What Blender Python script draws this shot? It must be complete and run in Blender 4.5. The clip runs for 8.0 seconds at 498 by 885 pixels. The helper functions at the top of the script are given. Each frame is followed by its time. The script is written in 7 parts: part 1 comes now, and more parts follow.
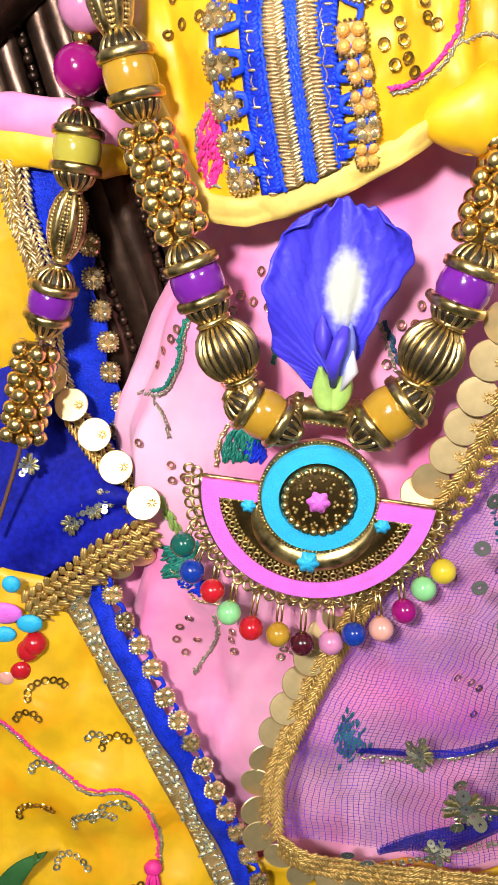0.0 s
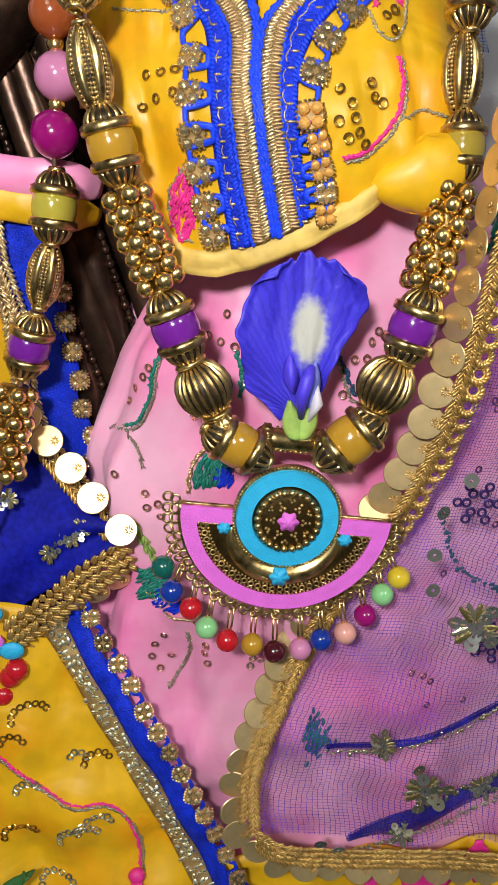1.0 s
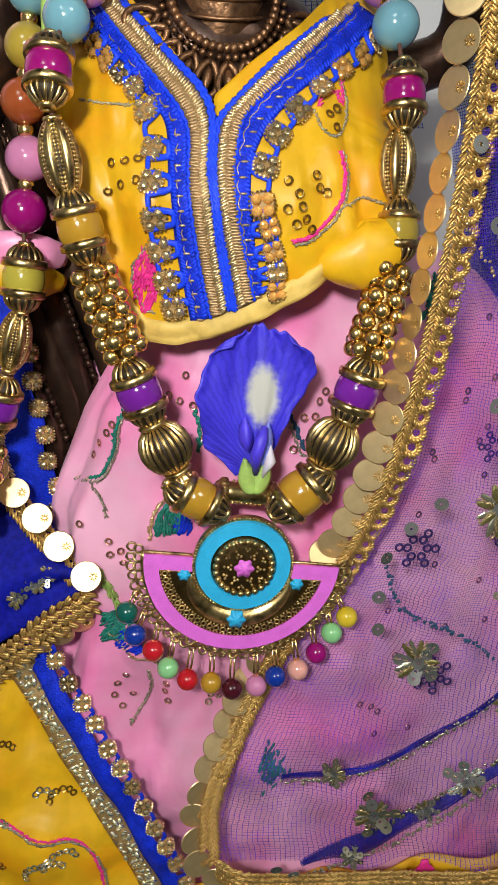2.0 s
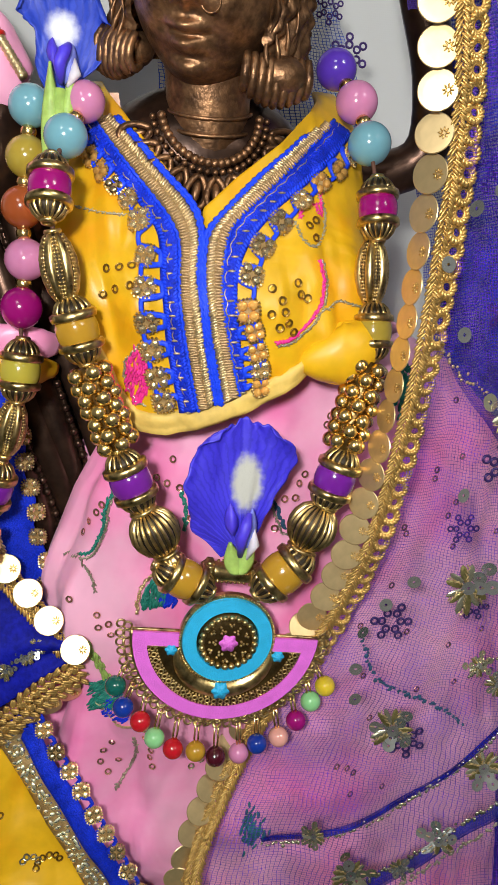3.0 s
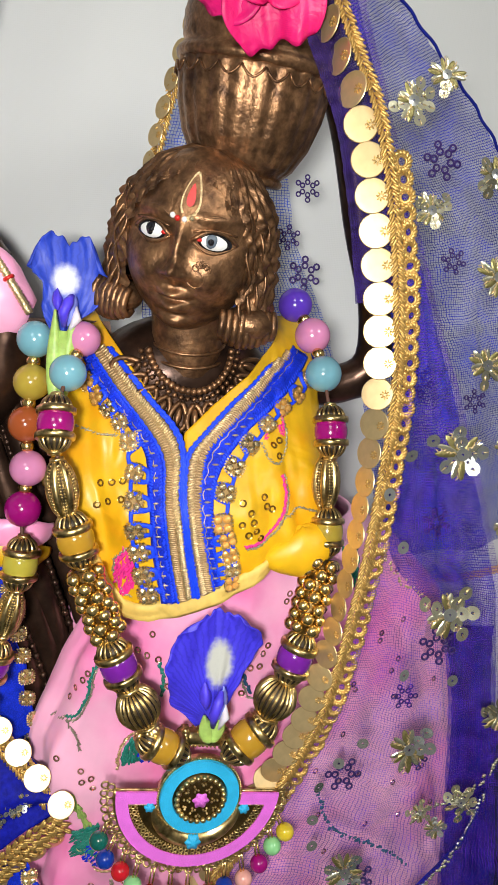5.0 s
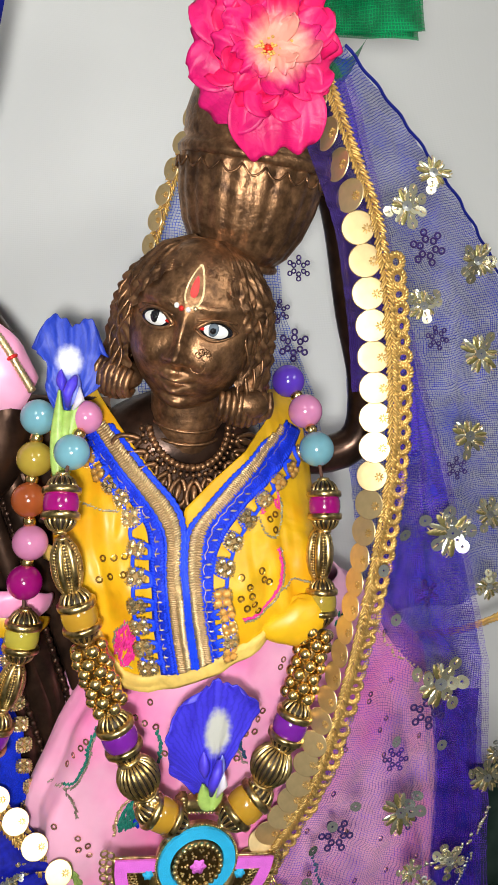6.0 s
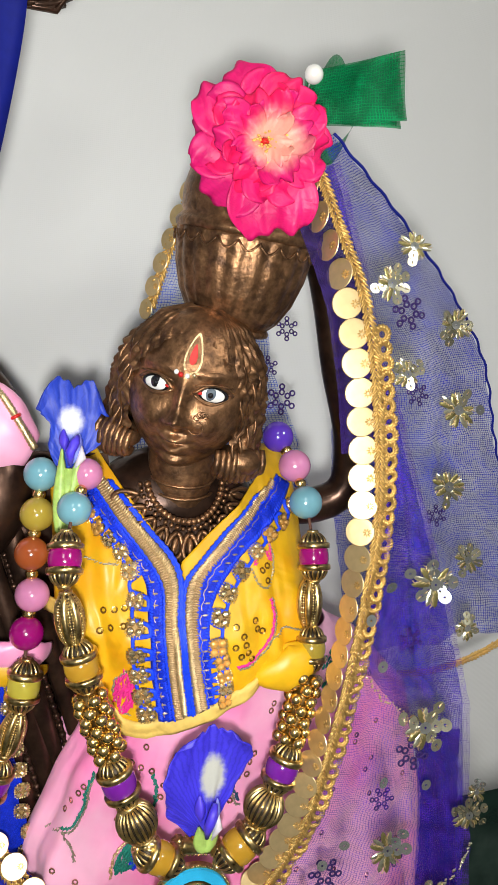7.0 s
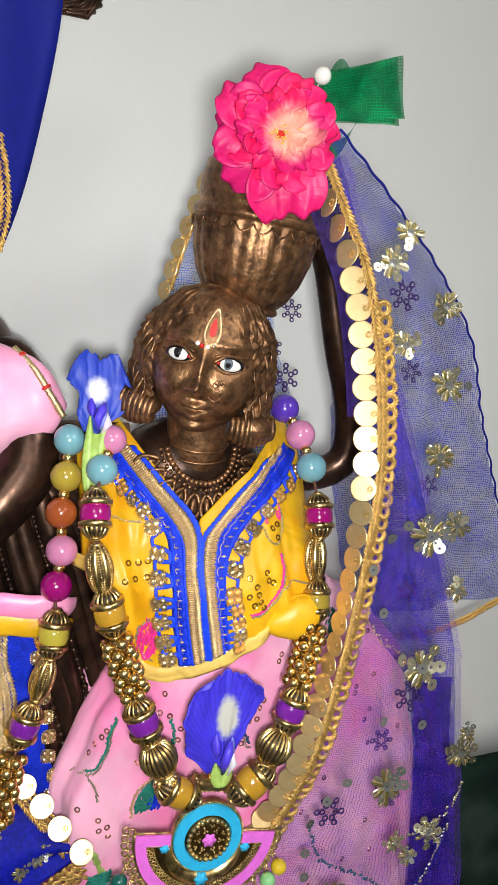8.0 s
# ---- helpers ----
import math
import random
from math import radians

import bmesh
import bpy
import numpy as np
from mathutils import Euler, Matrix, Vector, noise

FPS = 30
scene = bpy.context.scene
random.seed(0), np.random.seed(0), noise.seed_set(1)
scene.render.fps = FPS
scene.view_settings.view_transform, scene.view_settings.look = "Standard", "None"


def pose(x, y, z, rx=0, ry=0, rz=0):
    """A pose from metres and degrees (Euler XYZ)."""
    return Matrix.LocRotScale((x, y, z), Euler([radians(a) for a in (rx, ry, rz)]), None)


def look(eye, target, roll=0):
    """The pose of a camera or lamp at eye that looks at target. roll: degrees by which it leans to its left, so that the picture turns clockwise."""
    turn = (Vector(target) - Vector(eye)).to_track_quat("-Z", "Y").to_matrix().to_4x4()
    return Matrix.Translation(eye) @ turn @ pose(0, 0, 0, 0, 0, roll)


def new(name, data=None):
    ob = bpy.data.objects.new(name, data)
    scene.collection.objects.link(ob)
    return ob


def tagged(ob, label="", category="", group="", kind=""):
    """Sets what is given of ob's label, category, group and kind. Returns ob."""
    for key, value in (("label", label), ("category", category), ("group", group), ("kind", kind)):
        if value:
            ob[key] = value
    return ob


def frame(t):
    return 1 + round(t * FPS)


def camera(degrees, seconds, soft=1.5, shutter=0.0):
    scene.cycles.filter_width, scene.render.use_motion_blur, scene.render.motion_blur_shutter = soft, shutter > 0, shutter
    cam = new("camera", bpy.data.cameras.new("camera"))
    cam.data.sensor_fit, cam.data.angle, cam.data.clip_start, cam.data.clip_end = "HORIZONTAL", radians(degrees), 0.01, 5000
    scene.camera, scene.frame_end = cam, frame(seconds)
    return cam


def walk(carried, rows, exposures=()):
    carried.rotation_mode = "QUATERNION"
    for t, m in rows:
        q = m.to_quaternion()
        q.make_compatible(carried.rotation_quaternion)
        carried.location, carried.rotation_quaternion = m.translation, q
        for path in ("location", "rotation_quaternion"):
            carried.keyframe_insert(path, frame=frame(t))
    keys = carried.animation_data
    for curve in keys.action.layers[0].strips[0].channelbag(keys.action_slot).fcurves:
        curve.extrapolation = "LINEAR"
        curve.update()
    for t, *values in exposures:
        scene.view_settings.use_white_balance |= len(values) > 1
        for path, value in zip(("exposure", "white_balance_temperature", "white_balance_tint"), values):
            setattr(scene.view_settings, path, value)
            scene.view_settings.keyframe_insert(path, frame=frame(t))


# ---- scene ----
cam = camera(34.6, 8.0)
PATH = [
    (0, (0.00342, -0.00231, 0.29601), (0.00130, 0.27312, 0.17713), 0.22),
    (0.5, (-0.00831, -0.00961, 0.30054), (0.00914, 0.26616, 0.18371), 0.18),
    (1, (-0.01481, -0.01937, 0.30847), (0.01612, 0.25627, 0.19417), 0.47),
    (1.5, (-0.01680, -0.02772, 0.31678), (0.02437, 0.24779, 0.20543), 0.94),
    (3, (-0.02664, -0.03893, 0.34868), (0.03574, 0.23768, 0.25072), 2.29),
    (3.5, (-0.03130, -0.04545, 0.36405), (0.03563, 0.23175, 0.27090), 2.59),
    (4, (-0.03344, -0.05174, 0.38098), (0.03811, 0.22592, 0.29274), 2.93),
    (4.5, (-0.03720, -0.05896, 0.39698), (0.03917, 0.21883, 0.31328), 3.32),
    (6, (-0.05832, -0.06280, 0.43083), (0.03658, 0.21307, 0.36092), 4.18),
    (6.5, (-0.06381, -0.06686, 0.44086), (0.03626, 0.20840, 0.37587), 4.37),
    (7, (-0.07164, -0.07231, 0.44627), (0.03327, 0.20216, 0.38574), 4.51),
    (7.5, (-0.07806, -0.08429, 0.44371), (0.02976, 0.18956, 0.38558), 4.62),
    (8, (-0.09495, -0.09858, 0.43408), (0.01702, 0.17391, 0.37740), 4.72),
]
EXPOSURES = [(0, 0.42), (0.5, 0.0), (1, -0.22), (1.5, -0.34), (3, -0.28), (3.5, -0.26), (4.5, -0.1), (8, -0.1)]
walk(cam, [(t, look(eye, target, roll)) for t, eye, target, roll in PATH], EXPOSURES)

# ---- world, lights, exposure ----
world = bpy.data.worlds.new("world")
scene.world = world
world.use_nodes = True
world.node_tree.nodes["Background"].inputs[0].default_value = (0.9, 0.93, 1.0, 1)
world.node_tree.nodes["Background"].inputs[1].default_value = 0.3


def area_lamp(name, eye, target, size, watts, colour):
    data = bpy.data.lights.new(name, "AREA")
    data.shape, data.size, data.energy, data.color = "DISK", size, watts, colour
    ob = new(name, data)
    ob.matrix_world = look(eye, target)
    return ob


area_lamp("torch_lamp", (-0.09, -0.13, 0.42), (0.03, 0.2, 0.3), 0.042, 1.85, (1.0, 0.99, 0.97))
# Unseen soft fill lamps, added overhead; the right one brightens that side's backdrop.
area_lamp("unseen_fill_lamp", (-0.55, -1.0, 1.4), (0.03, 0.2, 0.3), 0.45, 4.0, (1.0, 0.97, 0.93))
area_lamp("unseen_fill_lamp", (0.75, -1.1, 1.4), (0.03, 0.2, 0.3), 0.45, 10.0, (1.0, 0.985, 0.95))


# ---- materials ----
def nodes_of(name):
    m = bpy.data.materials.new(name)
    m.use_nodes = True
    return m, m.node_tree.nodes, m.node_tree.links, m.node_tree.nodes["Principled BSDF"]


def surface(name, base, rough=0.5, metal=0.0, vary=0.15, grain=300.0, bump=0.2, weave=0.0, sheen=0.0,
            coat=0.0, sss=0.0, per_piece=0.0, dark=None, dark_amount=0.0, depth=0.0003, spec=0.5, crease=0.0, crease_depth=0.0012):
    """A mottled surface: two scales of noise in the colour, fine relief, and thread relief where weave is set (threads per metre)."""
    m, n, l, p = nodes_of(name)
    tc = n.new("ShaderNodeTexCoord")
    big, fine = n.new("ShaderNodeTexNoise"), n.new("ShaderNodeTexNoise")
    big.inputs["Scale"].default_value, fine.inputs["Scale"].default_value = grain * 0.12, grain
    big.inputs["Detail"].default_value, fine.inputs["Detail"].default_value = 4, 5
    for q in (big, fine):
        l.new(tc.outputs["Object"], q.inputs["Vector"])
    add = n.new("ShaderNodeMath")
    add.operation = "ADD"
    l.new(big.outputs["Fac"], add.inputs[0])
    l.new(fine.outputs["Fac"], add.inputs[1])
    mr = n.new("ShaderNodeMapRange")
    mr.inputs["From Min"].default_value, mr.inputs["From Max"].default_value = 0.7, 1.3
    mr.inputs["To Min"].default_value, mr.inputs["To Max"].default_value = 1 - vary, 1 + vary * 0.6
    l.new(add.outputs[0], mr.inputs["Value"])
    mul = n.new("ShaderNodeVectorMath")
    mul.operation = "SCALE"
    mul.inputs[0].default_value = base[:3]
    scale = mr.outputs["Result"]
    if per_piece:
        oi = n.new("ShaderNodeObjectInfo")
        mp = n.new("ShaderNodeMapRange")
        mp.inputs["To Min"].default_value, mp.inputs["To Max"].default_value = 1 - per_piece, 1 + per_piece * 0.5
        l.new(oi.outputs["Random"], mp.inputs["Value"])
        m2 = n.new("ShaderNodeMath")
        m2.operation = "MULTIPLY"
        l.new(scale, m2.inputs[0])
        l.new(mp.outputs["Result"], m2.inputs[1])
        scale = m2.outputs[0]
    l.new(scale, mul.inputs["Scale"])
    colour = mul.outputs[0]
    if dark:
        mix = n.new("ShaderNodeMix")
        mix.data_type = "RGBA"
        st = n.new("ShaderNodeMapRange")
        st.inputs["From Min"].default_value, st.inputs["From Max"].default_value = 0.56 - dark_amount * 0.4, 0.74
        st.clamp = True
        blot = n.new("ShaderNodeTexNoise")
        blot.inputs["Scale"].default_value, blot.inputs["Detail"].default_value = grain * 0.35, 6
        l.new(tc.outputs["Object"], blot.inputs["Vector"])
        l.new(blot.outputs["Fac"], st.inputs["Value"])
        l.new(st.outputs["Result"], mix.inputs["Factor"])
        l.new(colour, mix.inputs["A"])
        mix.inputs["B"].default_value = (*dark, 1)
        colour = mix.outputs["Result"]
    l.new(colour, p.inputs["Base Color"])
    p.inputs["Roughness"].default_value, p.inputs["Metallic"].default_value = rough, metal
    p.inputs["Sheen Weight"].default_value, p.inputs["Coat Weight"].default_value = sheen, coat
    p.inputs["Specular IOR Level"].default_value = spec
    if coat:
        p.inputs["Coat Roughness"].default_value = 0.06
    if sss:
        p.inputs["Subsurface Weight"].default_value = sss
        p.inputs["Subsurface Radius"].default_value = (0.006, 0.004, 0.003)
        p.inputs["Subsurface Scale"].default_value = 1.0
    b = n.new("ShaderNodeBump")
    b.inputs["Strength"].default_value, b.inputs["Distance"].default_value = bump, depth
    height = fine.outputs["Fac"]
    if weave:
        sep = n.new("ShaderNodeSeparateXYZ")
        l.new(tc.outputs["Object"], sep.inputs[0])
        waves = []
        for axis in ("X", "Z"):
            k = n.new("ShaderNodeMath")
            k.operation = "MULTIPLY"
            k.inputs[1].default_value = weave * 6.283
            s = n.new("ShaderNodeMath")
            s.operation = "SINE"
            l.new(sep.outputs[axis], k.inputs[0])
            l.new(k.outputs[0], s.inputs[0])
            waves.append(s)
        sm = n.new("ShaderNodeMath")
        sm.operation = "MULTIPLY_ADD"
        sm.inputs[1].default_value = 0.5
        l.new(waves[0].outputs[0], sm.inputs[0])
        l.new(waves[1].outputs[0], sm.inputs[2])
        ad = n.new("ShaderNodeMath")
        ad.operation = "MULTIPLY_ADD"
        ad.inputs[1].default_value = 0.35
        l.new(sm.outputs[0], ad.inputs[0])
        l.new(height, ad.inputs[2])
        height = ad.outputs[0]
    l.new(height, b.inputs["Height"])
    if crease:
        cn, cb = n.new("ShaderNodeTexNoise"), n.new("ShaderNodeBump")
        cn.inputs["Scale"].default_value, cn.inputs["Detail"].default_value, cn.inputs["Distortion"].default_value = crease, 1.5, 1.2
        l.new(tc.outputs["Object"], cn.inputs["Vector"])
        cb.inputs["Strength"].default_value, cb.inputs["Distance"].default_value = 0.8, crease_depth
        l.new(cn.outputs["Fac"], cb.inputs["Height"])
        l.new(cb.outputs["Normal"], b.inputs["Normal"])
    l.new(b.outputs["Normal"], p.inputs["Normal"])
    return m


def netting(name, base, cell, cover, floor_cover, crease=0.12):
    """Fine woven net: coloured threads with clear gaps between them, laid out by the sheet's own metres (UV)."""
    m, n, l, p = nodes_of(name)
    uv = n.new("ShaderNodeTexCoord")
    warp = n.new("ShaderNodeTexNoise")
    warp.inputs["Scale"].default_value = 90
    l.new(uv.outputs["UV"], warp.inputs["Vector"])
    off = n.new("ShaderNodeVectorMath")
    off.operation = "MULTIPLY_ADD"
    off.inputs[1].default_value = (0.0022, 0.0022, 0)
    l.new(warp.outputs["Color"], off.inputs[0])
    l.new(uv.outputs["UV"], off.inputs[2])
    sep = n.new("ShaderNodeSeparateXYZ")
    l.new(off.outputs[0], sep.inputs[0])
    lines = []
    for axis in ("X", "Y"):
        k = n.new("ShaderNodeMath")
        k.operation = "MULTIPLY"
        k.inputs[1].default_value = 3.1416 / cell
        s = n.new("ShaderNodeMath")
        s.operation = "SINE"
        a = n.new("ShaderNodeMath")
        a.operation = "ABSOLUTE"
        g = n.new("ShaderNodeMapRange")
        g.clamp = True
        g.inputs["From Min"].default_value, g.inputs["From Max"].default_value = cover, cover * 0.5
        l.new(sep.outputs[axis], k.inputs[0])
        l.new(k.outputs[0], s.inputs[0])
        l.new(s.outputs[0], a.inputs[0])
        l.new(a.outputs[0], g.inputs["Value"])
        lines.append(g)
    mx = n.new("ShaderNodeMath")
    mx.operation = "MAXIMUM"
    l.new(lines[0].outputs["Result"], mx.inputs[0])
    l.new(lines[1].outputs["Result"], mx.inputs[1])
    big = n.new("ShaderNodeTexNoise")
    big.inputs["Scale"].default_value, big.inputs["Detail"].default_value = 45, 4
    l.new(uv.outputs["UV"], big.inputs["Vector"])
    lo = n.new("ShaderNodeMapRange")
    lo.inputs["From Min"].default_value, lo.inputs["From Max"].default_value = 0.3, 0.7
    lo.inputs["To Min"].default_value, lo.inputs["To Max"].default_value = floor_cover - crease, floor_cover + crease
    l.new(big.outputs["Fac"], lo.inputs["Value"])
    m2 = n.new("ShaderNodeMath")
    m2.operation = "MAXIMUM"
    l.new(mx.outputs[0], m2.inputs[0])
    l.new(lo.outputs["Result"], m2.inputs[1])
    tr = n.new("ShaderNodeBsdfTransparent")
    ms = n.new("ShaderNodeMixShader")
    l.new(m2.outputs[0], ms.inputs["Fac"])
    l.new(tr.outputs[0], ms.inputs[1])
    l.new(p.outputs[0], ms.inputs[2])
    l.new(ms.outputs[0], n["Material Output"].inputs["Surface"])
    cloud, tone = n.new("ShaderNodeTexNoise"), n.new("ShaderNodeMapRange")
    cloud.inputs["Scale"].default_value, cloud.inputs["Detail"].default_value, cloud.inputs["Distortion"].default_value = 70, 7, 1.5
    l.new(uv.outputs["UV"], cloud.inputs["Vector"])
    tone.inputs["From Min"].default_value, tone.inputs["From Max"].default_value = 0.34, 0.66
    tone.inputs["To Min"].default_value, tone.inputs["To Max"].default_value = 0.5, 1.45
    l.new(cloud.outputs["Fac"], tone.inputs["Value"])
    shade = n.new("ShaderNodeVectorMath")
    shade.operation = "SCALE"
    shade.inputs[0].default_value = base
    l.new(tone.outputs["Result"], shade.inputs["Scale"])
    l.new(shade.outputs[0], p.inputs["Base Color"])
    p.inputs["Roughness"].default_value = 0.55
    p.inputs["Specular IOR Level"].default_value = 0.15
    return m


GOLD = surface("antique_gold", (0.78, 0.58, 0.25), 0.29, 1.0, 0.3, 700, 0.15, dark=(0.09, 0.055, 0.02), dark_amount=0.24)
GOLD_BRIGHT = surface("bright_gold", (0.88, 0.63, 0.25), 0.24, 1.0, 0.1, 500, 0.05)
BRASS_DARK = surface("darkened_brass", (0.2, 0.13, 0.05), 0.36, 1.0, 0.3, 900, 0.3)
# Black of the bead cores: tarnish, with groove shade put into the colour.
TARNISH_SHADE = surface("black_tarnish_groove_shade", (0.035, 0.024, 0.012), 0.5, 0.6, 0.4, 900, 0.3)
THREAD_GOLD = surface("gold_thread", (0.72, 0.46, 0.14), 0.42, 0.75, 0.25, 2500, 0.5, per_piece=0.25)
THREAD_PALE = surface("pale_zari_thread", (0.74, 0.56, 0.3), 0.3, 0.85, 0.3, 2200, 0.6)
TRIM_DARK = surface("dull_zari_backing", (0.38, 0.25, 0.1), 0.5, 0.5, 0.35, 2000, 0.6)
DISC = surface("satin_gold_disc", (0.8, 0.6, 0.3), 0.4, 0.82, 0.1, 400, 0.12, per_piece=0.18)
SEQUIN = surface("pale_gold_sequin", (0.8, 0.77, 0.56), 0.22, 0.9, 0.1, 500, 0.05, per_piece=0.45)
SEQUIN_OLIVE = surface("olive_zari", (0.3, 0.26, 0.1), 0.35, 0.8, 0.4, 1500, 0.4)
SEQUIN_AMBER = surface("amber_sequin", (0.6, 0.36, 0.08), 0.22, 0.9, 0.1, 500, 0.05, per_piece=0.4)
SEQUIN_ROSE = surface("rose_gold_sequin", (0.8, 0.45, 0.34), 0.25, 0.85, 0.1, 500, 0.05, per_piece=0.4)
SEQUIN_SILVER = surface("silver_sequin", (0.78, 0.8, 0.76), 0.18, 0.9, 0.1, 500, 0.05, per_piece=0.35)
STONE = surface("clear_foiled_stone", (0.86, 0.68, 0.38), 0.16, 0.85, 0.2, 1400, 0.3, per_piece=0.5)
STONE_AMBER = surface("amber_foiled_stone", (0.8, 0.42, 0.1), 0.22, 0.35, 0.25, 1400, 0.3, per_piece=0.4)
THREAD_BROWN = surface("matt_zari_thread", (0.5, 0.33, 0.16), 0.42, 0.6, 0.35, 2200, 0.6)
YELLOW = surface("yellow_satin", (0.74, 0.42, 0.008), 0.42, 0.0, 0.2, 130, 0.3, depth=0.0002, dark=(0.8, 0.34, 0.004), dark_amount=0.1, crease=42, crease_depth=0.0022)
YELLOW_HEM = surface("pale_yellow_hem", (0.76, 0.52, 0.12), 0.6, 0.0, 0.2, 260, 0.6, depth=0.0003, crease=80, crease_depth=0.001)
PINK = surface("pink_satin", (0.95, 0.48, 0.66), 0.36, 0.0, 0.14, 55, 0.3, sheen=0.1, depth=0.0002, dark=(0.88, 0.16, 0.44), dark_amount=0.34, crease=30, crease_depth=0.003)
PINK_EDGE = surface("hot_pink_thread", (0.85, 0.03, 0.3), 0.5, 0.0, 0.25, 2200, 0.6)
BLUE_LACE = surface("royal_blue_lace", (0.006, 0.03, 0.6), 0.5, 0.0, 0.5, 1500, 0.9, spec=0.2, depth=0.0005)
BLUE_CORD = surface("bright_blue_cord", (0.012, 0.06, 0.85), 0.42, 0.0, 0.3, 1800, 0.6, spec=0.3)
BLUE_VELVET = surface("royal_blue_velvet", (0.006, 0.01, 0.3), 0.6, 0.0, 0.5, 500, 0.8, spec=0.12)
BLUE_CLOTH = surface("navy_blue_cloth", (0.006, 0.012, 0.2), 0.6, 0.0, 0.2, 200, 0.3, spec=0.2)
GREEN_THREAD = surface("peacock_green_thread", (0.01, 0.22, 0.16), 0.45, 0.1, 0.5, 1400, 0.8)
SILVER_THREAD = surface("grey_zari_thread", (0.42, 0.38, 0.28), 0.4, 0.7, 0.4, 1800, 0.6)
TEAL_THREAD = surface("dark_teal_thread", (0.02, 0.08, 0.16), 0.5, 0.2, 0.4, 1800, 0.6)
BRONZE = surface("antique_bronze", (0.38, 0.2, 0.095), 0.4, 0.85, 0.5, 600, 1.0, dark=(0.085, 0.045, 0.026), dark_amount=0.42, depth=0.0003, crease=60, crease_depth=0.0004)
BRONZE_DARK = surface("dark_bronze", (0.085, 0.046, 0.03), 0.3, 0.8, 0.4, 240, 0.5, dark=(0.015, 0.01, 0.009), dark_amount=0.3)
EYE_WHITE = surface("white_enamel_paint", (0.8, 0.8, 0.76), 0.25, 0.0, 0.06, 500, 0.05)
EYE_DARK = surface("black_enamel_paint", (0.012, 0.012, 0.014), 0.15, 0.0, 0.1, 500, 0.05)
EYE_GREY = surface("grey_enamel_paint", (0.12, 0.15, 0.18), 0.2, 0.0, 0.2, 900, 0.05)
RED_PAINT = surface("red_enamel_paint", (0.6, 0.02, 0.015), 0.3, 0.0, 0.15, 500, 0.1)
CYAN = surface("cyan_enamel", (0.025, 0.45, 0.78), 0.45, 0.0, 0.12, 2200, 0.7, depth=0.0004)
ORCHID = surface("orchid_pink_enamel", (0.78, 0.16, 0.72), 0.45, 0.0, 0.12, 2200, 0.7, depth=0.0004)
PETAL_BLUE = surface("violet_blue_petal", (0.075, 0.045, 0.66), 0.5, 0.0, 0.3, 260, 0.5, sss=0.15)
PETAL_WHITE = surface("cream_petal_throat", (0.72, 0.66, 0.72), 0.5, 0.0, 0.15, 400, 0.4, sss=0.2)
SEPAL = surface("pale_green_sepal", (0.42, 0.62, 0.14), 0.45, 0.0, 0.25, 400, 0.4, sss=0.2)
GREEN_NET = netting("green_net", (0.0, 0.17, 0.055), 0.0009, 0.5, 0.72, 0.1)
NET_BLUE = netting("blue_net", (0.1, 0.022, 0.42), 0.0012, 0.24, 0.06, 0.05)
NET_BACK = netting("blue_net_behind", (0.008, 0.022, 0.36), 0.0012, 0.42, 0.3, 0.18)
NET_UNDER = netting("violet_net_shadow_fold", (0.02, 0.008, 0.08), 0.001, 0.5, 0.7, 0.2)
NET_NAVY = netting("navy_net_fold", (0.008, 0.01, 0.2), 0.001, 0.5, 0.66, 0.2)
NET_PALE = netting("pale_blue_net", (0.03, 0.1, 0.6), 0.0012, 0.34, 0.1, 0.08)
NET_DENSE = netting("blue_net_doubled", (0.009, 0.022, 0.3), 0.0012, 0.5, 0.4, 0.4)
NET_PILE = netting("blue_net_gathered", (0.007, 0.014, 0.26), 0.001, 0.6, 0.8, 0.15)
BACKDROP = surface("off_white_cloth", (0.66, 0.67, 0.65), 0.85, 0.0, 0.03, 12, 0.15, weave=1100, depth=0.0002)
PLASTER = surface("painted_plaster", (0.62, 0.62, 0.6), 0.8, 0.0, 0.05, 8, 0.2)
MARBLE = surface("dark_green_marble", (0.018, 0.04, 0.03), 0.15, 0.0, 0.5, 30, 0.05, dark=(0.06, 0.09, 0.075), dark_amount=0.1)
FLOOR_TILE = surface("beige_stone_floor", (0.3, 0.27, 0.23), 0.35, 0.0, 0.15, 10, 0.05)
CORD = surface("brown_cord", (0.12, 0.05, 0.03), 0.7, 0.0, 0.2, 2000, 0.4)
PEARL = surface("white_pearl", (0.85, 0.84, 0.78), 0.12, 0.0, 0.06, 300, 0.02, coat=0.6, sss=0.1)


def bead_stone(name, colour):
    return surface(name, colour, 0.16, 0.0, 0.16, 120, 0.03, coat=0.5, sss=0.12)


AMBER = bead_stone("amber_jade", (0.46, 0.25, 0.022))
OLIVE = bead_stone("olive_jade", (0.4, 0.29, 0.04))
LIME = bead_stone("yellow_green_jade", (0.45, 0.38, 0.05))
VIOLET = bead_stone("violet_jade", (0.17, 0.015, 0.3))
PURPLE = bead_stone("purple_jade", (0.09, 0.035, 0.4))
MAGENTA = bead_stone("magenta_jade", (0.3, 0.004, 0.15))
ROSE_JADE = bead_stone("pink_jade", (0.6, 0.22, 0.4))
SKY = bead_stone("sky_blue_jade", (0.17, 0.38, 0.45))
ORANGE = bead_stone("orange_carnelian", (0.33, 0.075, 0.02))
RED = bead_stone("red_jade", (0.5, 0.01, 0.02))
BLUE_J = bead_stone("blue_jade", (0.005, 0.035, 0.3))
GREEN_J = bead_stone("mint_green_jade", (0.25, 0.58, 0.25))
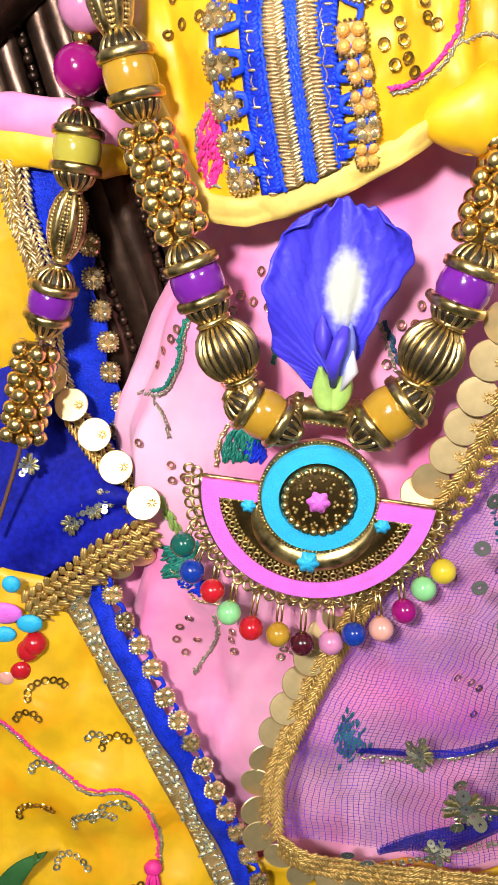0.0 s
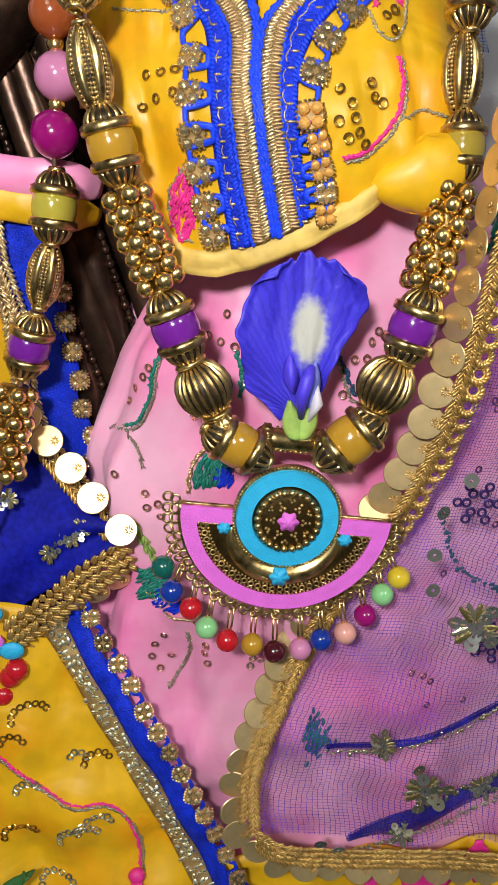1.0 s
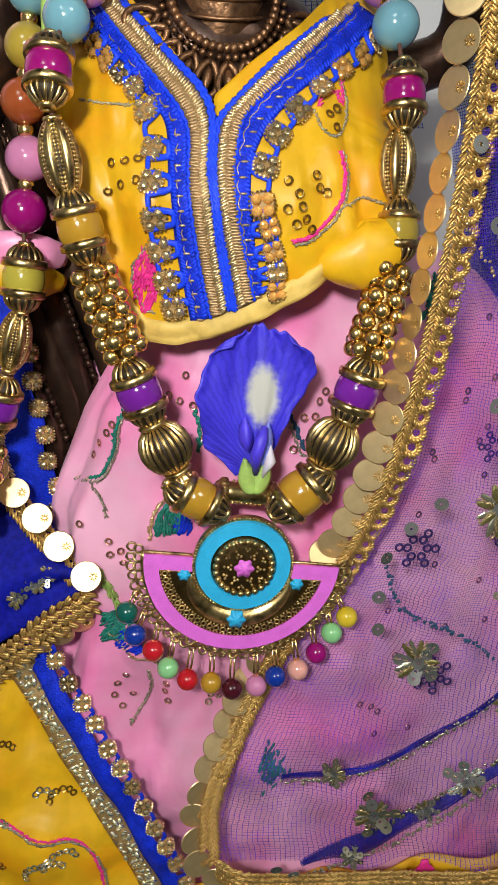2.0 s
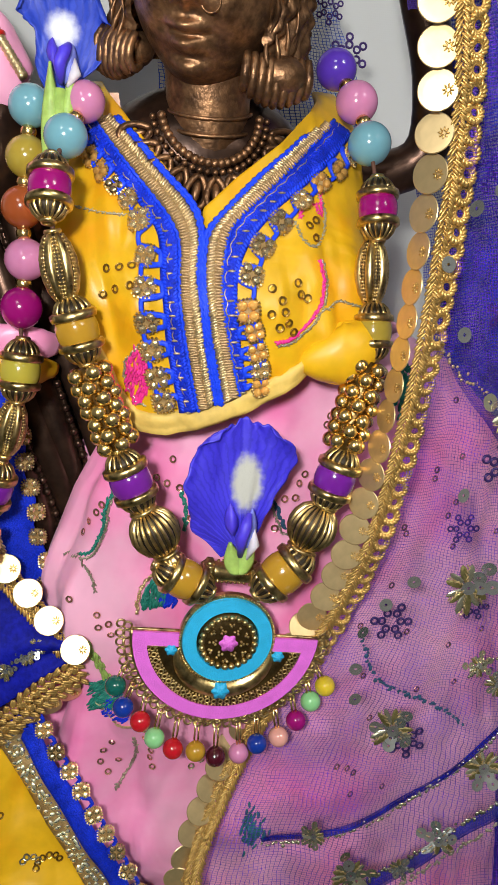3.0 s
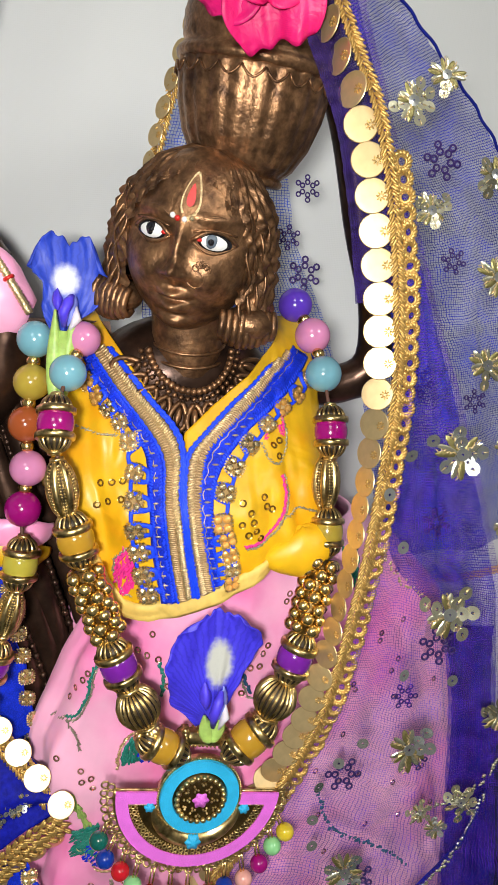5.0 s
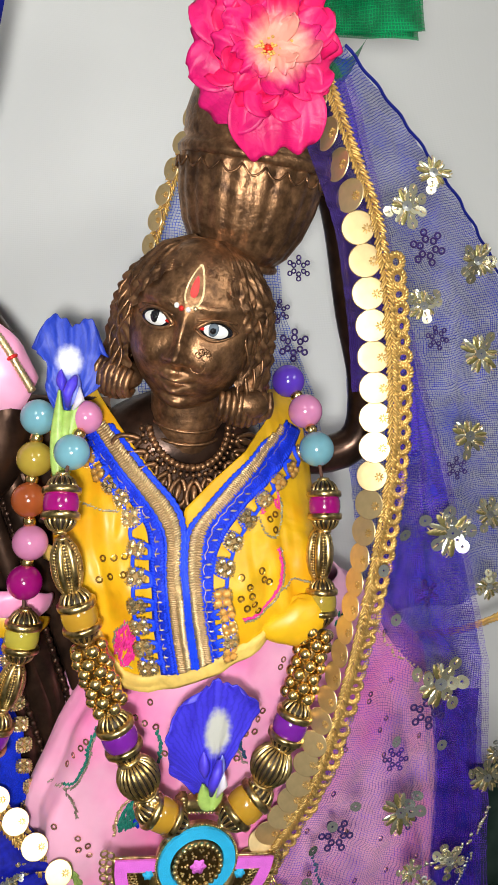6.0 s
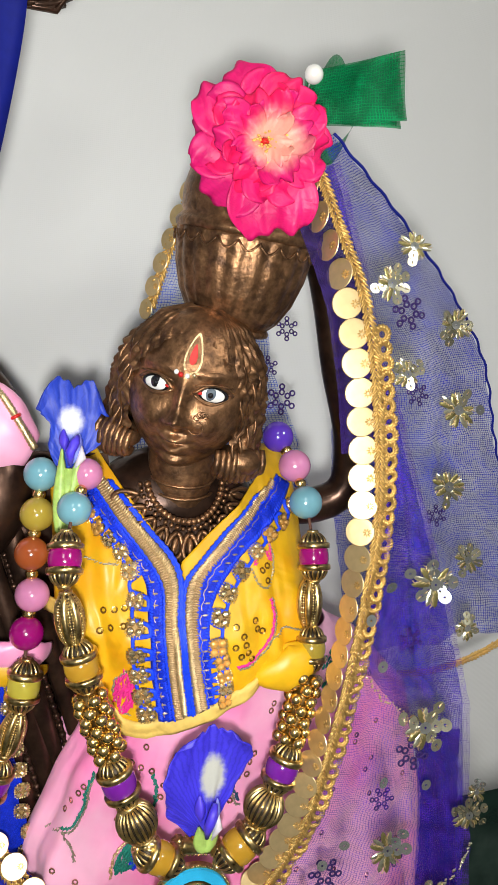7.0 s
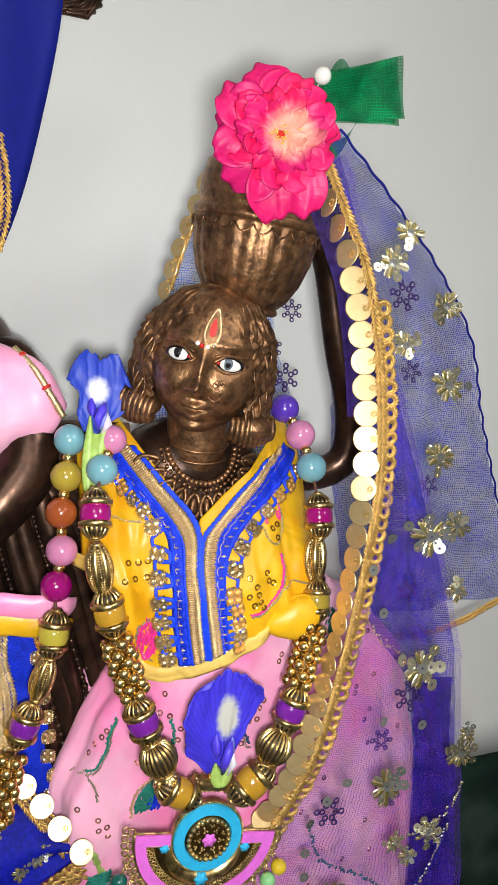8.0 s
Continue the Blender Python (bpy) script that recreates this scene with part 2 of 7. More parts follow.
TEAL_J = bead_stone("dark_green_jade", (0.005, 0.1, 0.08))
GARNET = bead_stone("dark_garnet", (0.06, 0.004, 0.012))
PEACH = bead_stone("peach_jade", (0.75, 0.36, 0.3))
YELLOW_J = bead_stone("yellow_jade", (0.68, 0.5, 0.03))


# ---- building helpers ----
def thing(name, at, label, category, group="", kind=""):
    ob = new(name)
    ob.empty_display_size = 0.01
    ob.matrix_world = Matrix.Translation(at)
    return tagged(ob, label, category, group, kind)


def finish(bm, name, material, smooth=True):
    me = bpy.data.meshes.new(name)
    bmesh.ops.recalc_face_normals(bm, faces=bm.faces)
    bm.to_mesh(me)
    bm.free()
    for q in material if isinstance(material, (list, tuple)) else [material]:
        me.materials.append(q)
    if smooth:
        me.polygons.foreach_set("use_smooth", [True] * len(me.polygons))
    return me


def place(name, me, m, parent, label=""):
    """One piece on a shared mesh, under a parent that stands without turn."""
    ob = new(name, me)
    if parent is not None:
        ob.parent = parent
        ob.matrix_parent_inverse = Matrix.Translation(-ROOT[parent.name])
        ROOT[ob.name] = m.translation.copy()
    ob.matrix_basis = m
    if label:
        ob["label"] = label
    return ob


ROOT = {}


def root(name, at, label, category, group="", kind=""):
    ob = thing(name, at, label, category, group, kind)
    ROOT[ob.name] = Vector(at)
    return ob


def part(name, bm, material, parent, label="", smooth=True, at=None):
    """Links a bmesh given in world metres as one mesh under a thing or a part, with its origin at `at`."""
    at = Vector(at) if at is not None else ROOT[parent.name] if parent is not None else Vector((0, 0, 0))
    bmesh.ops.translate(bm, vec=-at, verts=bm.verts)
    me = finish(bm, name, material, smooth)
    ob = new(name, me)
    if parent is not None:
        ob.parent = parent
        ob.matrix_parent_inverse = Matrix.Translation(-ROOT[parent.name])
    ob.matrix_basis = Matrix.Translation(at)
    ROOT[ob.name] = at.copy()
    if label:
        ob["label"] = label
    return ob


def whole(name, bm, material, label, category, group="", kind="", smooth=True, at=(0, 0, 0)):
    return tagged(part(name, bm, material, None, "", smooth, at), label, category, group, kind)


def spline(pts, n):
    """n+1 points on a smooth curve through pts (Catmull-Rom, even in length)."""
    p = np.array(pts, float)
    e = np.vstack([2 * p[0] - p[1], p, 2 * p[-1] - p[-2]])
    out = []
    for i in range(len(p) - 1):
        a, b, c, d = e[i:i + 4]
        for t in np.linspace(0, 1, 24, endpoint=False):
            out.append(0.5 * (2 * b + (c - a) * t + (2 * a - 5 * b + 4 * c - d) * t * t + (3 * b - a - 3 * c + d) * t ** 3))
    out = np.array(out + [p[-1]])
    s = np.r_[0, np.cumsum(np.linalg.norm(np.diff(out, axis=0), axis=1))]
    u = np.linspace(0, s[-1], n + 1)
    return np.stack([np.interp(u, s, out[:, k]) for k in range(p.shape[1])], 1)


def curve_length(pts):
    return float(np.linalg.norm(np.diff(pts, axis=0), axis=1).sum())


UNIT = {}


def ball(bm, c, r, seg=16, rings=10, turn=None, mat=0):
    """An ellipsoid; its unit form is worked out once for each fineness."""
    if (seg, rings) not in UNIT:
        vs = [(0, 0, 1)] + [(math.sin(math.pi * j / rings) * math.cos(2 * math.pi * i / seg), math.sin(math.pi * j / rings) * math.sin(2 * math.pi * i / seg), math.cos(math.pi * j / rings))
                            for j in range(1, rings) for i in range(seg)] + [(0, 0, -1)]
        fs = [(0, 1 + i, 1 + (i + 1) % seg) for i in range(seg)]
        for j in range(rings - 2):
            a, b = 1 + j * seg, 1 + (j + 1) * seg
            fs += [(a + i, b + i, b + (i + 1) % seg, a + (i + 1) % seg) for i in range(seg)]
        a, e = 1 + (rings - 2) * seg, 1 + (rings - 1) * seg
        fs += [(a + i, e, a + (i + 1) % seg) for i in range(seg)]
        UNIT[seg, rings] = np.array(vs), fs
    vs, fs = UNIT[seg, rings]
    p = vs * (np.array((r, r, r)) if isinstance(r, (int, float)) else np.array(r))
    if turn is not None:
        p = p @ np.array(turn.to_3x3()).T
    p = p + np.array(c)
    made = [bm.verts.new(q) for q in p]
    for f in fs:
        face = bm.faces.new([made[k] for k in f])
        if mat:
            face.material_index = mat


def grid(bm, f, nu, nv, closed=False, uv=None, mat=0):
    """A quad sheet of f(u, v); uv gives metres along and across for the threads."""
    vs = [[bm.verts.new(f(i / nu, j / nv)) for j in range(nv + 1)] for i in range(nu if closed else nu + 1)]
    layer = bm.loops.layers.uv.verify() if uv else None
    for i in range(nu):
        for j in range(nv):
            a, b = vs[i], vs[(i + 1) % len(vs)]
            try:
                face = bm.faces.new((a[j], b[j], b[j + 1], a[j + 1]))
            except ValueError:
                continue
            face.material_index = mat
            if uv:
                for lp, (p, q) in zip(face.loops, ((i, j), (i + 1, j), (i + 1, j + 1), (i, j + 1))):
                    lp[layer].uv = (p / nu * uv[0], q / nv * uv[1])
    return vs


def lathe(bm, profile, m, seg=24, flute=0, deep=0.0, cap=True, mat=0):
    """Turns (radius, height) pairs about the local z; flute ribs cut by `deep` of the radius."""
    def at(i, j):
        r, h = profile[j]
        a = 2 * math.pi * i / seg
        k = 1 - deep * (0.5 - 0.5 * math.cos(flute * a)) ** 1.5 if flute else 1
        return m @ Vector((r * k * math.cos(a), r * k * math.sin(a), h))
    vs = [[bm.verts.new(at(i, j)) for j in range(len(profile))] for i in range(seg)]
    for i in range(seg):
        for j in range(len(profile) - 1):
            f = bm.faces.new((vs[i][j], vs[(i + 1) % seg][j], vs[(i + 1) % seg][j + 1], vs[i][j + 1]))
            f.material_index = mat
    if cap:
        for j in (0, -1):
            f = bm.faces.new([vs[i][j] for i in range(seg)])
            f.material_index = mat


def torus(bm, m, big, small, seg=16, ring=8, mat=0, arc=1.0):
    def at(i, j):
        a, b = 2 * math.pi * arc * i / seg, 2 * math.pi * j / ring
        return m @ Vector(((big + small * math.cos(b)) * math.cos(a), (big + small * math.cos(b)) * math.sin(a), small * math.sin(b)))
    n = seg if arc == 1 else seg + 1
    vs = [[bm.verts.new(at(i, j)) for j in range(ring)] for i in range(n)]
    for i in range(seg):
        for j in range(ring):
            f = bm.faces.new((vs[i][j], vs[(i + 1) % n][j], vs[(i + 1) % n][(j + 1) % ring], vs[i][(j + 1) % ring]))
            f.material_index = mat


def tube(bm, pts, radius, ring=8, mat=0, flat=1.0):
    """A round cord through points; radius may be a function of 0..1; flat squeezes it towards the viewer."""
    pts = [Vector(p) for p in pts]
    n = len(pts) - 1
    rows = []
    for i, p in enumerate(pts):
        d = (pts[min(i + 1, n)] - pts[max(i - 1, 0)]).normalized()
        side = d.cross(Vector((0, 1, 0)))
        side = side.normalized() if side.length > 1e-6 else Vector((1, 0, 0))
        up = side.cross(d)
        r = radius(i / n) if callable(radius) else radius
        rows.append([bm.verts.new(p + side * r * math.cos(2 * math.pi * k / ring) + up * r * flat * math.sin(2 * math.pi * k / ring)) for k in range(ring)])
    for i in range(n):
        for k in range(ring):
            f = bm.faces.new((rows[i][k], rows[i][(k + 1) % ring], rows[i + 1][(k + 1) % ring], rows[i + 1][k]))
            f.material_index = mat
    for r in (rows[0], rows[-1]):
        f = bm.faces.new(r)
        f.material_index = mat


def turn_to(d, up=(0, -1, 0)):
    """A rotation whose z runs along d and whose y leans towards up."""
    z = Vector(d).normalized()
    x = Vector(up).cross(z)
    x = x.normalized() if x.length > 1e-6 else Vector((1, 0, 0))
    y = z.cross(x)
    return Matrix((x, y, z)).transposed()


def at_turn(p, rot):
    return Matrix.Translation(p) @ rot.to_4x4()


def thicken(ob, t):
    s = ob.modifiers.new("thickness", "SOLIDIFY")
    s.thickness, s.offset = t, 0.0
    return ob


def box(bm, lo, hi, bevel=0.0):
    got = bmesh.ops.create_cube(bm, size=1, matrix=Matrix.Translation([(a + b) / 2 for a, b in zip(lo, hi)]) @ Matrix.Diagonal([b - a for a, b in zip(lo, hi)] + [1]))
    if bevel:
        bmesh.ops.bevel(bm, geom=list({e for v in got["verts"] for e in v.link_edges}), offset=bevel, segments=2, affect="EDGES")


def wobble(x, y, z, scale, amount):
    return noise.noise(Vector((x, y, z)) * scale) * amount


# ---- the room ----
def room():
    for name, lo, hi, mt, label in (
            ("floor", (-1.6, -2.2, -0.96), (1.6, 0.5, -0.86), FLOOR_TILE, "beige stone floor"),
            ("wall_north", (-1.6, 0.41, -0.86), (1.6, 0.5, 1.54), PLASTER, "painted plaster wall behind the altar"),
            ("wall_south", (-1.6, -2.3, -0.86), (1.6, -2.2, 1.54), PLASTER, "painted plaster wall facing the altar"),
            ("wall_west", (-1.7, -2.2, -0.86), (-1.6, 0.41, 1.54), PLASTER, "painted plaster side wall"),
            ("wall_east", (1.6, -2.2, -0.86), (1.7, 0.41, 1.54), PLASTER, "painted plaster side wall"),
            ("ceiling", (-1.7, -2.3, 1.54), (1.7, 0.5, 1.64), PLASTER, "white painted ceiling")):
        bm = bmesh.new()
        box(bm, lo, hi)
        whole(name, bm, mt, label, "room", kind="structure", smooth=False)
    bm = bmesh.new()
    box(bm, (-0.8, -0.12, -0.86), (0.8, 0.41, -0.06), 0.004)
    whole("altar_table", bm, MARBLE, "dark green polished marble altar block", "altar", kind="structure", smooth=False)
    bm = bmesh.new()
    box(bm, (-0.8, 0.375, -0.056), (0.8, 0.405, 0.5), 0.003)
    whole("marble_panel", bm, MARBLE, "dark green marble slab behind the cloth", "panel", kind="structure", smooth=False)
    bm = bmesh.new()
    grid(bm, lambda u, v: (-0.75 + 1.5 * u, 0.33 + 0.006 * math.sin(9 * u + 2 * v) + wobble(u * 3, v * 2, 0, 2.2, 0.012), 0.113 + 0.95 * v), 60, 36)
    thicken(whole("backdrop_cloth", bm, BACKDROP, "off-white cloth hung smoothly behind the figures", "backdrop", kind="structure"), 0.0012)


room()


# ---- the shapes that the clothes lie on ----
def blouse_y(x, z):
    """Front of the chest: bowed across, falling back towards the neck."""
    up = max(0.0, z - 0.306)
    return 0.1945 + 7.5 * (x - 0.03) ** 2 + 0.62 * (math.sqrt(up * up + 0.00004) - 0.0063) * (up > 0) + 0.12 * max(0.0, 0.306 - z)


def along(z, *pairs):
    return float(np.interp(z, [p[0] for p in pairs], [p[1] for p in pairs]))


def neck_left(z):
    return along(z, (0.255, 0.0205), (0.277, 0.0187), (0.295, 0.0158), (0.318, 0.0128), (0.3355, 0.0114), (0.345, 0.0042), (0.355, -0.0035), (0.37, -0.0135), (0.39, -0.02))


def neck_right(z):
    return along(z, (0.255, 0.0205), (0.277, 0.0189), (0.295, 0.0161), (0.318, 0.0134), (0.3355, 0.0124), (0.345, 0.0235), (0.355, 0.0375), (0.37, 0.0555), (0.39, 0.062))


def skirt_shape(z):
    """Half width and half depth of the skirt at a height."""
    return along(z, (-0.06, 0.13), (0.1, 0.113), (0.2, 0.0835), (0.235, 0.068), (0.262, 0.05), (0.29, 0.04)), along(z, (-0.06, 0.05), (0.1, 0.046), (0.2, 0.0425), (0.25, 0.042), (0.29, 0.036))


def skirt_point(a, z, out=0.0):
    w, d = skirt_shape(z)
    fall = min(1.0, max(0.0, (0.285 - z) / 0.12))
    calm = 1 - 0.6 * min(1.0, max(0.0, 2.5 * math.sin(a) + 0.3))
    folds = calm * fall * (0.003 * math.sin(7 * a + 9 * z) + 0.0032 * math.sin(19 * a + 1.3 + 24 * z) + 0.0012 * math.sin(41 * a - 30 * z) + wobble(math.sin(a), math.cos(a), z * 9, 4.0, 0.0085))
    if math.sin(a) > 0:
        w = along(z, (-0.06, 0.14), (0.1, 0.135), (0.2, 0.122), (0.25, 0.11), (0.28, 0.08), (0.29, 0.06))
    k = 1 + out
    mid = along(z, (0.0, 0.052), (0.1, 0.048), (0.2, 0.0385), (0.24, 0.037))
    return Vector((mid + (w + folds) * k * math.sin(a), 0.2545 - (d + folds) * k * math.cos(a), z))


def skirt_y(x, z):
    """The skirt's front at x, folds and all."""
    w, d = skirt_shape(z)
    w = w if x < 0.037 else 0.12
    sa = max(-0.99, min(0.99, (x - 0.037) / w))
    for _ in range(6):
        p = skirt_point(math.asin(sa), z)
        sa = max(-0.99, min(0.99, sa + (x - p.x) / w))
    return skirt_point(math.asin(sa), z).y - 0.0005


# ---- the main figure: one cast bronze piece ----
def bronze_woman():
    bm = bmesh.new()
    face_r, face_f = Vector((0.9019, -0.4074, -0.1436)), Vector((-0.4241, -0.8982, -0.1154))
    face_u = face_f.cross(face_r)
    c = Vector((0.0164, 0.2260, 0.4028))

    def local(r, u, f):
        return c + face_r * r + face_u * u + face_f * f

    def bump(x, y, x0, y0, sx, sy, h):
        return h * math.exp(-((x - x0) / sx) ** 2 - ((y - y0) / sy) ** 2)

    def head(u, v):
        a, b = 2 * math.pi * u, math.pi * (v - 0.5)
        r, h, f = math.cos(b) * math.sin(a), math.sin(b), math.cos(b) * math.cos(a)
        narrow = 1.06 - 0.2 * max(0.0, -h - 0.25) ** 1.5
        x, y, d = 0.0226 * r * narrow, 0.0318 * h, 0.0225 * f
        if f > 0:
            # nose: long straight bridge, rounded tip and wings
            d += bump(x, y, 0, -0.0068, 0.003, 0.003, 0.0066) + bump(x, y, 0, 0.0005, 0.0019, 0.0075, 0.0042)
            for s in (-1, 1):
                d += bump(x, y, s * 0.0036, -0.008, 0.0019, 0.0017, 0.0032) - bump(x, y, s * 0.0022, -0.0102, 0.001, 0.0007, 0.0014)
                d -= bump(x, y, s * 0.0108, 0.0036, 0.0068, 0.0042, 0.0028)
                d += bump(x, y, s * 0.0105, 0.0112, 0.0075, 0.0016, 0.0014)
                d += bump(x, y, s * 0.0115, -0.0085, 0.007, 0.007, 0.003)
                d -= bump(x, y, s * 0.0076, -0.0155, 0.0016, 0.004, 0.0009)
            # full lips with a cupid's bow, a small round chin
            d += bump(x, y, 0, -0.0154, 0.0046, 0.0018, 0.0046) + bump(x, y, 0, -0.0203, 0.0042, 0.0021, 0.0048)
            d -= bump(x, y, 0, -0.0176 + 22 * x * x, 0.0062, 0.0006, 0.0026) + bump(x, y, 0, -0.0138, 0.0009, 0.0012, 0.0008)
            d += bump(x, y, 0, -0.0278, 0.0065, 0.0038, 0.0042) - bump(x, y, 0, -0.0232, 0.006, 0.0015, 0.0014)
        return local(x, y, d)
    grid(bm, head, 140, 120, closed=True)

    def on_face(x, y, lift=0.0):
        k = max(0.0, 1 - (x / 0.0228) ** 2 - (y / 0.0318) ** 2)
        return local(x, y, 0.0225 * math.sqrt(k) + lift)
    eye_turn = Matrix((face_r, face_u, face_f)).transposed()
    for s in (-1, 1):
        yaw = Matrix.Rotation(s * 0.4, 3, face_u) @ Matrix.Rotation(s * -0.06, 3, face_f) @ eye_turn
        ball(bm, on_face(s * 0.0108, 0.0036, -0.0019), (0.0061, 0.0031, 0.0017), 24, 10, yaw, 2)
        ball(bm, on_face(s * 0.0107, 0.0037, -0.00155), (0.0051, 0.0027, 0.0018), 24, 10, yaw, 1)
        ball(bm, on_face(s * 0.0104 - 0.0004, 0.0041, -0.0008), (0.0024, 0.0024, 0.0014), 18, 8, yaw, 2 if s < 0 else 5)
        ball(bm, on_face(s * 0.0104 - 0.0004, 0.0041, 0.0002), (0.0012, 0.0012, 0.0009), 12, 6, yaw, 2)
        for q in (-1, 1):
            ball(bm, on_face(s * 0.0107 + q * 0.0046, 0.0036 - 0.0005 * s * q, -0.0012 - 0.0006 * (q == s)), (0.0011, 0.0007, 0.0009), 10, 6, yaw, 3)
        # brow ridge, upper and lower lids
        tube(bm, [on_face(s * x, 0.0094 + 0.0026 * math.sin((x - 0.003) / 0.0155 * 3.1), 0.0008) for x in np.linspace(0.0045, 0.018, 9)], lambda t: 0.0006 * math.sin(math.pi * (0.15 + 0.8 * t)), 6)
        for way, rise, w in ((1, 0.0041, 0.0007), (-1, 0.0033, 0.0005)):
            tube(bm, [on_face(s * x, 0.0036 + way * rise * math.sin((x - 0.0038) / 0.014 * 3.14), -0.0004) for x in np.linspace(0.0038, 0.0178, 11)], w, 6)
        tube(bm, [on_face(s * x, 0.0066 + 0.0012 * math.sin((x - 0.004) / 0.0135 * 3.14), 0.0002) for x in np.linspace(0.004, 0.0172, 9)], 0.0004, 6)
    # forehead mark: red drop with a pale edge, dots below
    for rx, rz, lift, k in ((0.0031, 0.0072, 0.0008, 7), (0.0025, 0.0062, 0.0012, 0), (0.0013, 0.0036, 0.0016, 3)):
        ring = []
        for i in range(20):
            a = 2 * math.pi * i / 20
            ring.append(bm.verts.new(on_face(rx * math.sin(a) * (1 - 0.45 * math.cos(a)) + 0.0014, 0.0176 + rz * math.cos(a), lift)))
        f = bm.faces.new(ring)
        f.material_index = k
    for i, x in enumerate((-0.0036, -0.0018, 0.0006, 0.003)):
        ball(bm, on_face(x, 0.0096 + 0.0006 * abs(i - 1.5), 0.0012), 0.001, 8, 6, None, (1, 3, 1, 4)[i])
    # nose ring with a spray of curls on the cheek
    torus(bm, at_turn(on_face(0.0072, -0.0085, 0.0022), eye_turn), 0.0028, 0.0003, 20, 6)
    for k in range(5):
        a = 0.4 + 0.55 * k
        torus(bm, at_turn(on_face(0.0088 + 0.0022 * math.cos(a), -0.0062 + 0.003 * math.sin(a), 0.0022), eye_turn), 0.001, 0.00028, 12, 5)
    # hair: combed from a middle parting, falling in wavy strands to curled ends
    def hair(u, v):
        rx = along(v, (0, 0.006), (0.08, 0.0165), (0.3, 0.0262), (0.55, 0.03), (0.8, 0.0308), (0.92, 0.0315), (1, 0.03))
        open_by = along(v, (0, 0.0), (0.1, 0.05), (0.2, 0.55), (0.35, 0.95), (0.55, 1.12), (0.8, 1.16), (1, 1.1))
        a = open_by + (2 * math.pi - 2 * open_by) * u
        h = 0.0318 - 0.0615 * v - 0.004 * max(0, v - 0.2) * math.cos(a)
        strand = 0.0008 * math.sin(26 * a + 3.5 * math.sin(9 * v)) * min(1, 5 * v) + 0.0006 * math.sin(63 * a + 4 * math.sin(17 * v)) + 0.0005 * math.sin(70 * v + 5 * math.sin(8 * a)) * min(1, 3 * v)
        rx *= 1 + 0.13 * max(0.0, -math.sin(a)) * min(1.0, 2 * v)
        rf = (0.0255 if math.cos(a) > 0 else 0.031) * rx / 0.031
        # the front edge lies close to the cheek and swells out behind it
        k = max(0.0, 1 - min(u, 1 - u) / 0.17) ** 1.6 * min(1.0, v / 0.25)
        close = math.sqrt(max(0.05, 1 - (h / 0.0335) ** 2)) if h > -0.012 else 0.95
        rx, rf = rx * (1 - k) + 0.0232 * close * k, rf * (1 - k) + 0.0236 * close * k
        return local((rx + strand) * math.sin(a), h, (rf + strand) * math.cos(a) - 0.003 * (1 - k))
    grid(bm, hair, 220, 90)
    for s in (-1, 1):
        # wavy locks beside the face
        for k in range(4):
            x0, f0 = (0.0222 + 0.0016 * k) * (1.1 if s < 0 else 1), 0.0078 - 0.003 * k
            pts = [local(s * (x0 * (0.86 + 0.14 * math.sin(min(1.0, 1.6 * t) * 1.57)) + 0.0011 * math.sin(13 * t + 1.7 * k)), 0.016 - 0.0385 * t, f0 + 0.0035 * (1 - t) + 0.0012 * math.cos(13 * t + k)) for t in np.linspace(0, 1, 26)]
            tube(bm, pts, lambda t, k=k: (0.0006 + 0.0002 * math.sin(22 * t + k)) * min(1, 0.2 + 3 * t), 7)
        # rolled ends: a fluted scallop under each side
        for k in range(9):
            w = k / 8
            x = s * (0.0165 + 0.0165 * w) * (1.12 if s < 0 else 1)
            f0 = 0.0105 - 0.012 * w
            low = -0.0272 - 0.0035 * math.sin(math.pi * w)
            pts = spline([(x * 0.99, -0.0195, f0), (x * 1.03, -0.0235, f0 + 0.0022), (x * 1.03, low, f0 + 0.0018), (x * 0.99, low - 0.0024, f0 - 0.0015), (x * 0.95, low - 0.0012, f0 - 0.005)], 10)
            tube(bm, [local(*p) for p in pts], lambda t: 0.0008 + 0.0007 * math.sin(math.pi * min(1, 0.15 + 0.75 * t)), 7)
        ball(bm, local(s * 0.0245, -0.0245, 0.0015), (0.0092, 0.0062, 0.0072), 18, 12, eye_turn)
    # neck, chest, waist
    tube(bm, spline([(0.017, 0.236, 0.388), (0.0178, 0.238, 0.366), (0.0185, 0.243, 0.347)], 10), lambda t: 0.0148 - 0.0012 * math.sin(math.pi * t), 24)
    for z in (0.3655, 0.3605):
        torus(bm, Matrix.Translation((0.018, 0.2385, z)) @ Matrix.Rotation(0.25, 4, "X"), 0.0141, 0.0007, 28, 6)
    ball(bm, (0.0175, 0.251, 0.318), (0.044, 0.031, 0.05), 28, 20, None, 6)
    ball(bm, (0.018, 0.25, 0.35), (0.036, 0.0235, 0.024), 28, 16, None, 6)
    ball(bm, (0.02, 0.252, 0.27), (0.034, 0.024, 0.04), 28, 16)
    # collar of cast petals and beads
    def chest(a, r):
        x = 0.0175 + r * math.sin(a)
        z = 0.3645 - r * 0.98 * math.cos(a)
        return Vector((x, 0.2193 + 12 * (x - 0.0175) ** 2 + 0.42 * (z - 0.345), z))
    for k in range(23):
        a = -1.45 + 2.9 * k / 22
        ball(bm, chest(a, 0.0158), 0.0015, 8, 6)
        ball(bm, chest(a, 0.0185), 0.001, 8, 6)
